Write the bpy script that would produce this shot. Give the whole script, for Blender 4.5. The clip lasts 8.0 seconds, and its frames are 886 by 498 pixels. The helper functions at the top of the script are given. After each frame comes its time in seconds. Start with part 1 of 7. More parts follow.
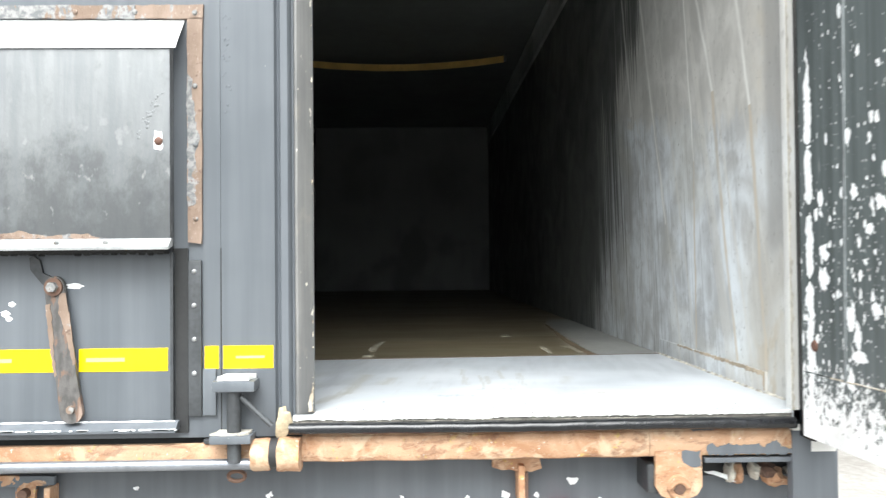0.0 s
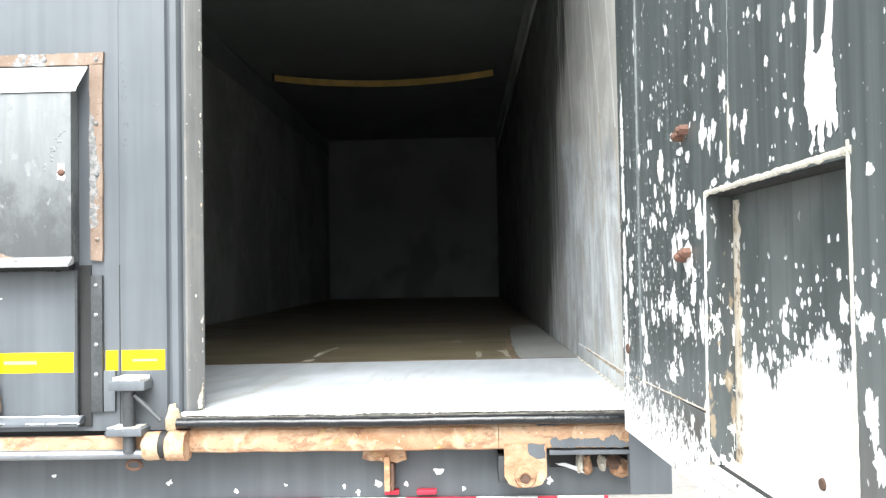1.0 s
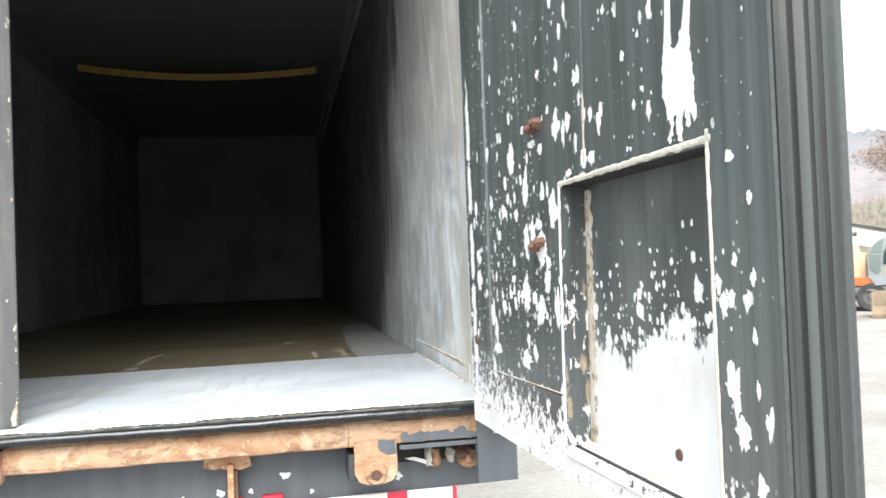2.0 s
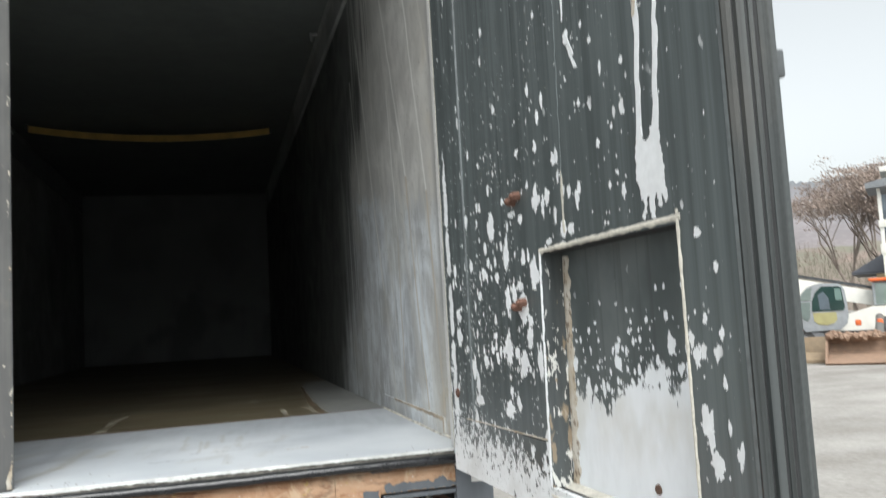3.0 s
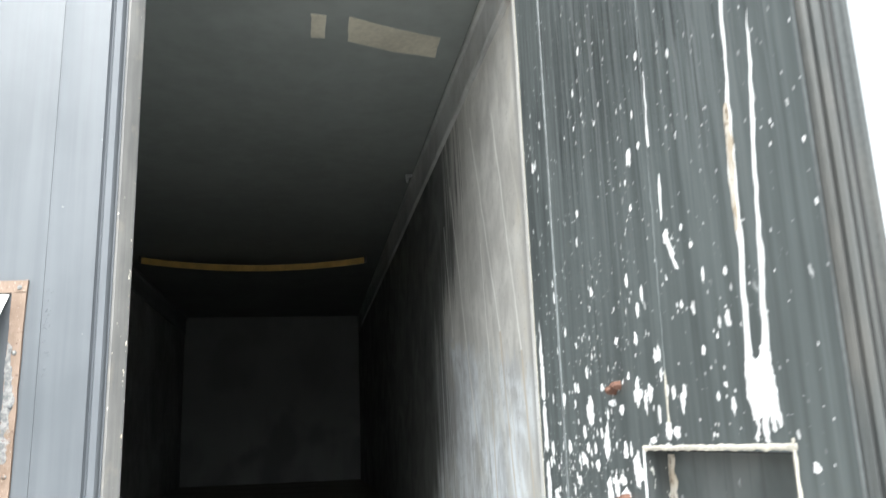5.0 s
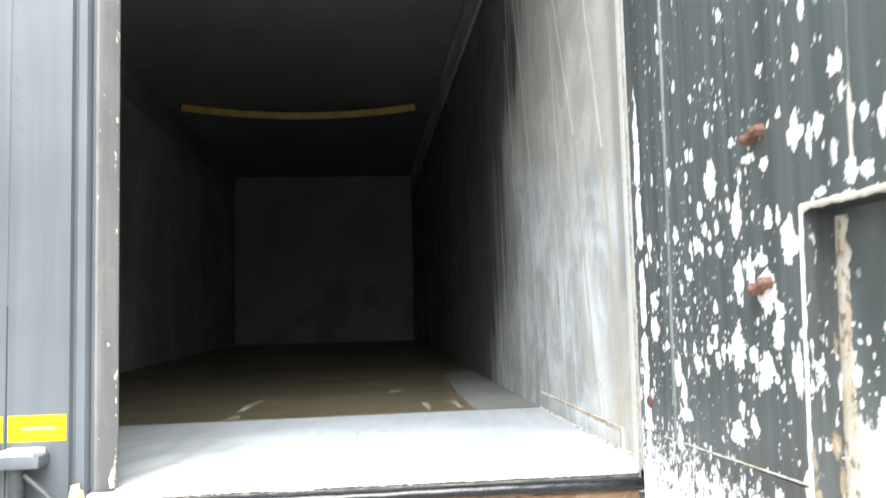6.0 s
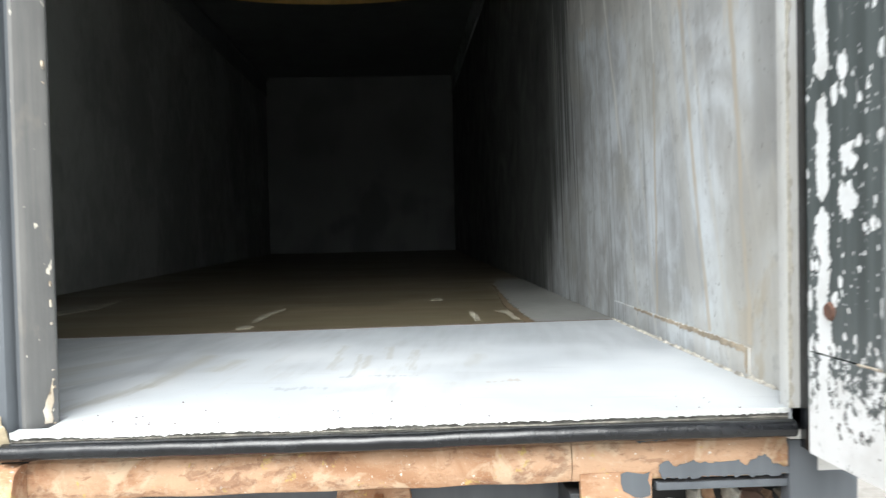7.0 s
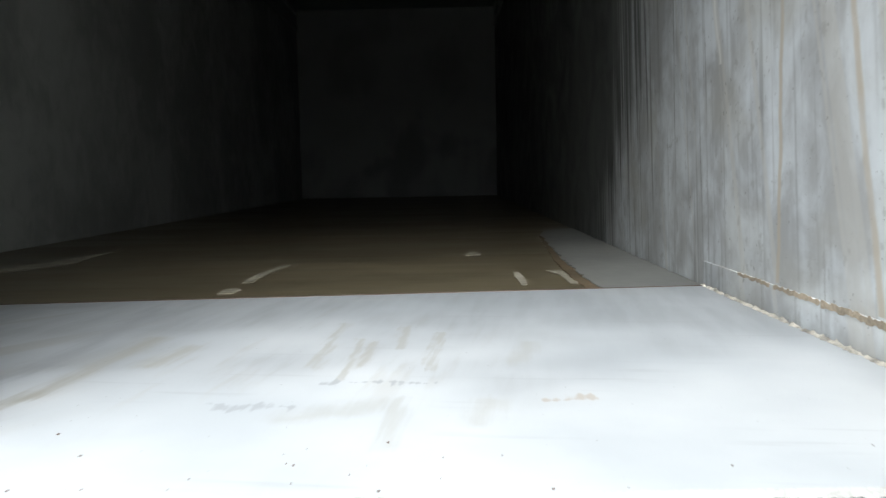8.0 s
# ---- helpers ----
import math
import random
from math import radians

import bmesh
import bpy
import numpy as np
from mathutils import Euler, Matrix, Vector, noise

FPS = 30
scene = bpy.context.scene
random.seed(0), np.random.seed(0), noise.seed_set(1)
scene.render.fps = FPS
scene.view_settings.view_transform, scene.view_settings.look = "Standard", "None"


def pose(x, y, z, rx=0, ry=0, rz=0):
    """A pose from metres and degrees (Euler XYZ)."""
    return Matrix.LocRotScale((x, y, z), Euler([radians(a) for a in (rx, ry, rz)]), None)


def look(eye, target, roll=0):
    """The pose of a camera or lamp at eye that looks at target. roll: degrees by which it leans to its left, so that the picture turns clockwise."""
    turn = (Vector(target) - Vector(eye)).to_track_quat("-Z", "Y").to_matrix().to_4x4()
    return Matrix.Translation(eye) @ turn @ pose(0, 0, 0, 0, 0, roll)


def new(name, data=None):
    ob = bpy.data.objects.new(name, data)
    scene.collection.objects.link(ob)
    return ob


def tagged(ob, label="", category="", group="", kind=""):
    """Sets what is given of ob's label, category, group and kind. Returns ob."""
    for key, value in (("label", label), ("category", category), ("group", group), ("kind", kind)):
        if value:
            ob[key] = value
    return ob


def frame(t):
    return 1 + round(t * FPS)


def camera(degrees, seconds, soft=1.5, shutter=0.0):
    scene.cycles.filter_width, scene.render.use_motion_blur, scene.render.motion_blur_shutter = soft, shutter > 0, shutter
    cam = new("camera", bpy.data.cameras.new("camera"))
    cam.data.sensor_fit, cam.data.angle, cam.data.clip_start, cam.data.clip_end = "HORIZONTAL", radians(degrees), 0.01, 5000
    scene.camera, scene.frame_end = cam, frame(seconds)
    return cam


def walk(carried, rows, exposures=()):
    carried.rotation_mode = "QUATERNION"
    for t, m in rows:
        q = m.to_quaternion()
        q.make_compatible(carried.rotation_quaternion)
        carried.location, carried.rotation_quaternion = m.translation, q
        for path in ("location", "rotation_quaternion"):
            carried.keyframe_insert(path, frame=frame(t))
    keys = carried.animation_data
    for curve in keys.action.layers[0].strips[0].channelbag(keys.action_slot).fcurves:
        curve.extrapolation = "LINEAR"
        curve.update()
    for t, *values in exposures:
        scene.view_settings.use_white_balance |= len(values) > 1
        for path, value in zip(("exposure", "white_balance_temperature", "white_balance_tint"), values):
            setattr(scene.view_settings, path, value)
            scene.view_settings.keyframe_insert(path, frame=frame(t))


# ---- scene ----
# world: x along the rear sill, y into the cargo box, z up; rear sill edge at (0, 0, 1.2)
cam = camera(58.0, 8.0, soft=1.3, shutter=0.35)
PATH = [
    (0, -0.882, -1.900, 1.557, 91.08, 0.53, -1.45),
    (0.5, -0.618, -2.073, 1.561, 92.18, 0.64, 1.12),
    (1, -0.423, -2.131, 1.567, 91.58, 1.02, 1.62),
    (1.5, -0.435, -2.083, 1.557, 91.23, 1.42, -4.19),
    (2.8, -0.619, -2.189, 1.552, 93.25, 3.40, -16.48),
    (3, -0.631, -2.231, 1.570, 94.94, 3.27, -15.50),
    (3.5, -0.616, -2.403, 1.670, 99.53, 2.89, -13.52),
    (4, -0.618, -2.494, 1.752, 103.75, 2.25, -11.75),
    (4.2, -0.613, -2.492, 1.778, 105.09, 2.06, -11.18),
    (5.3, -0.664, -2.137, 1.684, 101.12, 2.14, -8.45),
    (5.5, -0.666, -2.056, 1.645, 99.30, 2.03, -7.82),
    (6, -0.601, -1.772, 1.563, 94.51, 1.52, -5.43),
    (6.5, -0.559, -1.527, 1.517, 91.03, 1.33, -3.73),
    (7, -0.592, -1.217, 1.495, 88.42, 1.27, -2.62),
    (7.5, -0.587, -0.927, 1.467, 86.33, 1.27, -0.98),
    (8, -0.557, -0.661, 1.475, 84.58, 1.15, 0.34),
]
EXPOSURES = [(0, 1.6), (0.5, 1.85), (1.5, 1.9), (2.8, 0.8), (3.0, 0.8), (3.5, 1.15), (4.0, 1.5), (5.5, 1.9), (6.0, 1.95), (6.5, 1.85), (7.0, 1.42), (7.5, 1.2), (8.0, 1.15)]
walk(cam, [(t, pose(x, y, z, rx, ry, rz)) for t, x, y, z, rx, ry, rz in PATH], EXPOSURES)

# ---- light: bright overcast sky ----
SUN_EL, SUN_AZ = 54.0, 185.0
world = bpy.data.worlds.new("overcast_sky")
scene.world = world
world.use_nodes = True
wt = world.node_tree
sky = wt.nodes.new("ShaderNodeTexSky")
sky.sky_type = "NISHITA"
sky.sun_disc = False
sky.sun_elevation, sky.sun_rotation = radians(SUN_EL), radians(SUN_AZ)
sky.dust_density, sky.air_density = 4.0, 1.0
cloud = wt.nodes.new("ShaderNodeHueSaturation")
cloud.inputs["Saturation"].default_value = 0.12
wt.links.new(sky.outputs[0], cloud.inputs["Color"])
veil = wt.nodes.new("ShaderNodeMix")
veil.data_type, veil.blend_type = "RGBA", "MULTIPLY"
veil.inputs[0].default_value, veil.inputs[7].default_value = 1.0, (0.955, 1.0, 1.0, 1)
wt.links.new(cloud.outputs[0], veil.inputs[6])
wt.links.new(veil.outputs[2], wt.nodes["Background"].inputs["Color"])
wt.nodes["Background"].inputs["Strength"].default_value = 0.15
sun = new("sun", bpy.data.lights.new("sun", "SUN"))
sun.data.energy, sun.data.angle, sun.data.color = 1.6, radians(50), (1.0, 1.0, 0.98)
a, e = radians(SUN_AZ), radians(SUN_EL)
sun.matrix_world = look((math.sin(a) * math.cos(e) * 20, math.cos(a) * math.cos(e) * 20, math.sin(e) * 20), (0, 0, 0))


# ---- node helpers ----
def begin(name, rough=0.6, metal=0.0):
    m = bpy.data.materials.new(name)
    m.use_nodes = True
    nt = m.node_tree
    b = nt.nodes["Principled BSDF"]
    b.inputs["Roughness"].default_value, b.inputs["Metallic"].default_value = rough, metal
    return m, nt, b


def put(nt, socket, value):
    if isinstance(value, bpy.types.NodeSocket):
        nt.links.new(value, socket)
    elif isinstance(value, tuple) and len(value) == 3 and socket.type == "RGBA":
        socket.default_value = (*value, 1)
    else:
        socket.default_value = value


def coords(nt, sx=1.0, sy=1.0, sz=1.0):
    c = nt.nodes.new("ShaderNodeTexCoord")
    mp = nt.nodes.new("ShaderNodeMapping")
    mp.inputs["Scale"].default_value = (sx, sy, sz)
    nt.links.new(c.outputs["Object"], mp.inputs["Vector"])
    return mp.outputs[0]


def axes(nt):
    c = nt.nodes.new("ShaderNodeTexCoord")
    s = nt.nodes.new("ShaderNodeSeparateXYZ")
    nt.links.new(c.outputs["Object"], s.inputs[0])
    return s.outputs


def grain(nt, sx, sy, sz, detail=5.0, rough=0.55, warp=0.0):
    n = nt.nodes.new("ShaderNodeTexNoise")
    nt.links.new(coords(nt, sx, sy, sz), n.inputs["Vector"])
    n.inputs["Scale"].default_value, n.inputs["Detail"].default_value = 1.0, detail
    n.inputs["Roughness"].default_value, n.inputs["Distortion"].default_value = rough, warp
    return n.outputs["Fac"]


def calc(nt, op, p, q=0.0, clamp=False):
    n = nt.nodes.new("ShaderNodeMath")
    n.operation, n.use_clamp = op, clamp
    put(nt, n.inputs[0], p)
    put(nt, n.inputs[1], q)
    return n.outputs[0]


def step(nt, v, lo, hi, a=0.0, b=1.0):
    n = nt.nodes.new("ShaderNodeMapRange")
    n.interpolation_type = "SMOOTHSTEP"
    for i, x in enumerate((v, lo, hi, a, b)):
        put(nt, n.inputs[i], x)
    return n.outputs[0]


def blend(nt, f, p, q, mode="MIX"):
    n = nt.nodes.new("ShaderNodeMix")
    n.data_type, n.blend_type = "RGBA", mode
    put(nt, n.inputs[0], f)
    put(nt, n.inputs[6], p)
    put(nt, n.inputs[7], q)
    return n.outputs[2]


def relief(nt, b, height, strength=0.3, dist=0.004):
    n = nt.nodes.new("ShaderNodeBump")
    n.inputs["Strength"].default_value, n.inputs["Distance"].default_value = strength, dist
    nt.links.new(height, n.inputs["Height"])
    nt.links.new(n.outputs[0], b.inputs["Normal"])


def plain(name, colour, rough=0.6, metal=0.0, vary=0.25, size=14.0, bump=0.15):
    """A simple surface with two scales of tone and a fine relief."""
    m, nt, b = begin(name, rough, metal)
    big, fine = grain(nt, size / 6, size / 6, size / 6), grain(nt, size * 3, size * 3, size * 3)
    f = calc(nt, "ADD", calc(nt, "MULTIPLY", big, 0.65), calc(nt, "MULTIPLY", fine, 0.35))
    dark, light = tuple(c * (1 - vary) for c in colour), tuple(min(1, c * (1 + vary)) for c in colour)
    put(nt, b.inputs["Base Color"], blend(nt, step(nt, f, 0.3, 0.7), dark, light))
    put(nt, b.inputs["Roughness"], step(nt, fine, 0.2, 0.8, rough * 0.8, min(1, rough * 1.15)))
    relief(nt, b, fine, bump, 0.002)
    return m


# ---- materials ----
def make_paint_grey():
    m, nt, b = begin("grey_coach_paint", 0.42)
    b.inputs["Specular IOR Level"].default_value = 0.32
    streak = grain(nt, 26, 26, 0.9, 4)
    cloudy = grain(nt, 2.2, 2.2, 2.2, 4)
    spot = grain(nt, 90, 90, 60, 2)
    f = calc(nt, "ADD", calc(nt, "MULTIPLY", streak, 0.5), calc(nt, "MULTIPLY", cloudy, 0.5))
    c = blend(nt, step(nt, f, 0.36, 0.64), (0.100, 0.112, 0.126), (0.130, 0.143, 0.159))
    c = blend(nt, step(nt, spot, 0.79, 0.805), c, (0.5, 0.51, 0.5))
    put(nt, b.inputs["Base Color"], c)
    put(nt, b.inputs["Roughness"], step(nt, streak, 0.3, 0.7, 0.32, 0.52))
    relief(nt, b, cloudy, 0.15, 0.01)
    return m


def chips(nt, kx, kz, seed, share, size, wob=0.006, fine=55.0):
    """Scattered oval flakes: one to a cell, of mixed sizes, with ragged rims; share says how many cells hold one."""
    x, y, z = axes(nt)
    n = nt.nodes.new("ShaderNodeTexNoise")
    nt.links.new(coords(nt, fine, fine, fine * 0.6), n.inputs["Vector"])
    n.inputs["Scale"].default_value, n.inputs["Detail"].default_value = 1.0, 3.0
    off = nt.nodes.new("ShaderNodeSeparateColor")
    nt.links.new(n.outputs["Color"], off.inputs[0])
    v = nt.nodes.new("ShaderNodeCombineXYZ")
    shift = lambda i, k: calc(nt, "MULTIPLY", calc(nt, "SUBTRACT", off.outputs[i], 0.5), k)
    put(nt, v.inputs[0], calc(nt, "ADD", calc(nt, "MULTIPLY", calc(nt, "ADD", x, shift(0, 2.4 * wob)), kx), seed))
    put(nt, v.inputs[1], calc(nt, "MULTIPLY", calc(nt, "ADD", z, shift(1, 4 * wob)), kz))
    cell = nt.nodes.new("ShaderNodeTexVoronoi")
    cell.voronoi_dimensions = "2D"
    cell.inputs["Scale"].default_value = 1.0
    nt.links.new(v.outputs[0], cell.inputs["Vector"])
    rnd3 = nt.nodes.new("ShaderNodeSeparateColor")
    nt.links.new(cell.outputs["Color"], rnd3.inputs[0])
    r = calc(nt, "MULTIPLY", calc(nt, "POWER", rnd3.outputs[0], 1.6), size)
    r = calc(nt, "ADD", r, calc(nt, "MULTIPLY", size, 0.18))
    rag = calc(nt, "MULTIPLY", calc(nt, "SUBTRACT", grain(nt, fine * 2.6, fine * 2.6, fine * 1.5, 3, 0.6), 0.5), 0.42)
    inside = step(nt, calc(nt, "SUBTRACT", calc(nt, "ADD", cell.outputs["Distance"], rag), r), -0.02, 0.012, 1.0, 0.0)
    return calc(nt, "MULTIPLY", inside, step(nt, calc(nt, "SUBTRACT", rnd3.outputs[1], share), -0.01, 0.01, 1.0, 0.0))


def make_flaking(name, base=(0.073, 0.085, 0.086)):
    """Dark paint that flakes to white primer, worst towards the foot of the door."""
    m, nt, b = begin(name, 0.38)
    x, y, z = axes(nt)
    streak, broad, hair = grain(nt, 46, 46, 0.7, 4), grain(nt, 3, 3, 1.2, 4), grain(nt, 130, 130, 2.6, 3, 0.6, 0.6)
    patch, mott = grain(nt, 6, 6, 3.5, 3), grain(nt, 26, 26, 16, 4, 0.6, 0.5)
    zp = calc(nt, "ADD", z, calc(nt, "MULTIPLY", calc(nt, "SUBTRACT", patch, 0.5), -2.6))
    zp = calc(nt, "ADD", zp, step(nt, x, 0.62, 1.12, 0.0, 0.42))
    share = calc(nt, "ADD", step(nt, zp, 1.15, 2.05, 0.74, 0.0), step(nt, zp, 1.3, 2.9, 0.22, 0.02))
    share = calc(nt, "MULTIPLY", share, step(nt, x, 1.12, 1.165, 1.0, 0.08))
    lull = calc(nt, "MULTIPLY", step(nt, calc(nt, "ABSOLUTE", calc(nt, "SUBTRACT", z, 1.37)), 0.04, 0.10, 0.6, 0.0), step(nt, x, 0.10, 0.2))
    share = calc(nt, "MULTIPLY", share, calc(nt, "SUBTRACT", 1.0, lull))
    share = calc(nt, "MULTIPLY", share, step(nt, z, 1.40, 1.62, 0.85, 0.55))
    big = chips(nt, 30, 16, 0.37, calc(nt, "MULTIPLY", share, step(nt, z, 1.8, 2.05, 0.26, 0.03)), 0.40, 0.009)
    mid = chips(nt, 50, 29, 7.7, calc(nt, "MULTIPLY", share, 0.50), 0.40, 0.006, 80)
    small = chips(nt, 92, 56, 13.1, calc(nt, "MULTIPLY", share, 0.36), 0.42, 0.003, 110)
    small = calc(nt, "MAXIMUM", small, chips(nt, 190, 120, 3.1, calc(nt, "ADD", calc(nt, "MULTIPLY", share, 0.16), 0.012), 0.42, 0.001, 220))
    bare = calc(nt, "MAXIMUM", calc(nt, "MAXIMUM", big, mid), small)
    isle = calc(nt, "ADD", grain(nt, 34, 34, 17, 6, 0.68, 0.3), calc(nt, "MULTIPLY", share, 0.13))
    bare = calc(nt, "MAXIMUM", bare, step(nt, isle, 0.715, 0.722))
    # ragged bare line down the hinge side
    way = calc(nt, "ADD", x, calc(nt, "MULTIPLY", calc(nt, "SUBTRACT", grain(nt, 9, 9, 26, 5, 0.7), 0.5), 0.045))
    half = calc(nt, "MULTIPLY", step(nt, grain(nt, 6, 6, 17, 5), 0.33, 0.46), step(nt, z, 1.90, 2.06, 0.015, 0.0))
    line = step(nt, calc(nt, "SUBTRACT", calc(nt, "ABSOLUTE", calc(nt, "SUBTRACT", way, 0.035)), half), -0.0015, 0.0005, 1.0, 0.0)
    line = calc(nt, "MULTIPLY", line, step(nt, half, 0.001, 0.003))
    bare = calc(nt, "MAXIMUM", bare, line)
    # bare foot with dark remnants
    rise = calc(nt, "ADD", z, calc(nt, "MULTIPLY", calc(nt, "SUBTRACT", mott, 0.5), 0.34))
    rise = calc(nt, "ADD", rise, step(nt, x, 0.05, 0.5, -0.035, 0.015))
    foot = step(nt, rise, 1.275, 1.285, 1.0, 0.0)
    crumb = step(nt, calc(nt, "ADD", grain(nt, 62, 62, 44, 5, 0.7), step(nt, z, 1.17, 1.30, -0.09, 0.05)), 0.52, 0.535)
    foot = calc(nt, "MULTIPLY", foot, calc(nt, "SUBTRACT", 1.0, crumb))
    foot = calc(nt, "MULTIPLY", foot, step(nt, x, 1.11, 1.15, 1.0, 0.0))
    bare = calc(nt, "MAXIMUM", bare, foot)
    f = calc(nt, "ADD", calc(nt, "MULTIPLY", streak, 0.6), calc(nt, "MULTIPLY", broad, 0.4))
    dark = blend(nt, step(nt, f, 0.36, 0.64), base, tuple(c * 1.75 for c in base))
    # Upper door paint lightened in streaks for the sky it reflects.
    pale = calc(nt, "MULTIPLY", step(nt, streak, 0.46, 0.66), step(nt, z, 1.9, 2.7, 0.0, 0.55))
    dark = blend(nt, pale, dark, (0.165, 0.175, 0.18))
    dark = blend(nt, calc(nt, "MULTIPLY", step(nt, hair, 0.51, 0.60), step(nt, z, 1.9, 2.6, 0.12, 0.9)), dark, (0.038, 0.044, 0.047))
    white = blend(nt, step(nt, grain(nt, 12, 12, 12), 0.40, 0.75), (0.79, 0.81, 0.825), (0.66, 0.67, 0.67))
    white = blend(nt, step(nt, grain(nt, 90, 90, 60, 3), 0.60, 0.75, 0, 0.45), white, (0.42, 0.42, 0.40))
    put(nt, b.inputs["Base Color"], blend(nt, bare, dark, white))
    put(nt, b.inputs["Roughness"], step(nt, bare, 0, 1, 0.34, 0.75))
    relief(nt, b, calc(nt, "SUBTRACT", calc(nt, "MULTIPLY", streak, 0.25), bare), 0.4, 0.0015)
    return m


def make_recess_paint():
    m, nt, b = begin("recess_paint_half_bare", 0.5)
    x, y, z = axes(nt)
    ragged, comb = grain(nt, 30, 30, 17, 5, 0.6, 0.4), grain(nt, 120, 120, 14, 2)
    fade, slow = grain(nt, 7, 7, 4, 4), grain(nt, 9, 9, 3, 2)
    zz = calc(nt, "ADD", z, calc(nt, "MULTIPLY", calc(nt, "SUBTRACT", ragged, 0.5), 0.17))
    zz = calc(nt, "ADD", zz, calc(nt, "MULTIPLY", calc(nt, "SUBTRACT", slow, 0.5), 0.13))
    zz = calc(nt, "ADD", zz, calc(nt, "MULTIPLY", calc(nt, "SUBTRACT", comb, 0.5), 0.05))
    zz = calc(nt, "ADD", zz, step(nt, x, 0.72, 0.98, 0.02, -0.045))
    low = step(nt, zz, 1.415, 1.425, 1.0, 0.0)
    share = step(nt, calc(nt, "SUBTRACT", z, step(nt, x, 0.75, 1.0, 0.0, 0.06)), 1.40, 1.60, 0.85, 0.0)
    bits = calc(nt, "MAXIMUM", chips(nt, 36, 22, 2.3, calc(nt, "MULTIPLY", share, 0.62), 0.45), chips(nt, 85, 55, 5.9, calc(nt, "MULTIPLY", share, 0.8), 0.44, 0.003, 110))
    bare = calc(nt, "MAXIMUM", low, bits)
    dark = blend(nt, step(nt, fade, 0.35, 0.65), (0.072, 0.086, 0.087), (0.13, 0.148, 0.148))
    dark = blend(nt, step(nt, grain(nt, 60, 60, 1.5, 3), 0.55, 0.7, 0, 0.4), dark, (0.05, 0.055, 0.058))
    tan = calc(nt, "MULTIPLY", step(nt, fade, 0.40, 0.62), calc(nt, "MULTIPLY", step(nt, z, 1.25, 1.36), step(nt, z, 1.39, 1.45, 1.0, 0.0)))
    white = blend(nt, step(nt, grain(nt, 30, 30, 12, 4), 0.35, 0.7, 0, 0.5), (0.82, 0.85, 0.88), (0.72, 0.745, 0.765))
    white = blend(nt, calc(nt, "MULTIPLY", tan, 0.35), white, (0.50, 0.46, 0.37))
    put(nt, b.inputs["Base Color"], blend(nt, bare, dark, white))
    relief(nt, b, bare, 0.3, -0.0015)
    return m


def make_worn_strip():
    """Warm grey paint, rubbed pale, with cream chips near the foot."""
    m, nt, b = begin("worn_warm_grey_paint", 0.5)
    x, y, z = axes(nt)
    broad, run, fine = grain(nt, 9, 9, 3, 5, 0.6), grain(nt, 60, 60, 2, 4), grain(nt, 140, 140, 140, 3)
    f = calc(nt, "ADD", calc(nt, "MULTIPLY", broad, 0.6), calc(nt, "MULTIPLY", run, 0.4))
    c = blend(nt, step(nt, f, 0.36, 0.64), (0.125, 0.126, 0.126), (0.195, 0.194, 0.188))
    c = blend(nt, step(nt, grain(nt, 20, 20, 9, 4), 0.58, 0.68, 0, 0.3), c, (0.27, 0.25, 0.215))
    chip = step(nt, calc(nt, "ADD", grain(nt, 60, 60, 40, 4, 0.6), step(nt, z, 1.2, 1.6, 0.05, 0.0)), 0.735, 0.745)
    c = blend(nt, chip, c, (0.62, 0.585, 0.50))
    put(nt, b.inputs["Base Color"], c)
    relief(nt, b, calc(nt, "ADD", broad, fine), 0.2, 0.002)
    return m


def make_filler():
    """Old yellowed filler, broken and brown in the breaks."""
    m, nt, b = begin("old_tan_filler", 0.85)
    big, mid, fine = grain(nt, 25, 25, 14, 4), grain(nt, 80, 80, 45, 4, 0.6), grain(nt, 260, 260, 260, 3)
    c = blend(nt, step(nt, big, 0.38, 0.62), (0.46, 0.39, 0.30), (0.60, 0.57, 0.51))
    c = blend(nt, step(nt, mid, 0.54, 0.64, 0, 0.85), c, (0.17, 0.125, 0.085))
    put(nt, b.inputs["Base Color"], c)
    relief(nt, b, calc(nt, "ADD", mid, fine), 0.5, 0.002)
    return m


def make_cheek():
    m, nt, b = begin("chipped_recess_cheek", 0.5)
    x, y, z = axes(nt)
    flake, dirt = grain(nt, 70, 70, 24, 4, 0.55, 0.4), grain(nt, 40, 40, 18, 4)
    c = blend(nt, step(nt, grain(nt, 30, 30, 4), 0.3, 0.7), (0.055, 0.064, 0.066), (0.10, 0.112, 0.115))
    low = step(nt, z, 1.22, 1.55, 0.06, 0.0)
    c = blend(nt, step(nt, calc(nt, "ADD", flake, low), 0.61, 0.63), c, (0.70, 0.70, 0.67))
    c = blend(nt, step(nt, calc(nt, "ADD", dirt, low), 0.62, 0.69, 0, 0.8), c, (0.36, 0.28, 0.19))
    put(nt, b.inputs["Base Color"], c)
    return m


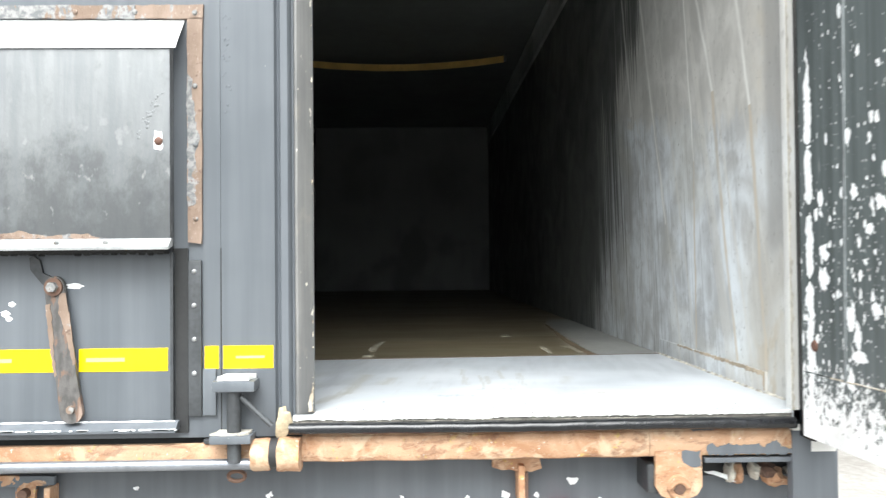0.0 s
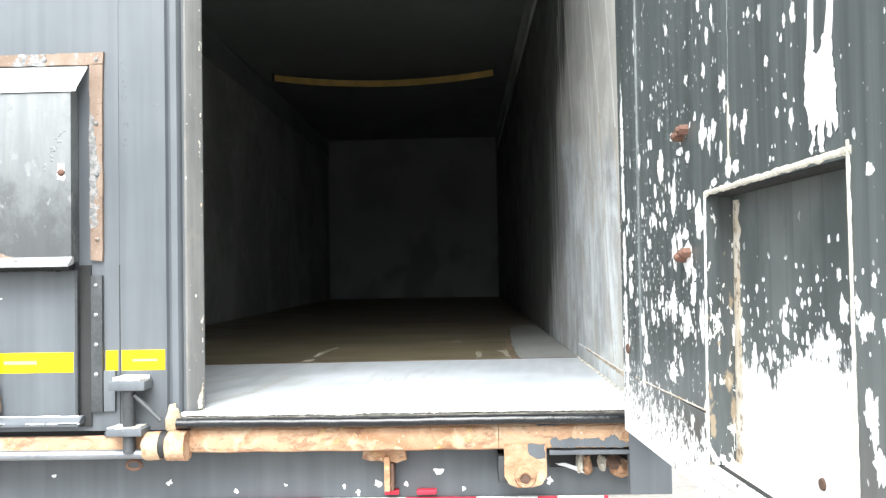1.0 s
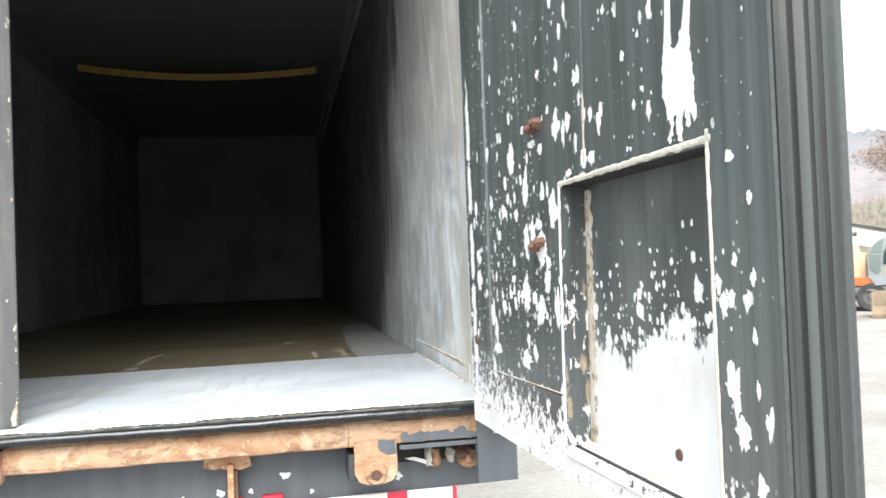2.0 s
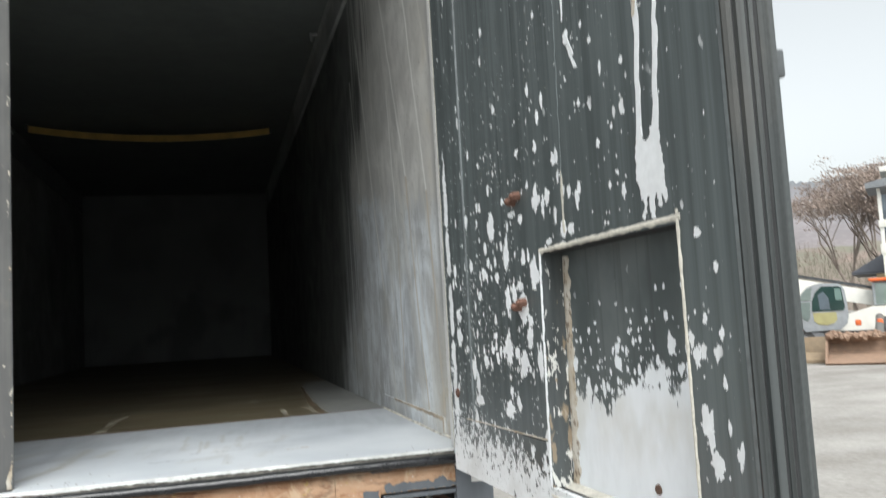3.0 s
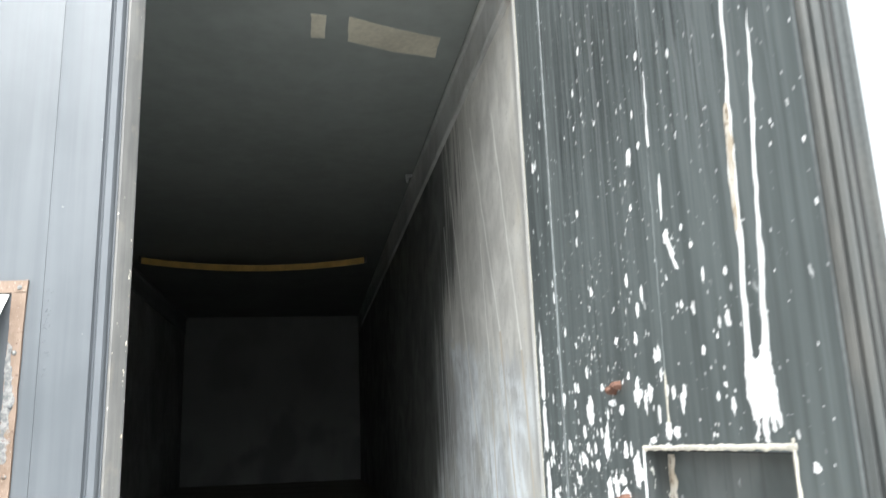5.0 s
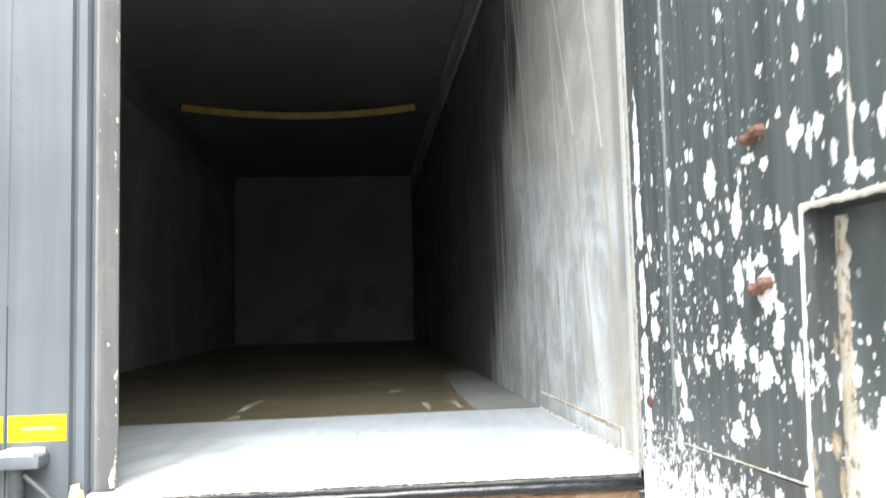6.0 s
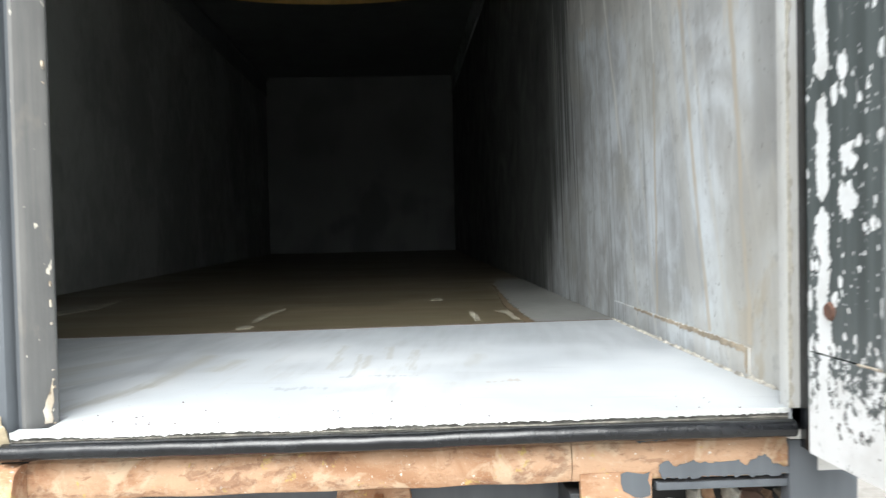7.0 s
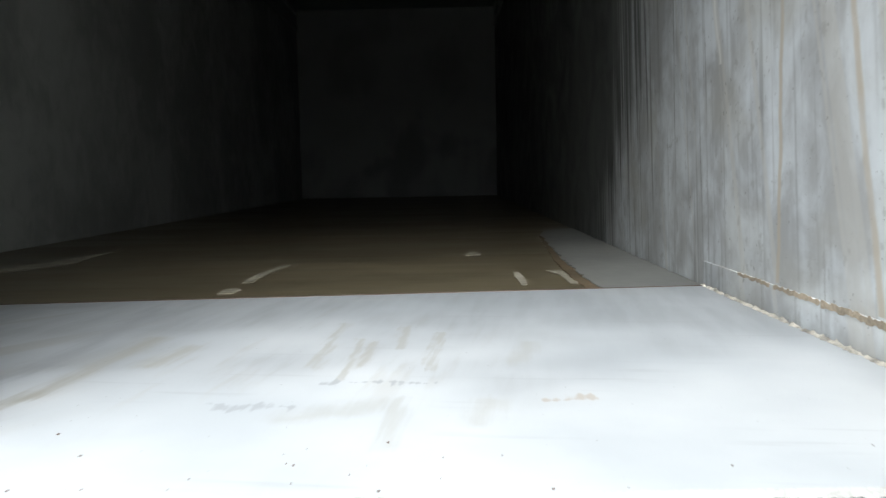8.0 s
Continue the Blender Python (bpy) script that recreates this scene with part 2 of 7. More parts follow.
def make_seal():
    """Ribbed rubber, dusty along the ribs and stained in long streaks."""
    m, nt, b = begin("weathered_ribbed_rubber", 0.5)
    streak, cloudy, fine = grain(nt, 60, 60, 0.8, 3), grain(nt, 6, 6, 3, 4), grain(nt, 120, 120, 120, 3)
    c = blend(nt, step(nt, streak, 0.35, 0.65), (0.024, 0.028, 0.028), (0.062, 0.070, 0.071))
    c = blend(nt, step(nt, cloudy, 0.45, 0.7, 0, 0.6), c, (0.085, 0.080, 0.072))
    put(nt, b.inputs["Base Color"], c)
    put(nt, b.inputs["Roughness"], step(nt, fine, 0.2, 0.8, 0.42, 0.65))
    relief(nt, b, fine, 0.2, 0.001)
    return m


def make_rust(name="rusted_steel", paint=0.0):
    m, nt, b = begin(name, 0.85)
    big, mid, fine = grain(nt, 7, 11, 11, 6, 0.6, 0.5), grain(nt, 26, 40, 40, 6, 0.65, 0.8), grain(nt, 190, 190, 190, 3)
    c = blend(nt, step(nt, big, 0.36, 0.62), (0.35, 0.185, 0.10), (0.50, 0.32, 0.205))
    c = blend(nt, step(nt, grain(nt, 16, 16, 16, 5, 0.6, 0.6), 0.52, 0.64, 0, 0.8), c, (0.55, 0.41, 0.285))
    c = blend(nt, step(nt, mid, 0.56, 0.70, 0, 0.65), c, (0.19, 0.10, 0.065))
    c = blend(nt, step(nt, grain(nt, 34, 34, 34, 5, 0.6, 0.4), 0.63, 0.68, 0, 0.9), c, (0.50, 0.36, 0.13))
    c = blend(nt, step(nt, fine, 0.58, 0.8, 0, 0.5), c, (0.58, 0.47, 0.37))
    c = blend(nt, step(nt, grain(nt, 75, 75, 75, 3), 0.68, 0.72, 0, 0.9), c, (0.66, 0.62, 0.55))
    c = blend(nt, step(nt, grain(nt, 24, 44, 44, 5, 0.65, 0.5), 0.53, 0.66, 0, 0.6), c, (0.20, 0.10, 0.06))
    c = blend(nt, step(nt, grain(nt, 60, 90, 90, 5, 0.7), 0.57, 0.66, 0, 0.4), c, (0.50, 0.38, 0.28))
    if paint:
        flake = step(nt, grain(nt, 11, 11, 11, 4, 0.55, 0.5), 0.60 - paint * 0.1, 0.615 - paint * 0.1)
        c = blend(nt, flake, c, (0.13, 0.15, 0.17))
    put(nt, b.inputs["Base Color"], c)
    relief(nt, b, calc(nt, "ADD", mid, calc(nt, "MULTIPLY", fine, 0.4)), 0.7, 0.004)
    return m


def make_wall(name="washed_grey_wall_panel", tone=1.0, runs=False, deep=(0.135, 0.142, 0.138)):
    """Resin-coated inner wall: hosed to grey near the rear doors, darkened deep inside by soot and painted-in shade,
    with slanting pale runs.
    """
    m, nt, b = begin(name, 0.42)
    x, y, z = axes(nt)
    slant = calc(nt, "ADD", y, calc(nt, "MULTIPLY", z, -0.31))
    tilt = calc(nt, "ADD", y, calc(nt, "MULTIPLY", z, -0.10))

    def line(u, ku, kz, detail, seed, warp=0.3):
        v = nt.nodes.new("ShaderNodeCombineXYZ")
        put(nt, v.inputs[0], calc(nt, "MULTIPLY", u, ku))
        v.inputs[1].default_value = seed
        put(nt, v.inputs[2], calc(nt, "MULTIPLY", z, kz))
        n = nt.nodes.new("ShaderNodeTexNoise")
        nt.links.new(v.outputs[0], n.inputs["Vector"])
        n.inputs["Scale"].default_value, n.inputs["Detail"].default_value, n.inputs["Distortion"].default_value = 1.0, detail, warp
        return n.outputs["Fac"]

    run, thin, pale = line(tilt, 11, 0.7, 5, 1.0), line(tilt, 42, 1.3, 4, 7.0), line(slant, 15, 0.25, 2, 3.0, 0.15)
    cloudy, blot, speck = grain(nt, 3.2, 3.2, 3.2, 6, 0.6, 0.8), grain(nt, 9, 9, 7, 5, 0.6, 0.6), grain(nt, 34, 34, 22, 5)
    f = calc(nt, "ADD", calc(nt, "MULTIPLY", run, 0.20), calc(nt, "MULTIPLY", cloudy, 0.42))
    f = calc(nt, "ADD", f, calc(nt, "ADD", calc(nt, "MULTIPLY", blot, 0.30), calc(nt, "MULTIPLY", speck, 0.08)))
    washed = blend(nt, step(nt, f, 0.41, 0.60), tuple(tone * c for c in (0.455, 0.465, 0.47)), tuple(tone * c for c in (0.76, 0.80, 0.83)))
    washed = blend(nt, calc(nt, "MULTIPLY", step(nt, thin, 0.46, 0.32, 0, 0.75), step(nt, y, 0.3, 1.6, 0.2, 1.0)), washed, (0.175, 0.175, 0.165))
    washed = blend(nt, step(nt, grain(nt, 1.7, 1.7, 2.6, 3), 0.48, 0.66, 0, 0.35), washed, (0.52, 0.50, 0.42))
    scratch = line(tilt, 95, 1.1, 3, 11.0)
    washed = blend(nt, calc(nt, "MULTIPLY", step(nt, scratch, 0.36, 0.27), step(nt, blot, 0.40, 0.58, 0.0, 0.45)), washed, (0.24, 0.23, 0.20))
    upper = blend(nt, step(nt, f, 0.40, 0.62), tuple(tone * c for c in (0.45, 0.443, 0.42)), tuple(tone * c for c in (0.66, 0.65, 0.62)))
    edge = calc(nt, "ADD", calc(nt, "MULTIPLY", y, -0.19), calc(nt, "MULTIPLY", calc(nt, "SUBTRACT", thin, 0.5), 0.12))
    edge = calc(nt, "ADD", edge, calc(nt, "MULTIPLY", calc(nt, "SUBTRACT", blot, 0.5), 0.36))
    c = blend(nt, step(nt, calc(nt, "ADD", z, edge), 1.84, 1.91, 0.0, 1.0), washed, upper)
    c = blend(nt, step(nt, pale, 0.60, 0.66, 0, 0.45), c, (0.66, 0.65, 0.61))
    warm = calc(nt, "MULTIPLY", step(nt, calc(nt, "ADD", y, calc(nt, "MULTIPLY", calc(nt, "SUBTRACT", cloudy, 0.5), 0.9)), 0.15, 0.60, 0.5, 0.0), step(nt, z, 1.55, 1.85, 1.0, 0.3))
    c = blend(nt, warm, c, (0.53, 0.495, 0.43))
    tan = calc(nt, "MULTIPLY", step(nt, blot, 0.5, 0.66), step(nt, calc(nt, "ABSOLUTE", calc(nt, "SUBTRACT", y, 0.22)), 0.02, 0.14, 0.6, 0.0))
    c = blend(nt, calc(nt, "MULTIPLY", tan, step(nt, z, 1.3, 2.0, 1.0, 0.4)), c, (0.44, 0.36, 0.24))
    band = calc(nt, "MULTIPLY", step(nt, y, 0.118, 0.135), step(nt, y, 0.20, 0.25, 1.0, 0.0))
    band = calc(nt, "MULTIPLY", band, step(nt, calc(nt, "ADD", z, calc(nt, "MULTIPLY", calc(nt, "SUBTRACT", blot, 0.5), 0.2)), 1.53, 1.62, 0.0, 0.7))
    c = blend(nt, band, c, (0.34, 0.34, 0.335))
    c = blend(nt, calc(nt, "MULTIPLY", step(nt, y, 0.075, 0.09, 1.0, 0.0), 0.5), c, (0.80, 0.80, 0.785))
    c = blend(nt, step(nt, grain(nt, 95, 95, 70, 3), 0.69, 0.705, 0, 0.55), c, (0.10, 0.09, 0.075))
    c = blend(nt, step(nt, grain(nt, 30, 30, 24, 4, 0.65), 0.60, 0.68, 0, 0.35), c, (0.30, 0.295, 0.28))
    # Shade of the deep box goes into the colour, along a streaky washed edge.
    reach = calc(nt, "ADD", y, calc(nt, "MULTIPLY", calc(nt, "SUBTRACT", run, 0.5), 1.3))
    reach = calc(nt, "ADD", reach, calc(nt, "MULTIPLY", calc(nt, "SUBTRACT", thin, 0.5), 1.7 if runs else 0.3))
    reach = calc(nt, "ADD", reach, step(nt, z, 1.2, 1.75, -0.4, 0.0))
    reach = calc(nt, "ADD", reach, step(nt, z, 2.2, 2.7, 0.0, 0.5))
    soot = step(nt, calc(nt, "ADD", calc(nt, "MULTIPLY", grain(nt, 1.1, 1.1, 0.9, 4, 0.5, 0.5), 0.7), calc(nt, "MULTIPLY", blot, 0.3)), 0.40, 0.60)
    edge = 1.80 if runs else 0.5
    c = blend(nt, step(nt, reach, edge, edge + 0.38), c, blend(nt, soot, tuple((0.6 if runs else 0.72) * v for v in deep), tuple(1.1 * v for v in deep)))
    if runs:
        # dried runs that slant down the wall: broad and pale above, thin and tan near the floor
        wob = calc(nt, "MULTIPLY", calc(nt, "SUBTRACT", grain(nt, 4, 4, 7, 3), 0.5), 0.03)
        broken = step(nt, grain(nt, 8, 8, 5, 3), 0.30, 0.52, 0.5, 1.0)
        for ya, za, yb, zb, w, tint in ((1.533, 2.95, 1.28, 2.16, 0.020, 0), (1.28, 2.16, 1.12, 1.70, 0.014, 0), (0.986, 3.05, 0.62, 2.10, 0.018, 0), (0.62, 2.10, 0.55, 1.72, 0.013, 1), (0.55, 1.72, 0.447, 1.262, 0.010, 1),
                                        (0.573, 2.95, 0.33, 2.00, 0.017, 0), (0.33, 2.00, 0.243, 1.262, 0.010, 1), (0.88, 2.50, 0.80, 1.90, 0.012, 0), (0.80, 1.90, 0.80, 1.262, 0.008, 1), (1.75, 2.8, 1.60, 2.2, 0.020, 0)):
            way = calc(nt, "ADD", calc(nt, "MULTIPLY", calc(nt, "SUBTRACT", z, zb), (ya - yb) / (za - zb)), yb)
            off = calc(nt, "ABSOLUTE", calc(nt, "ADD", calc(nt, "SUBTRACT", y, way), wob))
            line_on = calc(nt, "MULTIPLY", calc(nt, "GREATER_THAN", z, zb), calc(nt, "LESS_THAN", z, za))
            mask = calc(nt, "MULTIPLY", step(nt, off, 0.0 if tint == 0 else w * 0.4, w * (1.0 if tint == 0 else 1.3), 0.8, 0.0), calc(nt, "MULTIPLY", line_on, broken))
            c = blend(nt, mask, c, (0.57, 0.50, 0.40) if tint else (0.86, 0.86, 0.83))
    put(nt, b.inputs["Base Color"], c)
    put(nt, b.inputs["Roughness"], step(nt, cloudy, 0.3, 0.7, 0.34, 0.58))
    relief(nt, b, calc(nt, "ADD", run, calc(nt, "MULTIPLY", speck, 0.4)), 0.2 if runs else 0.06, 0.005)
    return m


def make_dark_lining(name, colour, rough=0.55):
    m, nt, b = begin(name, rough)
    cloudy, run = grain(nt, 1.6, 1.6, 1.6, 5), grain(nt, 10, 10, 0.7, 4)
    f = calc(nt, "ADD", calc(nt, "MULTIPLY", cloudy, 0.6), calc(nt, "MULTIPLY", run, 0.4))
    put(nt, b.inputs["Base Color"], blend(nt, step(nt, f, 0.35, 0.65), tuple(c * 0.9 for c in colour), tuple(c * 1.08 for c in colour)))
    relief(nt, b, cloudy, 0.15, 0.01)
    return m


def make_bulkhead():
    """Dull grey lining, darker above, with paler clouds towards its foot."""
    m, nt, b = begin("dull_grey_bulkhead_lining", 0.6)
    x, y, z = axes(nt)
    cloudy, run = grain(nt, 1.9, 1.9, 1.5, 2, 0.45, 0.4), grain(nt, 10, 10, 0.7, 3)
    f = calc(nt, "ADD", calc(nt, "MULTIPLY", cloudy, 0.9), calc(nt, "MULTIPLY", run, 0.10))
    c = blend(nt, step(nt, f, 0.36, 0.64), (0.195, 0.208, 0.203), (0.235, 0.25, 0.243))
    foot_pale = calc(nt, "MULTIPLY", step(nt, f, 0.40, 0.60), step(nt, calc(nt, "ADD", z, calc(nt, "MULTIPLY", calc(nt, "SUBTRACT", cloudy, 0.5), 1.6)), 1.9, 2.7, 1.0, 0.0))
    c = blend(nt, foot_pale, c, (0.285, 0.30, 0.292))
    put(nt, b.inputs["Base Color"], c)
    relief(nt, b, cloudy, 0.15, 0.01)
    return m


def make_sill_plate():
    m, nt, b = begin("worn_light_floor_plate", 0.33)

    def swept(angle, across, along, seed):
        c = nt.nodes.new("ShaderNodeTexCoord")
        mp = nt.nodes.new("ShaderNodeMapping")
        mp.vector_type = "TEXTURE"
        mp.inputs["Rotation"].default_value = (0, 0, radians(angle))
        mp.inputs["Scale"].default_value = (1 / across, 1 / along, 1)
        mp.inputs["Location"].default_value = (seed, 0, 0)
        nt.links.new(c.outputs["Object"], mp.inputs["Vector"])
        n = nt.nodes.new("ShaderNodeTexNoise")
        nt.links.new(mp.outputs[0], n.inputs["Vector"])
        n.noise_dimensions = "2D"
        n.inputs["Scale"].default_value, n.inputs["Detail"].default_value, n.inputs["Roughness"].default_value = 1.0, 4.0, 0.5
        return n.outputs["Fac"]

    def flat(scale, detail, shift=0.0):
        c = nt.nodes.new("ShaderNodeTexCoord")
        mp = nt.nodes.new("ShaderNodeMapping")
        mp.inputs["Location"].default_value = (shift, shift, 0)
        nt.links.new(c.outputs["Object"], mp.inputs["Vector"])
        n = nt.nodes.new("ShaderNodeTexNoise")
        n.noise_dimensions = "2D"
        nt.links.new(mp.outputs[0], n.inputs["Vector"])
        n.inputs["Scale"].default_value, n.inputs["Detail"].default_value, n.inputs["Roughness"].default_value = scale, detail, 0.5
        return n.outputs["Fac"]

    x, y, z = axes(nt)
    cloudy, where = flat(2.6, 5), flat(3.4, 2, 4.7)
    slant, pull, fine = swept(-38, 15, 1.6, 3.0), swept(-8, 26, 3.6, 1.0), flat(140, 2)
    c = blend(nt, step(nt, cloudy, 0.25, 0.75), (0.47, 0.505, 0.54), (0.59, 0.62, 0.65))
    side = step(nt, x, -1.3, -0.95, 1.0, 0.0)
    c = blend(nt, calc(nt, "MULTIPLY", side, step(nt, slant, 0.50, 0.70, 0, 0.45)), c, (0.36, 0.345, 0.30))
    mid = calc(nt, "MULTIPLY", step(nt, x, -1.2, -0.95, 0.0, 1.0), step(nt, x, -0.62, -0.38, 1.0, 0.0))
    mid = calc(nt, "MULTIPLY", mid, step(nt, y, 0.2, 0.5, 0.25, 1.0))
    c = blend(nt, calc(nt, "MULTIPLY", mid, step(nt, calc(nt, "ADD", pull, calc(nt, "MULTIPLY", where, 0.3)), 0.70, 0.90, 0, 0.35)), c, (0.40, 0.375, 0.32))
    # Rear of the plate greyed for the weaker light there, broken by noise.
    rear_shade = calc(nt, "MULTIPLY", step(nt, calc(nt, "ADD", y, calc(nt, "MULTIPLY", calc(nt, "SUBTRACT", where, 0.5), 1.1)), 0.30, 1.0, 0.0, 0.75), step(nt, pull, 0.3, 0.7, 0.7, 1.0))
    c = blend(nt, rear_shade, c, (0.30, 0.325, 0.35))
    # dried strokes and scrapes, each with its own place
    wobx, woby = calc(nt, "SUBTRACT", flat(16, 3, 2.2), 0.5), calc(nt, "SUBTRACT", flat(16, 3, 8.1), 0.5)
    fray = calc(nt, "MULTIPLY", calc(nt, "SUBTRACT", swept(-6, 90, 7, 2.0), 0.5), 0.035)
    xw, yw = calc(nt, "ADD", x, calc(nt, "MULTIPLY", wobx, 0.022)), calc(nt, "ADD", y, calc(nt, "MULTIPLY", woby, 0.06))

    def stroke(xa, ya, xb, yb, w, tint, amount):
        dx, dy = xb - xa, yb - ya
        px, py = calc(nt, "SUBTRACT", xw, xa), calc(nt, "SUBTRACT", yw, ya)
        along = calc(nt, "ADD", calc(nt, "MULTIPLY", px, dx / (dx * dx + dy * dy)), calc(nt, "MULTIPLY", py, dy / (dx * dx + dy * dy)), True)
        ex, ey = calc(nt, "SUBTRACT", px, calc(nt, "MULTIPLY", along, dx)), calc(nt, "SUBTRACT", py, calc(nt, "MULTIPLY", along, dy))
        away = calc(nt, "SQRT", calc(nt, "ADD", calc(nt, "MULTIPLY", ex, ex), calc(nt, "MULTIPLY", ey, ey)))
        mask = step(nt, calc(nt, "ADD", away, fray), w * -0.2, w * 1.5, amount, 0.0)
        return blend(nt, mask, c, tint)

    mud, grey = (0.345, 0.338, 0.30), (0.33, 0.355, 0.385)
    for row in ((-1.30, 0.22, -1.16, 0.50, 0.024), (-1.16, 0.50, -1.172, 1.00, 0.026), (-1.62, 1.03, -1.34, 1.075, 0.03), (-1.75, 0.70, -1.52, 0.95, 0.03), (-1.95, 0.60, -1.78, 0.95, 0.03)):
        c = stroke(*row, grey, 0.75)
    for row in ((-1.18, 0.14, -1.10, 0.34, 0.020), (-1.10, 0.34, -1.065, 0.69, 0.022), (-1.005, 0.49, -0.978, 0.61, 0.024)):
        c = stroke(*row, mud, 0.7)
    for row in ((-0.756, 0.46, -0.754, 0.80, 0.010), (-0.705, 0.39, -0.708, 0.66, 0.009), (-0.690, 0.48, -0.684, 0.64, 0.010), (-0.634, 0.58, -0.638, 0.76, 0.010), (-0.590, 0.43, -0.574, 0.70, 0.009)):
        c = stroke(*row, mud, 0.55)
    for row in ((-0.75, 0.23, -0.66, 0.27, 0.03), (-0.622, 0.13, -0.624, 0.29, 0.016), (-0.53, 0.20, -0.512, 0.28, 0.022), (-0.46, 0.48, -0.43, 0.60, 0.02)):
        c = stroke(*row, mud, 0.35)
    for row in ((-0.726, 0.381, -0.588, 0.378, 0.006), (-0.852, 0.285, -0.747, 0.271, 0.006)):
        c = stroke(*row, grey, 0.8)
    c = stroke(-0.44, 0.284, -0.385, 0.288, 0.006, (0.36, 0.27, 0.18), 0.5)
    scuff = step(nt, swept(82, 30, 2.2, 5.0), 0.60, 0.72, 0, 0.35)
    c = blend(nt, calc(nt, "MULTIPLY", scuff, step(nt, where, 0.45, 0.6)), c, (0.34, 0.36, 0.385))
    c = blend(nt, step(nt, fine, 0.82, 0.83), c, (0.06, 0.05, 0.05))
    put(nt, b.inputs["Base Color"], c)
    relief(nt, b, fine, 0.03, 0.001)
    return m


def make_deck():
    m, nt, b = begin("wet_brown_deck_board", 0.32)
    info = nt.nodes.new("ShaderNodeObjectInfo").outputs["Random"]
    run, cloudy = grain(nt, 1.3, 30, 30, 5), grain(nt, 1.2, 3, 2, 4)
    f = calc(nt, "ADD", calc(nt, "MULTIPLY", run, 0.5), calc(nt, "MULTIPLY", cloudy, 0.5))
    c = blend(nt, step(nt, f, 0.3, 0.7), (0.082, 0.070, 0.044), (0.150, 0.126, 0.080))
    c = blend(nt, step(nt, info, 0, 1, 0, 0.25), c, (0.2, 0.17, 0.12))
    put(nt, b.inputs["Base Color"], c)
    put(nt, b.inputs["Roughness"], step(nt, cloudy, 0.2, 0.8, 0.28, 0.5))
    relief(nt, b, run, 0.15, 0.0015)
    return m


def make_gravel():
    m, nt, b = begin("pale_compacted_gravel", 0.95)
    broad, mid, fine = grain(nt, 0.12, 0.4, 1, 5), grain(nt, 1.2, 1.2, 1.2, 6), grain(nt, 18, 18, 18, 4)
    f = calc(nt, "ADD", calc(nt, "MULTIPLY", broad, 0.45), calc(nt, "ADD", calc(nt, "MULTIPLY", mid, 0.3), calc(nt, "MULTIPLY", fine, 0.25)))
    put(nt, b.inputs["Base Color"], blend(nt, step(nt, f, 0.36, 0.64), (0.20, 0.187, 0.17), (0.34, 0.325, 0.305)))
    relief(nt, b, calc(nt, "ADD", mid, fine), 0.5, 0.02)
    return m


def make_glass(name, tint):
    m, nt, b = begin(name, 0.06)
    put(nt, b.inputs["Base Color"], blend(nt, step(nt, grain(nt, 1.5, 1.5, 1.5), 0.3, 0.7), tuple(c * 0.7 for c in tint), tint))
    b.inputs["Transmission Weight"].default_value = 0.25
    b.inputs["IOR"].default_value = 1.5
    return m


def make_hill():
    m, nt, b = begin("bare_winter_woodland", 1.0)
    x, y, z = axes(nt)
    broad, mid, fine = grain(nt, 0.010, 0.010, 0.02, 5, 0.6, 0.6), grain(nt, 0.05, 0.05, 0.06, 6, 0.65), grain(nt, 0.5, 0.5, 0.11, 4)
    f = calc(nt, "ADD", calc(nt, "MULTIPLY", mid, 0.55), calc(nt, "MULTIPLY", fine, 0.45))
    # Pale, greyed tones put the mist over the hill into its colour.
    c = blend(nt, step(nt, f, 0.36, 0.64), (0.165, 0.150, 0.155), (0.225, 0.203, 0.206))
    c = blend(nt, step(nt, broad, 0.46, 0.62, 0, 0.85), c, (0.165, 0.168, 0.180))
    crest = calc(nt, "ADD", z, calc(nt, "MULTIPLY", calc(nt, "SUBTRACT", mid, 0.5), 22.0))
    c = blend(nt, step(nt, crest, 50.0, 56.0, 0, 0.75), c, (0.130, 0.146, 0.158))
    c = blend(nt, step(nt, crest, 8.0, 22.0, 0.7, 0.0), c, (0.20, 0.165, 0.145))
    put(nt, b.inputs["Base Color"], c)
    return m


def make_thicket(name, vary=1.0):
    """Winter thicket seen from afar: brown stems with olive and russet patches."""
    m, nt, b = begin(name, 1.0)
    patch, hue, stem = grain(nt, 0.10, 0.10, 0.16, 5, 0.6, 0.5), grain(nt, 0.16, 0.16, 0.2, 4), grain(nt, 2.2, 2.2, 0.22, 5, 0.65)
    c = blend(nt, step(nt, patch, 0.40, 0.60), (0.185, 0.150, 0.126), (0.150, 0.148, 0.110))
    c = blend(nt, step(nt, hue, 0.50, 0.66, 0, 0.8), c, (0.26, 0.195, 0.165))
    c = blend(nt, step(nt, stem, 0.42, 0.66, 0, 0.25), c, (0.16, 0.135, 0.115))
    c = blend(nt, step(nt, stem, 0.46, 0.30, 0, 0.25), c, (0.27, 0.235, 0.195))
    put(nt, b.inputs["Base Color"], c)
    return m


PAINT = make_paint_grey()
FLAKE = make_flaking("flaking_dark_door_paint")
RECESS = make_recess_paint()
FILLER, JAMB = make_filler(), make_worn_strip()
SEAL = make_seal()
RUST, RUST_PAINT = make_rust(), make_rust("rust_under_grey_paint", 1.0)
RUST_DARK = plain("dark_brown_rust", (0.12, 0.07, 0.05), 0.8, 0.0, 0.45, 40, 0.5)
BOLT_RUST = plain("red_brown_rust", (0.155, 0.082, 0.060), 0.85, 0.0, 0.45, 60, 0.7)
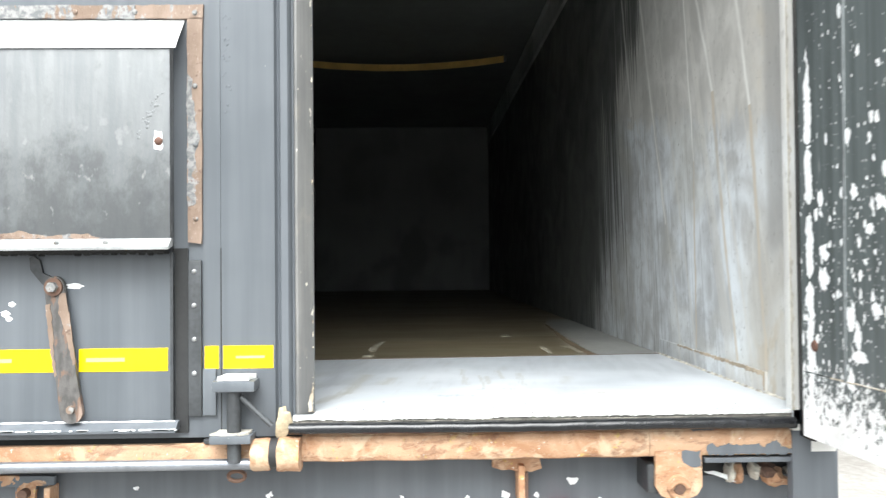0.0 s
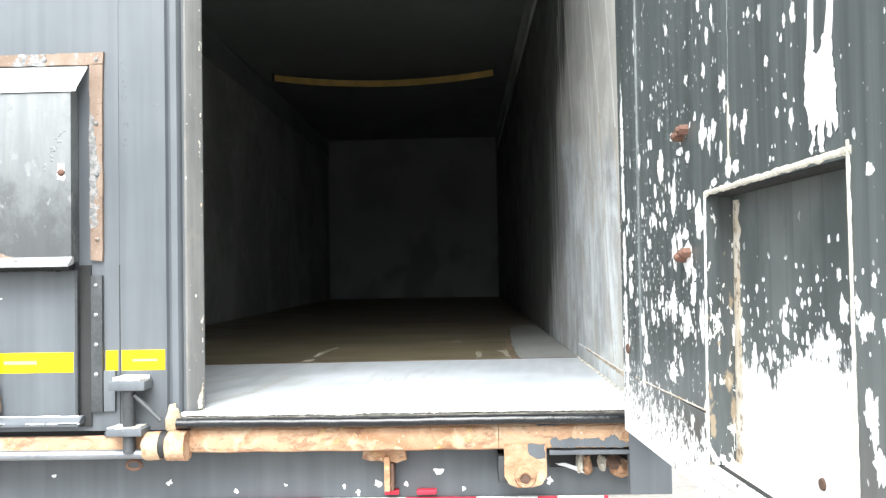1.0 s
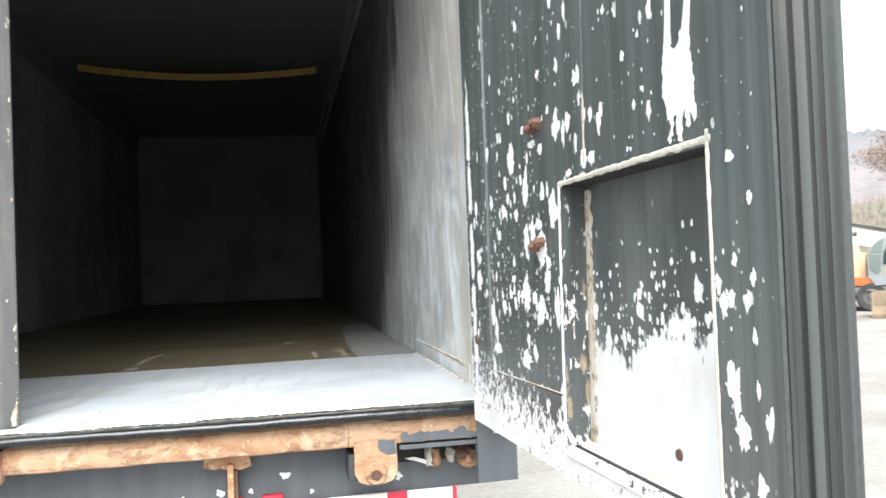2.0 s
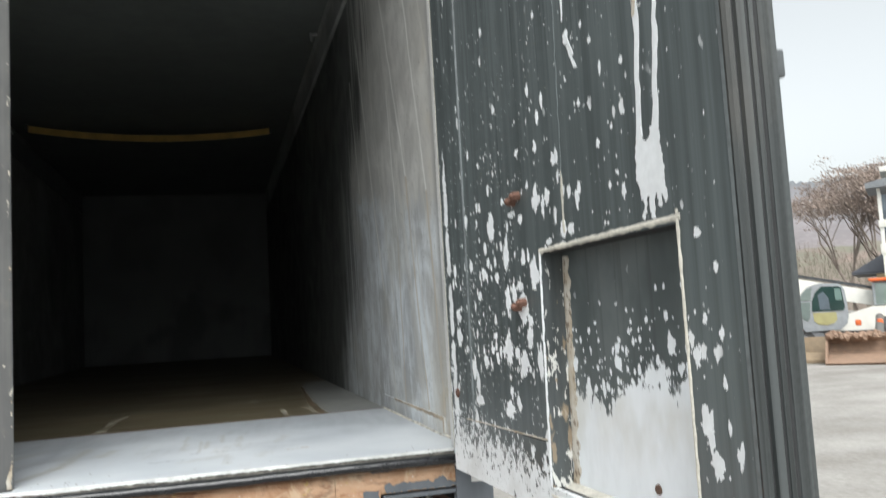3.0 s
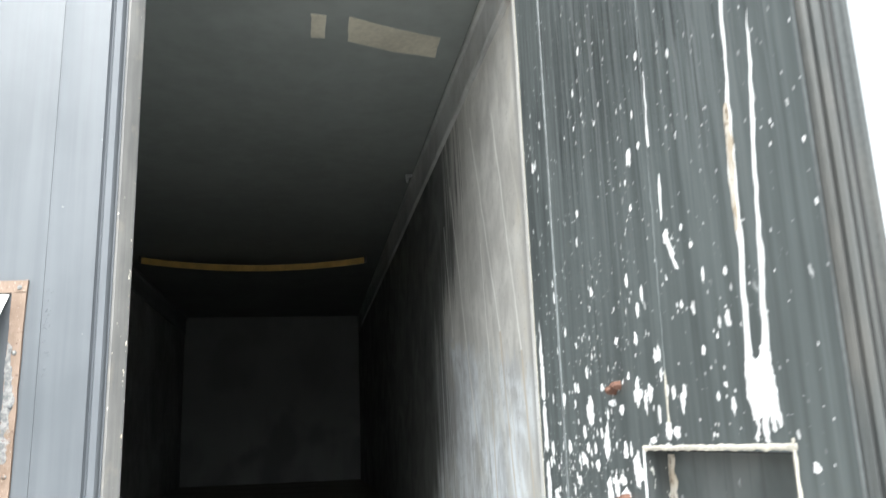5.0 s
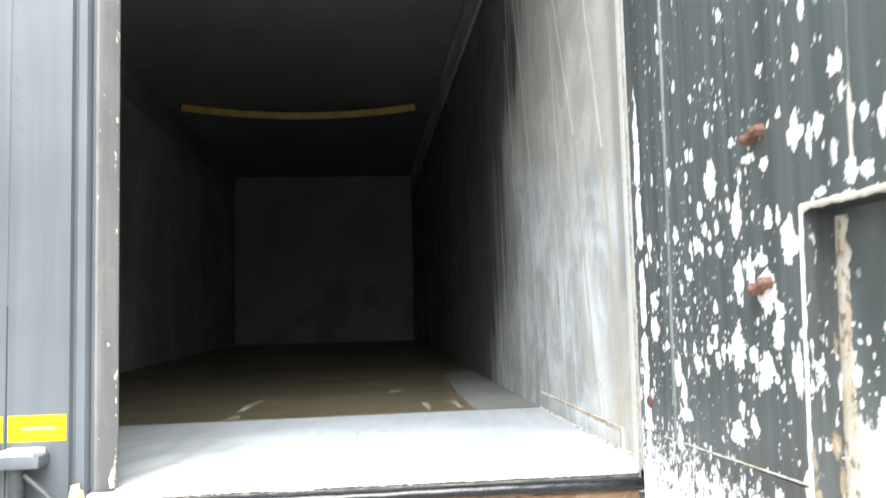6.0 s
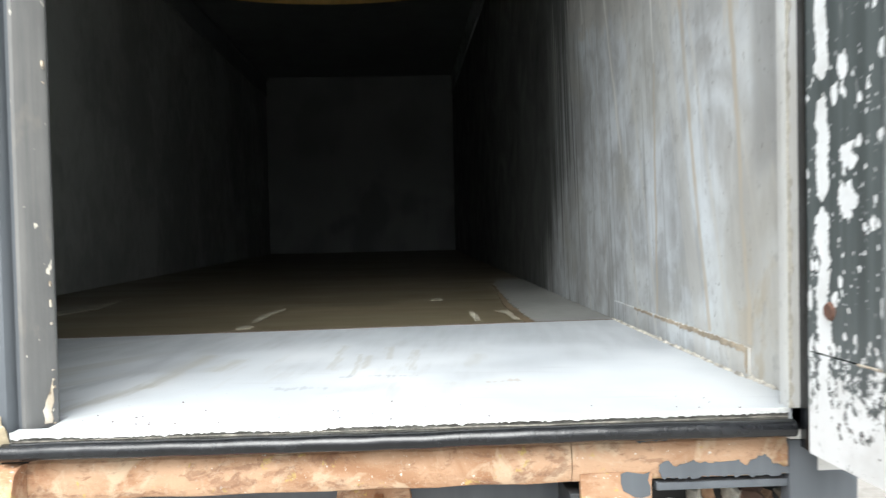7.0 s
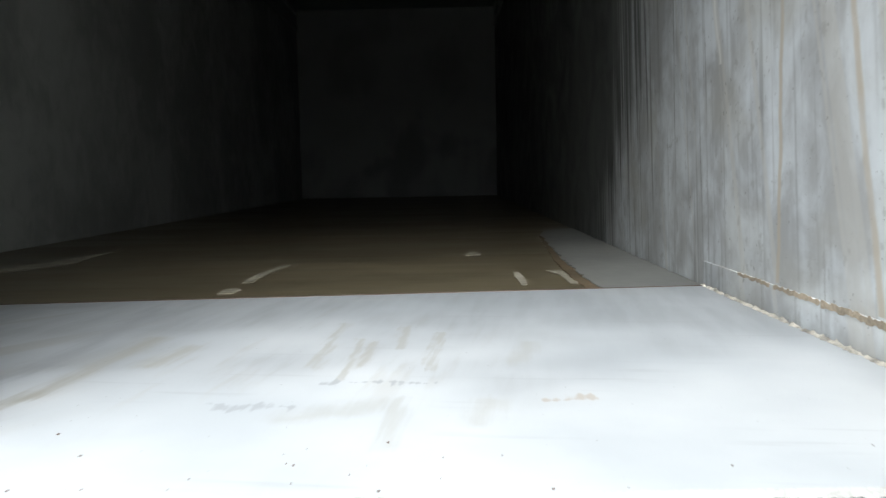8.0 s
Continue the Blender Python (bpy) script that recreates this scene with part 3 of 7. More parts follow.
WALL_TRIM = make_wall("grey_moulding", 0.9, False, (0.45, 0.46, 0.455))
WALL, WALL_WEST = make_wall(runs=True), make_wall("shaded_sooty_wall_panel", 0.95, False, (0.42, 0.438, 0.42))
LINING = make_bulkhead()
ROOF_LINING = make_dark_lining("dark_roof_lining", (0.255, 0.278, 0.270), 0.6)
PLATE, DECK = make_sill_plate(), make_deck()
SEALANT = plain("old_white_sealant", (0.57, 0.545, 0.48), 0.8, 0, 0.35, 50, 0.6)
CRUMBLE = plain("crumbling_white_sealant", (0.50, 0.475, 0.42), 0.85, 0, 0.6, 160, 0.9)
RUBBER = plain("black_rubber", (0.011, 0.012, 0.014), 0.24, 0, 0.6, 24, 0.25)
RUBBER_GREY = plain("weathered_grey_rubber", (0.075, 0.082, 0.085), 0.5, 0, 0.4, 20, 0.2)
BEAD_GREY = plain("rubbed_grey_bead", (0.135, 0.15, 0.155), 0.45, 0, 0.45, 25, 0.2)
RUBBER_PALE = plain("chalky_grey_paint", (0.17, 0.19, 0.195), 0.5, 0, 0.4, 20, 0.2)
TRIM_ALU = plain("dull_aluminium", (0.40, 0.41, 0.42), 0.38, 0.6, 0.3, 25, 0.2)
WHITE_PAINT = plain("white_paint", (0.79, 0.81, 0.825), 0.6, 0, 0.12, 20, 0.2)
CREAM = plain("yellowed_cream_tape", (0.55, 0.52, 0.43), 0.6, 0, 0.25, 14, 0.2)
TAPE = plain("yellow_reflective_tape", (0.86, 0.60, 0.0), 0.35, 0, 0.06, 60, 0.1)
TAPE_PRINT = plain("pale_tape_print", (0.92, 0.76, 0.20), 0.4, 0, 0.05, 40, 0.1)
RUN = plain("rusty_tan_stain", (0.44, 0.365, 0.275), 0.7, 0, 0.55, 60, 0.3)
DULL_SHEET = plain("dull_grey_sheet", (0.20, 0.205, 0.195), 0.45, 0, 0.3, 9, 0.2)
DRIED = plain("dried_pale_smear", (0.29, 0.27, 0.215), 0.6, 0, 0.45, 50, 0.2)
DARK_BROWN = plain("grimy_brown_border", (0.125, 0.092, 0.055), 0.7, 0, 0.4, 40, 0.3)
STRAP = plain("yellow_webbing", (0.62, 0.41, 0.12), 0.7, 0, 0.25, 40, 0.4)
STEEL = plain("bare_steel_rod", (0.24, 0.255, 0.28), 0.38, 0.6, 0.2, 30, 0.15)
DARK_METAL = plain("dark_grey_metal", (0.055, 0.06, 0.065), 0.5, 0.2, 0.4, 30, 0.3)
RED, WHITE_BAND = plain("red_marker", (0.62, 0.03, 0.06), 0.4, 0, 0.2, 20, 0.1), plain("white_marker", (0.78, 0.78, 0.76), 0.4, 0, 0.12, 20, 0.1)
GRAVEL, HILL = make_gravel(), make_hill()
# Near-black for gaps, slots and recesses, in place of their shade; also foam, underbody.
BLACK_GAP = plain("dull_black", (0.018, 0.019, 0.02), 0.7, 0, 0.4, 30, 0.3)


# ---- mesh helpers ----
PLACES = {}


def thing(name, label, category, at=(0, 0, 0), turn=0.0, kind="", group=""):
    ob = new(name)
    ob.matrix_world = pose(*at, 0, 0, turn)
    PLACES[ob.name] = pose(*at, 0, 0, turn)
    ob.empty_display_size = 0.1
    return tagged(ob, label, category, group, kind)


def finish(name, bm, material, smooth=30):
    bmesh.ops.recalc_face_normals(bm, faces=bm.faces)
    me = bpy.data.meshes.new(name)
    if smooth:
        lim = radians(smooth)
        for f in bm.faces:
            f.smooth = True
        for ed in bm.edges:
            ed.smooth = len(ed.link_faces) == 2 and ed.calc_face_angle(9) < lim
    bm.to_mesh(me)
    bm.free()
    me.materials.append(material)
    return me


def part(name, bm, material, parent, label="", local=False, smooth=30, kind=""):
    """One mesh under a thing or a part; bm is in world metres unless local."""
    top = parent
    while top.parent:
        top = top.parent
    if not local:
        bm.transform(PLACES[top.name].inverted())
    ob = new(name, finish(name, bm, material, smooth))
    ob.parent = parent
    return tagged(ob, label, "", "", kind)


def setting(name, bm, material, label, category, smooth=30):
    return tagged(new(name, finish(name, bm, material, smooth)), label, category, "", "structure")


def box(bm, x0, x1, y0, y1, z0, z1, bevel=0.0, seg=2):
    v = [bm.verts.new((x, y, z)) for z in (z0, z1) for x, y in ((x0, y0), (x1, y0), (x1, y1), (x0, y1))]
    fs = [bm.faces.new([v[i] for i in q]) for q in ((3, 2, 1, 0), (4, 5, 6, 7), (0, 1, 5, 4), (1, 2, 6, 5), (2, 3, 7, 6), (3, 0, 4, 7))]
    if bevel:
        es = list({ed for f in fs for ed in f.edges})
        bmesh.ops.bevel(bm, geom=es, offset=bevel, segments=seg, affect="EDGES", profile=0.6)
    return bm


def tube(bm, p, q, r0, r1=None, n=16, cap=True):
    r1 = r0 if r1 is None else r1
    p, q = Vector(p), Vector(q)
    rot = (q - p).to_track_quat("Z", "Y")
    rings = []
    for c, r in ((p, r0), (q, r1)):
        rings.append([bm.verts.new(c + rot @ Vector((r * math.cos(2 * math.pi * i / n), r * math.sin(2 * math.pi * i / n), 0))) for i in range(n)])
    for i in range(n):
        bm.faces.new((rings[0][i], rings[0][(i + 1) % n], rings[1][(i + 1) % n], rings[1][i]))
    if cap:
        bm.faces.new(rings[0][::-1])
        bm.faces.new(rings[1])
    return bm


def extrude(bm, outline, to, cuts=1, closed=True):
    """Sweeps a closed outline; to(p, s) places its point p at the fraction s of the way."""
    rings = [[bm.verts.new(to(p, k / cuts)) for p in outline] for k in range(cuts + 1)]
    n = len(outline)
    for a, b in zip(rings, rings[1:]):
        for i in range(n if closed else n - 1):
            bm.faces.new((a[i], a[(i + 1) % n], b[(i + 1) % n], b[i]))
    if closed:
        bm.faces.new(rings[0][::-1])
        bm.faces.new(rings[-1])
    return bm


def ball(bm, c, r, flat=1.0, axis=1):
    s = [1, 1, 1]
    s[axis] = flat
    bmesh.ops.create_icosphere(bm, subdivisions=2, radius=r, matrix=Matrix.Translation(c) @ Matrix.Diagonal((*s, 1)))
    return bm


def nb():
    return bmesh.new()


def ragged(bm, pts, thick, to, amp=0.004, seed=0, fine=0.02):
    """A thin ragged flake: pts is a closed 2D outline, roughened, swept by its thickness."""
    rnd = random.Random(seed)
    out = []
    for i, p in enumerate(pts):
        q = pts[(i + 1) % len(pts)]
        d = math.hypot(q[0] - p[0], q[1] - p[1])
        k = max(1, int(d / fine))
        for j in range(k):
            s = j / k
            out.append((p[0] + (q[0] - p[0]) * s + rnd.uniform(-amp, amp), p[1] + (q[1] - p[1]) * s + rnd.uniform(-amp, amp)))
    return extrude(bm, out, lambda c, s: to(c[0], c[1], s * thick))


# ---- the cargo box: floor, walls, roof ----
X0, X1, YB, ZF, ZC = -2.355, 0.045, 9.2, 1.2, 3.46
setting("wall_east", box(nb(), X1, X1 + 0.06, 0.0, YB, 1.1, 3.62), WALL, "grey resin-coated inner wall with washed-down soot streaks, shade painted in deep inside", "wall")
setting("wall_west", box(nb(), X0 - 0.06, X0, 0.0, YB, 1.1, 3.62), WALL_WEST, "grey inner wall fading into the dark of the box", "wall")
setting("wall_north", box(nb(), X0 - 0.06, X1 + 0.06, YB, YB + 0.08, 1.1, 3.62), LINING, "dark front bulkhead of the cargo box", "wall")
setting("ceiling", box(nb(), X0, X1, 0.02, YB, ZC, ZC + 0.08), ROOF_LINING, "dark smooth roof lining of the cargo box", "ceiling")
setting("roof", box(nb(), X0 - 0.06, X1 + 0.06, 0.0, YB + 0.08, 3.62, 3.66), PAINT, "grey painted roof skin of the cargo box", "roof")
setting("header_beam", box(nb(), X0 - 0.06, X1 + 0.06, -0.02, 0.08, ZC, 3.62), PAINT, "grey painted beam over the rear doors", "beam")

floor = setting("floor", box(nb(), X0, X1, 1.03, YB, 1.1, 1.176), BLACK_GAP, "dark sub-floor under the brown deck boards", "floor")
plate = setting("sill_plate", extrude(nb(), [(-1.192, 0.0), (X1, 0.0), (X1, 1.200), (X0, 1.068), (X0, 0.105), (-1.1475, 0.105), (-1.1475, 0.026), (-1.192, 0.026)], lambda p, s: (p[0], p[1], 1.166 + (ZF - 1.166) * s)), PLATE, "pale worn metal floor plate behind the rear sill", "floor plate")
setting("deck_edge", extrude(nb(), [(X0, 1.0683), (X1 - 0.004, 1.2003), (X1 - 0.004, 1.2035), (X0, 1.0715)], lambda p, s: (p[0], p[1], 1.15 + 0.0512 * s)), RUST_DARK, "thin rusty edge between floor plate and deck", "trim")
side_strip = ragged(nb(), [(-0.193, 1.18), (-0.206, 1.36), (-0.200, 1.84), (-0.178, 2.35), (-0.150, 2.85), (-0.115, 3.06), (-0.04, 3.15), (0.041, 3.18), (0.041, 1.19)], 0.004, lambda x, y, d: (min(x, 0.041), y, 1.1955 + d), 0.007, 31, 0.03)
setting("floor_strip_edge", ragged(nb(), [(-0.232, 1.18), (-0.193, 1.18), (-0.206, 1.36), (-0.200, 1.84), (-0.178, 2.35), (-0.150, 2.80), (-0.166, 2.80), (-0.196, 2.30), (-0.228, 1.80), (-0.238, 1.4)], 0.0022, lambda x, y, d: (x - 0.001, y, 1.1945 + d), 0.004, 33, 0.03), DARK_BROWN, "rusty brown border along the pale sheet", "trim")
setting("floor_strip", side_strip, DULL_SHEET, "pale sheet laid along the foot of the wall", "floor plate")
setting("baseboard", box(nb(), X1 - 0.007, X1, 0.24, 1.205, ZF, 1.258, 0.002), WALL, "low grey skirting strip along the inner wall", "skirting")
stain = nb()
for k, (ya, yb, za, zb) in enumerate(((0.243, 0.372, 1.246, 1.2592), (0.3725, 0.61, 1.2485, 1.2592), (0.616, 0.80, 1.250, 1.2592), (0.82, 0.98, 1.2525, 1.2592), (0.243, 0.252, 1.206, 1.2445))):
    ragged(stain, [(ya, za), (yb, za + 0.001), (yb, zb), (ya, zb)], 0.0006, lambda y, z, d: (X1 - 0.0071 - d, y, z), 0.0026, 4 + k, 0.008)
setting("baseboard_edge", stain, RUN, "tan rust stain along the top of the skirting", "trim")
bead = nb()
rings = []
for i in range(301):
    y = 0.012 + i * 0.004
    gone = 0.25 if noise.noise(Vector((i * 0.16, 9, 0))) < -0.22 else 1.0
    a = gone * (0.004 + 0.005 * abs(noise.noise(Vector((i * 0.21, 1, 0)))) + 0.009 * abs(noise.noise(Vector((i * 0.83, 2, 0)))))
    b = gone * (0.003 + 0.004 * abs(noise.noise(Vector((i * 0.27, 5, 0)))) + 0.007 * abs(noise.noise(Vector((i * 0.9, 6, 0)))))
    x = X1 - (0.008 if y > 0.24 else 0.001)
    rings.append([bead.verts.new(c) for c in ((x, y, ZF + b), (x - a * 0.5, y, ZF + b * 0.7), (x - a, y, ZF + 0.0004), (x, y, ZF + 0.0004))])
for p, q in zip(rings, rings[1:]):
    for i in range(4):
        bead.faces.new((p[i], p[(i + 1) % 4], q[(i + 1) % 4], q[i]))
setting("sealant_bead", bead, CRUMBLE, "crumbling pale sealant along the floor corner", "sealant")
for x, sgn in ((X1, -1), (X0, 1)):
    bm = nb()
    extrude(bm, [(0, 3.215), (sgn * 0.012, 3.222), (sgn * 0.016, 3.235), (sgn * 0.010, 3.25), (sgn * 0.010, 3.40), (sgn * 0.020, 3.415), (sgn * 0.020, 3.43), (sgn * 0.012, 3.458), (0, 3.458)],
            lambda p, s, x=x: (x + p[0], 0.03 + s * (YB - 0.04), p[1]))
    setting("trim", bm, WALL_TRIM if sgn < 0 else ROOF_LINING, "grey moulding between wall and roof lining", "trim")
setting("lashing_hook", tube(tube(nb(), (X1 - 0.022, 2.75, 3.42), (X1 - 0.06, 2.75, 3.41), 0.012, 0.012, 10), (X1 - 0.06, 2.75, 3.425), (X1 - 0.06, 2.75, 3.37), 0.012, 0.008, 10), TRIM_ALU, "small metal hook under the roof moulding", "hook")

# dried white marks on the deck
for i, o in enumerate(([(-1.112, 1.43), (-1.082, 1.45), (-1.085, 1.55), (-1.060, 1.85), (-1.078, 1.86), (-1.112, 1.60)],
                       [(-1.99, 1.80), (-1.90, 1.84), (-1.83, 2.05), (-1.86, 2.3), (-1.87, 2.56), (-1.9, 2.56), (-1.90, 2.3), (-1.93, 2.06), (-2.0, 1.93)],
                       [(-0.385, 1.30), (-0.36, 1.30), (-0.364, 1.56), (-0.384, 1.56)],
                       [(-0.26, 1.31), (-0.235, 1.31), (-0.238, 1.58), (-0.285, 1.58), (-0.262, 1.5)],
                       [(-1.122, 1.245), (-1.078, 1.245), (-1.072, 1.30), (-1.098, 1.345), (-1.120, 1.31)],
                       [(-0.50, 2.03), (-0.455, 2.05), (-0.45, 2.16), (-0.49, 2.14)],
                       [(-1.8, 1.108), (-0.4, 1.184), (-0.4, 1.196), (-1.8, 1.124)])):
    bm = ragged(nb(), o, 0.0015, lambda x, y, d: (x, y, 1.1945 + d), 0.005, 20 + i, 0.04)
    tagged(new("dried_mark", finish("dried_mark", bm, DRIED if i < 6 else RUST_DARK)), "pale dried smear on the brown deck boards", "stain", "deck marks", "structure")

crumbs = nb()
rnd = random.Random(9)
for i in range(30):
    r = rnd.uniform(0.0006, 0.0014)
    c = Vector((rnd.uniform(-1.12, -0.02), abs(rnd.gauss(0, 0.055)) + 0.006, ZF + 0.0008))
    bit = ball(nb(), c, 1.0, 1.0, 2)
    for v in bit.verts:
        d = v.co - c
        k = r * (1 + 0.6 * noise.noise(d * 1.7 + Vector((i * 3.1, 0, 0))))
        v.co = c + Vector((d.x * k * 1.5, d.y * k * 0.9, d.z * k * 0.6))
    me = bpy.data.meshes.new("bit")
    bit.to_mesh(me)
    crumbs.from_mesh(me)
    bpy.data.meshes.remove(me)
tagged(new("grit", finish("grit", crumbs, RUST_DARK)), "dark grit scattered along the sill edge", "grit", "", "stuff")

# yellow webbing slung under the roof, and tape stuck to the lining
bm = nb()
n = 24
for side in (0,):
    rings = []
    for k in range(n + 1):
        s = k / n
        x, z = -2.193 + 2.065 * s, 3.415 - 0.078 * (1 - (2 * s - 1) ** 2)
        rings.append([bm.verts.new((x, 5.31 + dy, z + dz)) for dy, dz in ((-0.003, -0.03), (0.003, -0.03), (0.003, 0.03), (-0.003, 0.03))])
    for p, q in zip(rings, rings[1:]):
        for i in range(4):
            bm.faces.new((p[i], p[(i + 1) % 4], q[(i + 1) % 4], q[i]))
    bm.faces.new(rings[0][::-1])
    bm.faces.new(rings[-1])
strap = thing("lashing_strap", "sagging yellow webbing strap slung under the roof lining", "strap", (-1.16, 5.31, 3.4))
part("webbing", bm, STRAP, strap)
for x in (-2.2, -0.12):
    part("end_fitting", box(nb(), x - 0.012, x + 0.012, 5.30, 5.32, 3.385, ZC, 0.002), DARK_METAL, strap, "dark metal end bracket")
for o in ([(-0.648, 0.79), (-0.584, 0.80), (-0.583, 0.995), (-0.646, 0.99)], [(-0.487, 0.80), (-0.30, 0.875), (-0.08, 0.945), (-0.07, 1.135), (-0.28, 1.09), (-0.487, 1.01)]):
    bm = ragged(nb(), o, 0.002, lambda x, y, d: (x, y, ZC - 0.0005 - d), 0.003, 7, 0.04)
    tagged(new("tape_patch", finish("tape_patch", bm, CREAM)), "yellowed cream tape patch on the roof lining", "tape", "roof tape patches")

# ---- rear frame ----
setting("corner_post_foot", box(nb(), 0.0, 0.11, 0.002, 0.035, 0.97, 1.1495, 0.003), PAINT, "grey painted foot of the corner post", "post")
setting("corner_post", box(nb(), 0.0, 0.11, 0.0, 0.035, 1.15, 3.62, 0.003), WALL, "grey painted rear corner post with a worn edge", "post")
setting("corner_post_west", box(nb(), X0 - 0.06, X0 + 0.02, 0.075, 0.12, 1.0, 3.62, 0.003), PAINT, "grey painted rear corner post", "post")
edge = nb()
extrude(edge, [(0.016, -0.002), (0.014, -0.062), (0.020, -0.075), (0.03, -0.06), (0.06, -0.07), (0.105, -0.06), (0.105, -0.002)], lambda p, s: (p[0], p[1], 1.14 + 2.3 * s))
setting("door_seal", edge, RUBBER, "black rubber seal on the rear corner post", "seal")
chips = nb()
rnd = random.Random(12)
lo, hi = [], []
for i in range(420):
    z = 1.2 + 2.2 * i / 419
    k = 0.6 * abs(noise.noise(Vector((z * 8, 0, 0)))) + 0.7 * abs(noise.noise(Vector((z * 37, 3, 0))))
    lo.append((-0.0012, z))
    hi.append((0.001 + 0.012 * k * (1.25 - 0.35 * (z - 1.2)), z))
extrude(chips, lo + hi[::-1], lambda p, s: (p[0], -0.0015 + 0.001 * s, p[1]))
setting("post_chips", chips, SEALANT, "white chips of old paint along the post edge", "paint chips", 0)
seal = nb()
extrude(seal, [(-0.011 + 0.0165 * math.cos(t) * (1.0 if math.cos(t) < 0 else 0.6), 1.173 + 0.0135 * math.sin(t)) for t in [k * math.pi / 9 for k in range(18)]],
        lambda p, s: (-1.198 + 1.198 * s, p[0] + 0.0015 * math.sin(s * 5) + 0.0010 * noise.noise(Vector((s * 26, p[1] * 30, 1))), p[1] + 0.0012 * math.sin(s * 9 + 1) + 0.0012 * noise.noise(Vector((s * 22, p[0] * 40, 4)))), 130)
setting("sill_seal", seal, RUBBER, "black rubber seal strip along the rear sill", "seal")
GRIME = plain("chipped_white_sill_paint", (0.62, 0.63, 0.62), 0.7, 0, 0.35, 90, 0.4)
SILT = plain("grey_silt", (0.115, 0.112, 0.10), 0.85, 0, 0.75, 160, 0.6)
CRUST = plain("grey_tan_crumbled_paint", (0.27, 0.25, 0.215), 0.85, 0, 0.7, 220, 0.8)
lip = nb()
rnd = random.Random(5)
top, low = [], []
for i in range(320):
    x = -1.191 + 1.189 * i / 319
    top.append((x, ZF + 0.0015))
    low.append((x, ZF - 0.0028 - (0.0035 if x < -0.72 else 0.0) * (0.6 + 0.4 * math.sin(x * 23)) - 0.0025 - 0.004 * max(0, noise.noise(Vector((i * 0.19, 0, 0)))) - 0.004 * max(0, noise.noise(Vector((i * 0.63, 2, 0)))) - abs(rnd.gauss(0, 0.0009))))
extrude(lip, top + low[::-1], lambda p, s: (p[0], -0.0035 + 0.003 * s, p[1]))
setting("sill_face", box(nb(), -1.191, -0.002, -0.0006, -0.0001, 1.176, 1.1985), SILT, "dark silted front face of the floor plate", "trim")
crust = nb()
top, low = [], []
for i in range(420):
    x = -1.190 + 1.187 * i / 419
    zc = 1.1872 + 0.0012 * noise.noise(Vector((x * 9, 8, 0)))
    h = max(0.0002, 0.0010 + 0.0016 * noise.noise(Vector((x * 34, 3, 0))) + 0.0008 * noise.noise(Vector((x * 120, 5, 0))))
    top.append((x, zc + h))
    low.append((x, zc - 0.6 * h))
extrude(crust, top + low[::-1], lambda p, s: (p[0], -0.0022 + 0.0014 * s, p[1]))
setting("sill_crust", crust, CRUST, "thin crumbling pale line under the plate edge", "trim", 0)
setting("sill_lip", lip, GRIME, "ragged pale paint edge along the rear sill", "trim", 0)
beam = box(nb(), X0 - 0.06, 0.093, 0.122, 0.23, 0.935, 1.085, 0.006)
setting("rear_beam", beam, PAINT, "grey painted steel cross beam under the sill", "beam")
setting("beam_backing", box(nb(), X0 - 0.05, 0.08, 0.078, 0.3, 1.087, 1.165), BLACK_GAP, "black recess behind the rusty rail", "beam")
for i, (x, z, r) in enumerate(((-0.509, 1.031, 0.017), (-0.68, 1.002, 0.014), (-0.60, 1.0, 0.008), (-0.775, 0.995, 0.007), (-0.20, 1.005, 0.012), (-1.27, 1.01, 0.010), (-1.6, 1.03, 0.008), (-0.94, 1.0, 0.006), (-1.08, 0.985, 0.008), (-0.735, 0.978, 0.009), (-0.44, 0.985, 0.007))):
    pts = [(x + r * (0.75 + 0.3 * math.sin(i * 2 + 3 * t)) * math.cos(t), z + r * (0.75 + 0.3 * math.cos(i + 2 * t)) * math.sin(t)) for t in [k * math.pi / 8 for k in range(16)]]
    tagged(new("paint_chip", finish("paint_chip", ragged(nb(), pts, 0.001, lambda u, w, d: (u, 0.1218 - d, 1.570 - (1.570 - w) * 1.047), 0.0015, i, 0.004), WHITE_PAINT)), "white spot of bare primer on the grey beam", "paint chip", "beam chips", "structure")

rail = thing("sill_rail", "rusty chamfered steel rail below the rear sill", "rail", (-0.56, 0.0, 1.08))
RY = 0.045
prof = [(-0.040, 1.112), (-0.040, 1.139), (-0.034, 1.152), (-0.018, 1.162), (0.028, 1.162), (0.028, 1.090), (-0.018, 1.090), (-0.034, 1.096)]
rnd = random.Random(2)
part("rail_bar", extrude(nb(), prof, lambda p, s: (-1.172 + 0.828 * s, p[0] + RY + 0.0012 * math.sin(40 * s), p[1] - 0.003 + 0.001 * math.sin(31 * s + 1)), 24), RUST, rail)
part("rail_bar", extrude(nb(), prof, lambda p, s: (-0.3425 + 0.40 * s, p[0] + RY + 0.0015 + 0.0012 * math.sin(17 * s), p[1] - 0.003), 10), RUST, rail)
wavy = [(-0.205 + 0.29 * k / 28, 1.120 + 0.011 * noise.noise(Vector((k * 0.55, 1, 0))) + 0.010 * math.sin(k * 0.9) * (k > 12)) for k in range(29)]
part("paint_skin", ragged(nb(), [(0.085, 1.0975), (-0.205, 1.0975)] + wavy, 0.0012, lambda u, w, d: (u, RY - 0.0402 - d, w - 0.003), 0.0028, 5, 0.005), PAINT, rail, "grey paint left on the lower face")
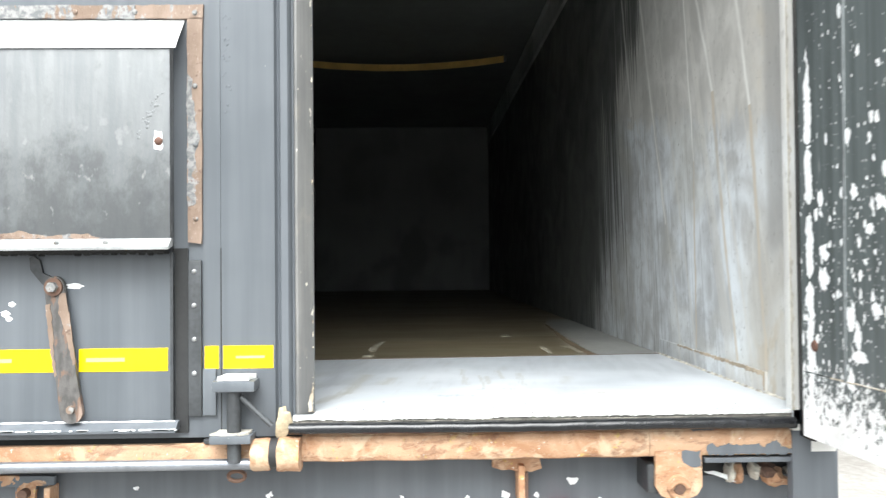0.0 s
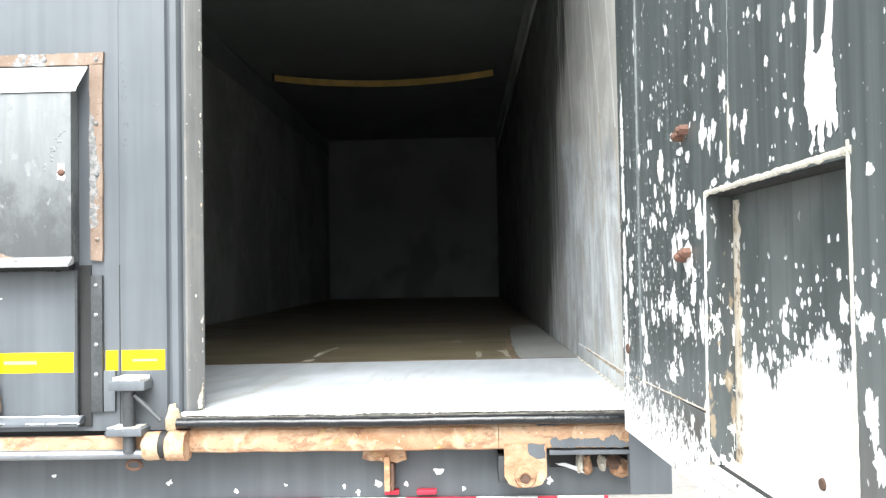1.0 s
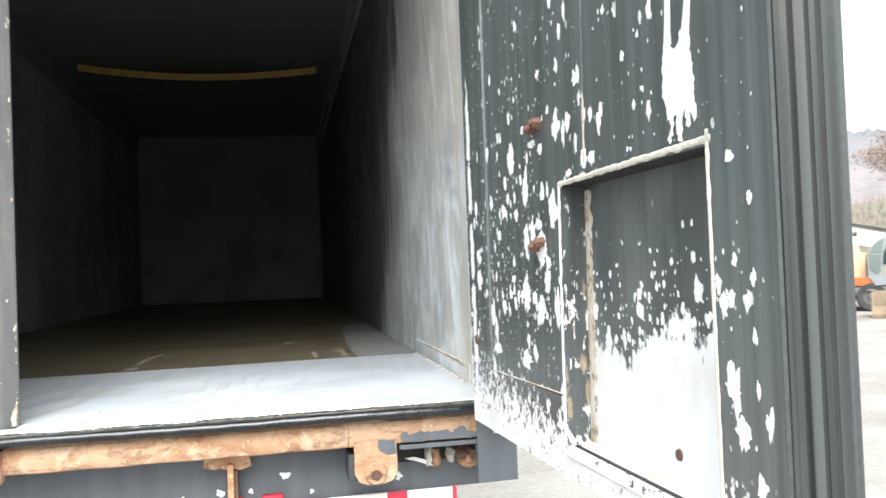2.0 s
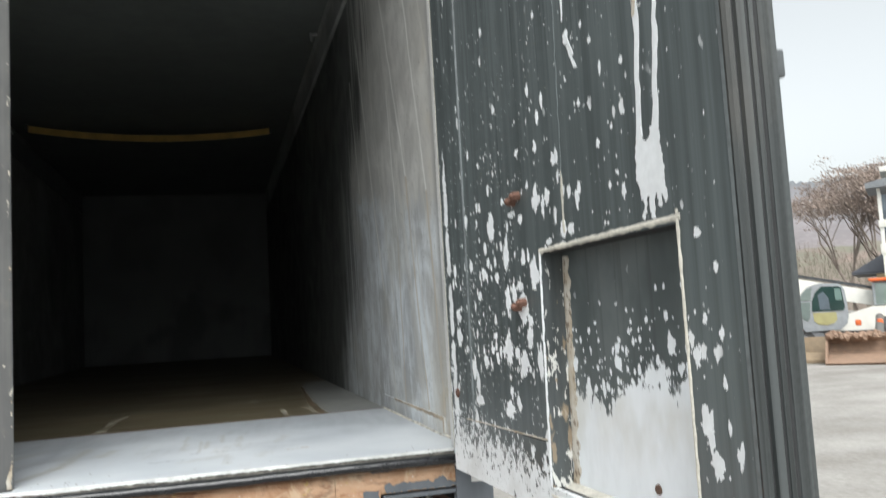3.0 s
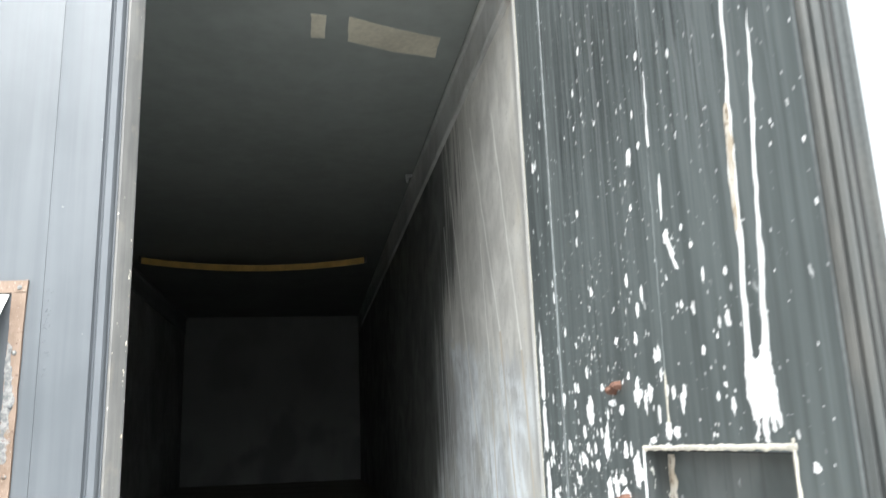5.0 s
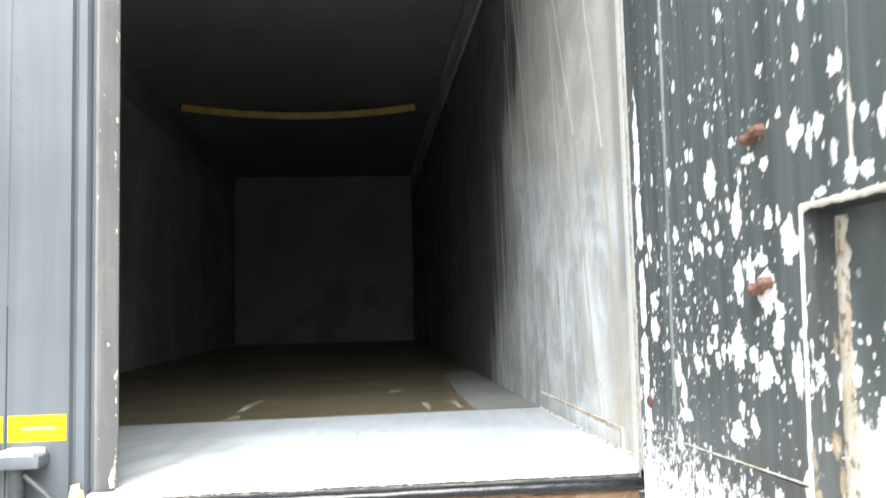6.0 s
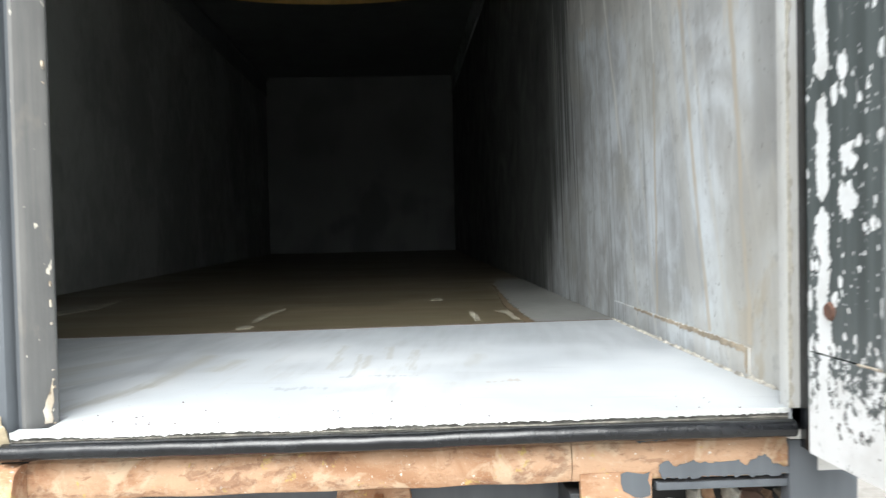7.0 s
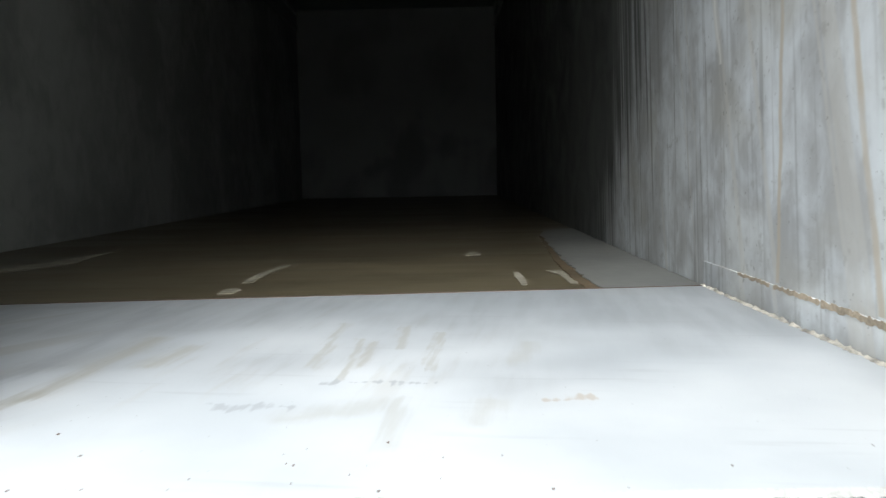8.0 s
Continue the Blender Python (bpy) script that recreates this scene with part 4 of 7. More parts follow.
part("paint_skin", ragged(nb(), [(-0.24, -0.037), (-0.18, -0.030), (-0.15, -0.020), (-0.19, -0.0125), (-0.25, -0.0125)], 0.001, lambda u, w, d: (u, w + RY, 1.1605 + d + (w + 0.0125) * 0.42), 0.0035, 6, 0.005), PAINT, rail, "grey paint left on the top face")
low_flange = box(nb(), -0.21, 0.085, RY - 0.036, RY + 0.029, 1.074, 1.0865, 0.002)
part("flange", low_flange, PAINT, rail, "grey painted flange")
for xa, xb, r in ((-1.285, -1.241, 0.038), (-1.224, -1.1725, 0.040)):
    ring = [k * math.pi / 12 for k in range(24)]
    bm = extrude(nb(), ring, lambda t, s, xa=xa, xb=xb, r=r: (xa + (xb - xa) * s + 0.004 * noise.noise(Vector((math.cos(t) * 2, math.sin(t) * 2, xa * 9))) * (2 * s - 1),
                                                             -0.004 + (r + 0.003 * noise.noise(Vector((math.cos(t) * 2.5, s * 3, xa * 20)))) * math.cos(t), 1.114 + (r + 0.003 * noise.noise(Vector((math.sin(t) * 2.5, s * 3, xa * 20)))) * math.sin(t)), 7)
    part("sleeve", bm, RUST, rail, "rusty pipe sleeve")
part("grommet", extrude(nb(), [(-0.006 + 0.036 * math.cos(t), 1.117 + 0.036 * math.sin(t)) for t in [k * math.pi / 9 for k in range(18)]], lambda p, s: (-1.242 + 0.019 * s, p[0], p[1])), BLACK_GAP, rail, "black gap ring")
rod = thing("lock_rod", "bare steel locking rod in front of a rusty flat bar", "rod", (-1.8, 0.0, 1.09))
part("rod_bar", tube(nb(), (-2.4, -0.012, 1.094), (-1.27, -0.012, 1.094), 0.013, 0.013, 16), STEEL, rod)
part("flat_bar", box(nb(), -2.4, -1.284, 0.004, 0.024, 1.078, 1.138, 0.004), RUST, rod, "rusty flat bar")

LY = 0.048
lug = thing("hinge_lug", "rusty steel lug with a round boss, flakes of grey paint", "lug", (-0.27, -0.04, 0.99))
o = [(-0.325, 1.108), (-0.213, 1.108), (-0.213, 1.022), (-0.226, 1.000), (-0.25, 0.992), (-0.288, 0.992), (-0.312, 1.000), (-0.325, 1.022)]
part("lug_plate", ragged(nb(), o, 0.014, lambda u, w, d: (u - 0.005, LY - 0.028 - d, w - 0.002), 0.0008, 4, 0.02), RUST, lug)
part("boss", tube(nb(), (-0.275, LY - 0.0425, 1.020), (-0.275, LY - 0.050, 1.020), 0.030, 0.027, 24), RUST, lug)
eye_ring = nb()
for k in range(12):
    t0, t1 = math.pi * (0.08 + 0.84 * k / 12), math.pi * (0.08 + 0.84 * (k + 1) / 12)
    tube(eye_ring, (-0.275 + 0.020 * math.cos(t0), LY - 0.051, 1.014 + 0.020 * math.sin(t0)), (-0.275 + 0.020 * math.cos(t1), LY - 0.051, 1.014 + 0.020 * math.sin(t1)), 0.006, 0.006, 8)
part("boss_ring", eye_ring, RUST_PAINT, lug, "raised half ring round the pin")
part("boss_pin", tube(nb(), (-0.275, LY - 0.0505, 1.018), (-0.275, LY - 0.0525, 1.018), 0.015, 0.013, 16), RUST_DARK, lug, "dark pin end")
part("paint_flake", ragged(nb(), [(-0.262, 1.107), (-0.217, 1.107), (-0.217, 1.073), (-0.24, 1.066), (-0.258, 1.078)], 0.0012, lambda u, w, d: (u - 0.005, LY - 0.0425 - d, w - 0.002), 0.003, 9, 0.01), PAINT, lug, "patch of grey paint")
part("lug_web", box(nb(), -0.345, -0.222, LY - 0.027, 0.1215, 1.0, 1.07, 0.003), DARK_METAL, lug, "dark web behind the lug")
catch = thing("catch_bracket", "rusty welded catch bracket on the cross beam", "bracket", (-0.64, 0.08, 0.98))
part("cross_tab", ragged(nb(), [(-0.712, 1.080), (-0.598, 1.078), (-0.592, 1.052), (-0.622, 1.046), (-0.690, 1.050), (-0.714, 1.058)], 0.030, lambda u, w, d: (u, 0.098 - d, w), 0.002, 12, 0.014), RUST, catch)
part("blade", box(nb(), -0.654, -0.638, 0.044, 0.1215, 0.972, 1.066, 0.004), RUST, catch)
# Darker rust colour gives the blade its shaded side.
part("blade_shadow_side", box(nb(), -0.6375, -0.629, 0.056, 0.1215, 0.972, 1.045, 0.002), RUST_DARK, catch, "rusty back of the blade, darkened as its shadow side")
stub = thing("broken_bracket", "torn rusty bracket stubs with flaking pale paint", "bracket", (-0.06, 0.0, 1.03))
rnd = random.Random(21)
for x, z, w, h, mt in ((-0.120, 1.034, 0.011, 0.030, SEALANT), (-0.100, 1.028, 0.016, 0.026, RUST), (-0.058, 1.034, 0.012, 0.020, SEALANT), (-0.030, 1.036, 0.026, 0.024, RUST_DARK), (-0.005, 1.018, 0.028, 0.022, RUST), (0.036, 1.032, 0.013, 0.012, SEALANT)):
    bm = ball(nb(), (x, 0.090, z), 1.0, 1.0)
    for v in bm.verts:
        d = v.co - Vector((x, 0.090, z))
        k = 1 + 0.55 * noise.noise(d * 1.3 + Vector((x * 90, 0, 0))) + 0.45 * noise.noise(d * 3.7 + Vector((x * 50, 3, 0)))
        v.co = Vector((x + d.x * w * k, 0.090 + d.y * 0.028 * k, z + d.z * h * k))
    part("stub", bm, mt, stub, smooth=20)
# Flat black plate stands in for the dark of an open slot.
part("slot", box(nb(), -0.20, 0.065, 0.116, 0.1215, 1.016, 1.062), BLACK_GAP, stub, "black plate for the dark slot behind the stubs")
part("shard", ragged(nb(), [(-0.188, 1.034), (-0.150, 1.022), (-0.108, 1.006), (-0.125, 1.026), (-0.165, 1.036)], 0.004, lambda u, w, d: (u, 0.085 - d, w), 0.001, 2, 0.01), WHITE_PAINT, stub, "white paint shard")
stay = thing("stay_bracket", "rusty bracket with a bent plate under the steel rod", "bracket", (-1.81, 0.0, 1.0))
part("stay_plate", ragged(nb(), [(-1.90, 1.072), (-1.745, 1.070), (-1.748, 1.048), (-1.79, 1.046), (-1.798, 0.985), (-1.835, 0.985), (-1.842, 1.044), (-1.90, 1.046)], 0.012, lambda u, w, d: (u - 0.04, 0.098 - d, w - 0.022), 0.001, 41, 0.02), RUST_PAINT, stay)
part("stay_pin", tube(nb(), (-1.855, 0.1215, 1.008), (-1.855, 0.066, 1.008), 0.014, 0.012, 14), RUST_DARK, stay, "dark rusty pin")
part("stay_web", box(nb(), -1.805, -1.790, 0.07, 0.1215, 0.978, 1.023, 0.003), RUST, stay)
board = thing("marker_board", "red and white striped rear marker board under the beam", "marker board", (-0.6, 0.02, 0.82))
for xa, xb, mt in ((-0.60, -0.405, RED), (-0.4045, -0.235, WHITE_BAND), (-0.2345, -0.18, RED), (-0.1795, -0.052, WHITE_BAND), (-0.0515, -0.04, RED), (-0.84, -0.6005, WHITE_BAND), (-1.08, -0.8405, RED), (-1.32, -1.0805, WHITE_BAND)):
    part("stripe", box(nb(), xa, xb, 0.108, 0.116, 0.79, 0.938, 0.001), mt, board)
for xa, xb in ((-0.570, -0.515), (-0.659, -0.619)):
    part("reflector", box(nb(), xa, xb, 0.096, 0.1215, 0.949, 0.962, 0.004), RED, board, "small red reflector")

# ---- closed rear door with its hatch ----
left = thing("door_1", "closed grey painted rear door with a hooded hatch", "door", (-2.36, 0.05, 1.15), 0, "structure")
part("door_panel", box(nb(), -2.36, -1.3622, 0.014, 0.075, 1.152, 3.452, 0.0006), PAINT, left)
part("door_stile", box(nb(), -1.3616, -1.234, 0.0142, 0.075, 1.152, 3.452, 0.0006), PAINT, left)
part("seam_strip", box(nb(), -1.3632, -1.3606, 0.0136, 0.0144, 1.155, 1.60), BLACK_GAP, left, "dark seam")
jamb = [(-1.2335, 0.014), (-1.229, 0.024), (-1.224, 0.027), (-1.220, 0.016), (-1.203, 0.015), (-1.198, 0.022), (-1.196, 0.036), (-1.191, 0.037), (-1.1905, 0.10), (-1.2335, 0.10)]
strip = [(-1.1902, 0.036), (-1.188, 0.030), (-1.182, 0.029), (-1.1505, 0.0575), (-1.148, 0.064), (-1.150, 0.0755), (-1.1902, 0.0755)]
part("edge_profile", extrude(nb(), jamb, lambda p, s: (p[0], p[1], 1.165 + 2.285 * s)), PAINT, left, "ribbed grey edge profile of the door")
part("edge_strip", extrude(nb(), strip, lambda p, s: (p[0], p[1], 1.197 + 2.253 * s)), JAMB, left, "worn warm grey strip with chipped edges")
chips = nb()
rnd = random.Random(31)
for i in range(22):
    z = 1.2 + rnd.random() ** 2.2 * 2.1
    s = 0.0003 + 0.0026 * rnd.random() ** 4
    box(chips, -1.1515, -1.1495 + s * 0.5, 0.0555 - s, 0.060, z, z + 0.001 + 0.012 * rnd.random() ** 3)
part("edge_chips", chips, FILLER, left, "pale paint chips on the edge", smooth=0, kind="stuff")
foot = nb()
ragged(foot, [(-1.160, 1.202), (-1.152, 1.202), (-1.151, 1.268), (-1.154, 1.255), (-1.163, 1.222), (-1.161, 1.21)], 0.002, lambda u, w, d: (u, 0.0465 + (u + 1.162) * 0.9 - d, w), 0.0015, 3, 0.008)
part("paint_scab", foot, FILLER, left, "pale scab of filler at the door foot")
LUMP = plain("yellowed_tan_filler", (0.40, 0.335, 0.23), 0.85, 0, 0.4, 60, 0.6)
lump = ball(nb(), (-1.214, 0.002, 1.186), 1.0, 1.0)
for v in lump.verts:
    e3 = v.co - Vector((-1.214, 0.002, 1.186))
    k = 1 + 0.7 * noise.noise(e3 * 2.3 + Vector((4, 1, 0)))
    v.co = Vector((-1.214 + e3.x * 0.019 * k, 0.002 + e3.y * 0.016 * k, 1.186 + e3.z * 0.038 * k))
part("filler_lump", lump, LUMP, left, "yellowed lump of filler")
blis = nb()
rnd = random.Random(57)
for i in range(34):
    x, z = -1.345 + rnd.gauss(0, 0.006) - 0.012 * (i % 9 == 0), 2.16 - 0.24 * rnd.random()
    ball(blis, (x, 0.0140, z), rnd.uniform(0.0010, 0.0034), 0.40)
part("paint_blisters", blis, PAINT, left, "trail of blistered paint beside the hatch", kind="stuff")


def make_hood():
    m, nt, b = begin("sooty_grey_hood_paint", 0.4)
    x, y, z = axes(nt)
    cloudy, blot, run, dab = grain(nt, 6, 6, 5, 3, 0.5), grain(nt, 22, 22, 17, 5, 0.7), grain(nt, 26, 26, 3, 4), grain(nt, 24, 24, 20, 3)
    soot = calc(nt, "ADD", calc(nt, "MULTIPLY", cloudy, 0.36), calc(nt, "ADD", calc(nt, "MULTIPLY", blot, 0.34), calc(nt, "MULTIPLY", run, 0.30)))
    soot = step(nt, calc(nt, "ADD", soot, step(nt, z, 0.05, 0.42, 0.06, -0.09)), 0.43, 0.60)
    c = blend(nt, step(nt, run, 0.35, 0.65), (0.140, 0.150, 0.158), (0.185, 0.195, 0.20))
    c = blend(nt, calc(nt, "MULTIPLY", soot, 0.68), c, (0.052, 0.056, 0.061))
    c = blend(nt, calc(nt, "MULTIPLY", step(nt, dab, 0.62, 0.70, 0, 0.6), step(nt, z, 0.1, 0.35, 1.0, 0.2)), c, (0.33, 0.335, 0.33))
    put(nt, b.inputs["Base Color"], c)
    put(nt, b.inputs["Roughness"], step(nt, blot, 0.3, 0.7, 0.32, 0.6))
    relief(nt, b, calc(nt, "ADD", cloudy, blot), 0.2, 0.005)
    return m


def make_frame_paint(name, tan):
    """Strip with pinkish tan primer under flaking grey paint; tan says how much primer shows."""
    m, nt, b = begin(name, 0.7)
    x, y, z = axes(nt)
    big, flake, fine = grain(nt, 14, 14, 6, 5, 0.6, 0.4), grain(nt, 45, 45, 60, 4, 0.6), grain(nt, 150, 150, 150, 3)
    c = blend(nt, step(nt, big, 0.35, 0.65), (0.175, 0.122, 0.090), (0.25, 0.185, 0.145))
    grey = blend(nt, step(nt, flake, 0.4, 0.6), (0.13, 0.135, 0.14), (0.26, 0.26, 0.255))
    c = blend(nt, step(nt, calc(nt, "ADD", big, calc(nt, "MULTIPLY", flake, 0.25)), tan, tan + 0.05), c, grey)
    c = blend(nt, step(nt, flake, 0.62, 0.68, 0, 0.8), c, (0.12, 0.075, 0.055))
    c = blend(nt, step(nt, fine, 0.62, 0.75, 0, 0.4), c, (0.52, 0.47, 0.42))
    put(nt, b.inputs["Base Color"], c)
    relief(nt, b, calc(nt, "ADD", flake, fine), 0.5, 0.002)
    return m


def make_worn_lever():
    m, nt, b = begin("worn_dark_lever", 0.6)
    big, fine = grain(nt, 28, 28, 12, 4, 0.6, 0.3), grain(nt, 170, 170, 170, 3)
    c = blend(nt, step(nt, grain(nt, 60, 60, 30), 0.35, 0.65), (0.060, 0.058, 0.056), (0.105, 0.10, 0.097))
    c = blend(nt, step(nt, big, 0.54, 0.60), c, (0.155, 0.098, 0.072))
    c = blend(nt, step(nt, big, 0.64, 0.67), c, (0.25, 0.185, 0.15))
    put(nt, b.inputs["Base Color"], c)
    relief(nt, b, calc(nt, "ADD", big, fine), 0.4, 0.002)
    return m


FRAME_TAN, FRAME_GREY = make_frame_paint("tan_primer_strip", 0.72), make_frame_paint("flaking_grey_strip", 0.555)
LEVER = make_worn_lever()

hatch = thing("hatch_hood", "grey hooded vent box with sooty stains, rusty mounting frame", "vent hood", (-1.8, -0.02, 1.60))
HOOD = make_hood()
DRIP = plain("dull_zinc_lip", (0.30, 0.31, 0.315), 0.45, 0.2, 0.35, 30, 0.3)
hp = [(0.013, 1.605), (-0.052, 1.612), (-0.056, 1.62), (-0.056, 2.055), (-0.052, 2.066), (0.013, 2.140)]
part("hood_shell", extrude(nb(), hp, lambda p, s: (-2.18 + 0.72 * s - 0.012 * (p[0] > 0), p[0], p[1])), HOOD, hatch)
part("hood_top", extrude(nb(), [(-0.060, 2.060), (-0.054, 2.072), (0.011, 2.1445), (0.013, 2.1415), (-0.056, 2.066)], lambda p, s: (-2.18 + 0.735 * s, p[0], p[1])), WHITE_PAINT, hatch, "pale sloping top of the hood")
part("drip_lip", extrude(nb(), [(-0.050, 1.622), (-0.058, 1.622), (-0.082, 1.602), (-0.081, 1.596), (-0.050, 1.604)], lambda p, s: (-2.18 + 0.724 * s, p[0], p[1])), DRIP, hatch, "folded metal drip lip")
part("frame_side", ragged(nb(), [(-1.438, 1.613), (-1.4045, 1.611), (-1.402, 2.1455), (-1.438, 2.1455)], 0.010, lambda u, w, d: (u, 0.0138 - d, w), 0.0012, 2, 0.03), FRAME_TAN, hatch, "rusty frame strip with traces of paint")
part("frame_top", ragged(nb(), [(-2.2, 2.147), (-1.5605, 2.147), (-1.5605, 2.178), (-2.2, 2.178)], 0.010, lambda u, w, d: (u, 0.0138 - d, w), 0.0016, 6, 0.02), FRAME_GREY, hatch, "rusty top strip with flaking paint")
part("frame_top", ragged(nb(), [(-1.56, 2.147), (-1.400, 2.147), (-1.400, 2.180), (-1.56, 2.178)], 0.010, lambda u, w, d: (u, 0.0136 - d, w), 0.0016, 16, 0.02), FRAME_TAN, hatch, "tan end of the top strip")
part("paint_remnant", ragged(nb(), [(-1.437, 1.70), (-1.420, 1.70), (-1.412, 1.76), (-1.418, 1.83), (-1.410, 1.86), (-1.421, 1.93), (-1.427, 2.00), (-1.437, 2.02)], 0.001, lambda u, w, d: (u, 0.0036 - d, w), 0.003, 26, 0.008), FRAME_GREY, hatch, "grey paint left on the frame strip")
for x, z in ((-1.419, 2.16), (-1.419, 1.985), (-1.418, 1.845), (-1.418, 1.67), (-1.70, 2.162), (-1.56, 2.162), (-1.9, 2.162)):
    part("rivet", ball(nb(), (x, 0.003, z), 0.0065, 0.6), FRAME_GREY, hatch)
part("catch_stud", ball(nb(), (-1.485, -0.058, 1.845), 0.010, 0.7), BOLT_RUST, hatch, "rusty stud")
part("bare_spot", ragged(nb(), [(-1.495, 1.825), (-1.477, 1.825), (-1.476, 1.868), (-1.494, 1.868)], 0.0012, lambda u, w, d: (u, -0.0558 - d, w), 0.002, 8, 0.008), WHITE_PAINT, hatch, "white bare spot")
scabs = nb()
rnd = random.Random(77)
for i in range(40):
    k = rnd.gauss(0, 1)
    x, z = -1.506 + 0.011 * k + rnd.gauss(0, 0.004), 1.905 + 0.020 * k + rnd.gauss(0, 0.006)
    ball(scabs, (x, -0.0562, z), rnd.uniform(0.0015, 0.0042), 0.3)
part("blisters", scabs, HOOD, hatch, "cluster of paint blisters")
gunk = ragged(nb(), [(-1.95, 1.623), (-1.60, 1.623), (-1.66, 1.634), (-1.74, 1.630), (-1.80, 1.640), (-1.9, 1.632)], 0.0012, lambda u, w, d: (u, -0.0558 - d, w), 0.003, 14, 0.012)
part("rust_crust", gunk, FRAME_TAN, hatch, "crust of rust along the lip")
foam = nb()
tops, lows = [], []
for k in range(160):
    x = -2.15 + 0.67 * k / 159
    tops.append((x, 1.6015))
    lows.append((x, 1.590 - 0.006 * abs(noise.noise(Vector((k * 0.45, 2, 0)))) - 0.004 * (k % 5 == 0)))
extrude(foam, tops + lows[::-1], lambda p, s: (p[0], -0.030 + 0.03 * s, p[1]))
part("foam_strip", foam, BLACK_GAP, hatch, "crumbling black foam under the lip", smooth=0)
for k, x in enumerate((-1.96, -1.71, -1.60)):
    part("lip_rivet", ball(nb(), (x, -0.072, 1.6125), 0.006, 0.6), FRAME_GREY, hatch)

flap = thing("hatch_flap", "grey lower hatch flap with a bent lip", "hatch", (-1.9, 0.0, 1.17))
part("flap_panel", box(nb(), -2.3, -1.476, 0.0, 0.0125, 1.19, 1.588, 0.003), PAINT, flap)
# Floor of the gap coloured black for the shade in it.
part("gap", box(nb(), -1.474, -1.438, 0.008, 0.0125, 1.165, 1.60), BLACK_GAP, flap, "black strip for the shaded gap beside the flap")
part("flap_edge", box(nb(), -1.4765, -1.469, -0.006, 0.012, 1.175, 1.590, 0.002), DARK_METAL, flap, "dark edge strip")
part("bottom_lip", extrude(nb(), [(0.012, 1.196), (-0.006, 1.194), (-0.028, 1.178), (-0.027, 1.172), (0.012, 1.176)], lambda p, s: (-2.3 + 0.842 * s, p[0], p[1])), PAINT, flap, "bent lip")
worn = nb()
rnd = random.Random(8)
for i in range(60):
    x = rnd.uniform(-2.25, -1.47)
    box(worn, x, x + rnd.uniform(0.004, 0.035), -0.0292, -0.024, 1.1778, 1.1800 + rnd.uniform(0, 0.0012))
tops, lows = [], []
for k in range(200):
    x = -2.29 + 0.825 * k / 199
    h = max(0.0003, 0.0018 + 0.0034 * noise.noise(Vector((x * 21, 1, 0))) + 0.0016 * noise.noise(Vector((x * 70, 6, 0))))
    tops.append((x, 1.1955 + h))
    lows.append((x, 1.1945 - 0.4 * h))
extrude(worn, tops + lows[::-1], lambda p, s: (p[0], -0.0078 + 0.0012 * s, p[1]))
part("worn_edge", worn, WHITE_PAINT, flap, "white worn lip edge", smooth=0, kind="stuff")
hinge = box(nb(), -1.437, -1.405, 0.002, 0.0135, 1.203, 1.572, 0.004)
part("hinge_leaf", hinge, DARK_METAL, flap, "dark riveted hinge leaf")
for z in (1.545, 1.465, 1.385, 1.305):
    part("rivet", ball(nb(), (-1.422, 0.0015, z), 0.006, 0.6), TRIM_ALU, flap)
part("hinge_plate", box(nb(), -1.404, -1.372, 0.004, 0.0135, 1.205, 1.315, 0.003), PAINT, flap, "grey plate beside the hinge")
lever = thing("hatch_lever", "worn dark flat lever with rust patches hanging from a pivot bolt", "lever", (-1.735, -0.02, 1.2))
a2, b2 = Vector((-1.738, -0.016, 1.514)), Vector((-1.699, -0.016, 1.221))
d = (b2 - a2).normalized()
nv = Vector((d.z, 0, -d.x))
o = []
for k in range(17):
    t = math.pi * k / 16
    o.append(a2 + nv * 0.023 * math.cos(t) - d * 0.023 * math.sin(t))
o += [a2 - nv * 0.022 + d * 0.08, b2 - nv * 0.024 - d * 0.06]
for k in range(17):
    t = math.pi * k / 16
    o.append(b2 - nv * 0.026 * math.cos(t) + d * 0.026 * math.sin(t))
o += [b2 + nv * 0.025 - d * 0.06, a2 + nv * 0.023 + d * 0.08]
part("lever_bar", extrude(nb(), [(v.x, v.z) for v in o], lambda p, s: (p[0], -0.022 + 0.012 * s, p[1])), LEVER, lever)
part("pivot_bolt", tube(nb(), (-1.738, 0.0, 1.512), (-1.738, -0.040, 1.512), 0.015, 0.012, 6), FRAME_GREY, lever, "worn hexagon bolt")
part("pivot_washer", tube(nb(), (-1.738, -0.0225, 1.512), (-1.738, -0.028, 1.512), 0.021, 0.021, 18), RUST_DARK, lever, "rusty washer")
part("foot_bolt", tube(nb(), (-1.699, 0.0, 1.228), (-1.699, -0.030, 1.228), 0.011, 0.009, 12), FRAME_GREY, lever, "worn bolt")
part("rust_edge", ragged(nb(), [(-1.726, 1.495), (-1.712, 1.500), (-1.702, 1.45), (-1.697, 1.40), (-1.687, 1.335), (-1.693, 1.33), (-1.706, 1.38), (-1.714, 1.42), (-1.728, 1.45)], 0.0012, lambda u, w, d: (u, -0.0222 - d, w), 0.0015, 23, 0.008), FRAME_TAN, lever, "rubbed tan edge of the lever")
part("rust_edge", ragged(nb(), [(-1.758, 1.47), (-1.746, 1.475), (-1.742, 1.43), (-1.738, 1.36), (-1.733, 1.31), (-1.738, 1.305), (-1.745, 1.36), (-1.752, 1.42)], 0.0012, lambda u, w, d: (u, -0.0222 - d, w), 0.002, 27, 0.008), FRAME_TAN, lever, "rubbed tan edge of the lever")
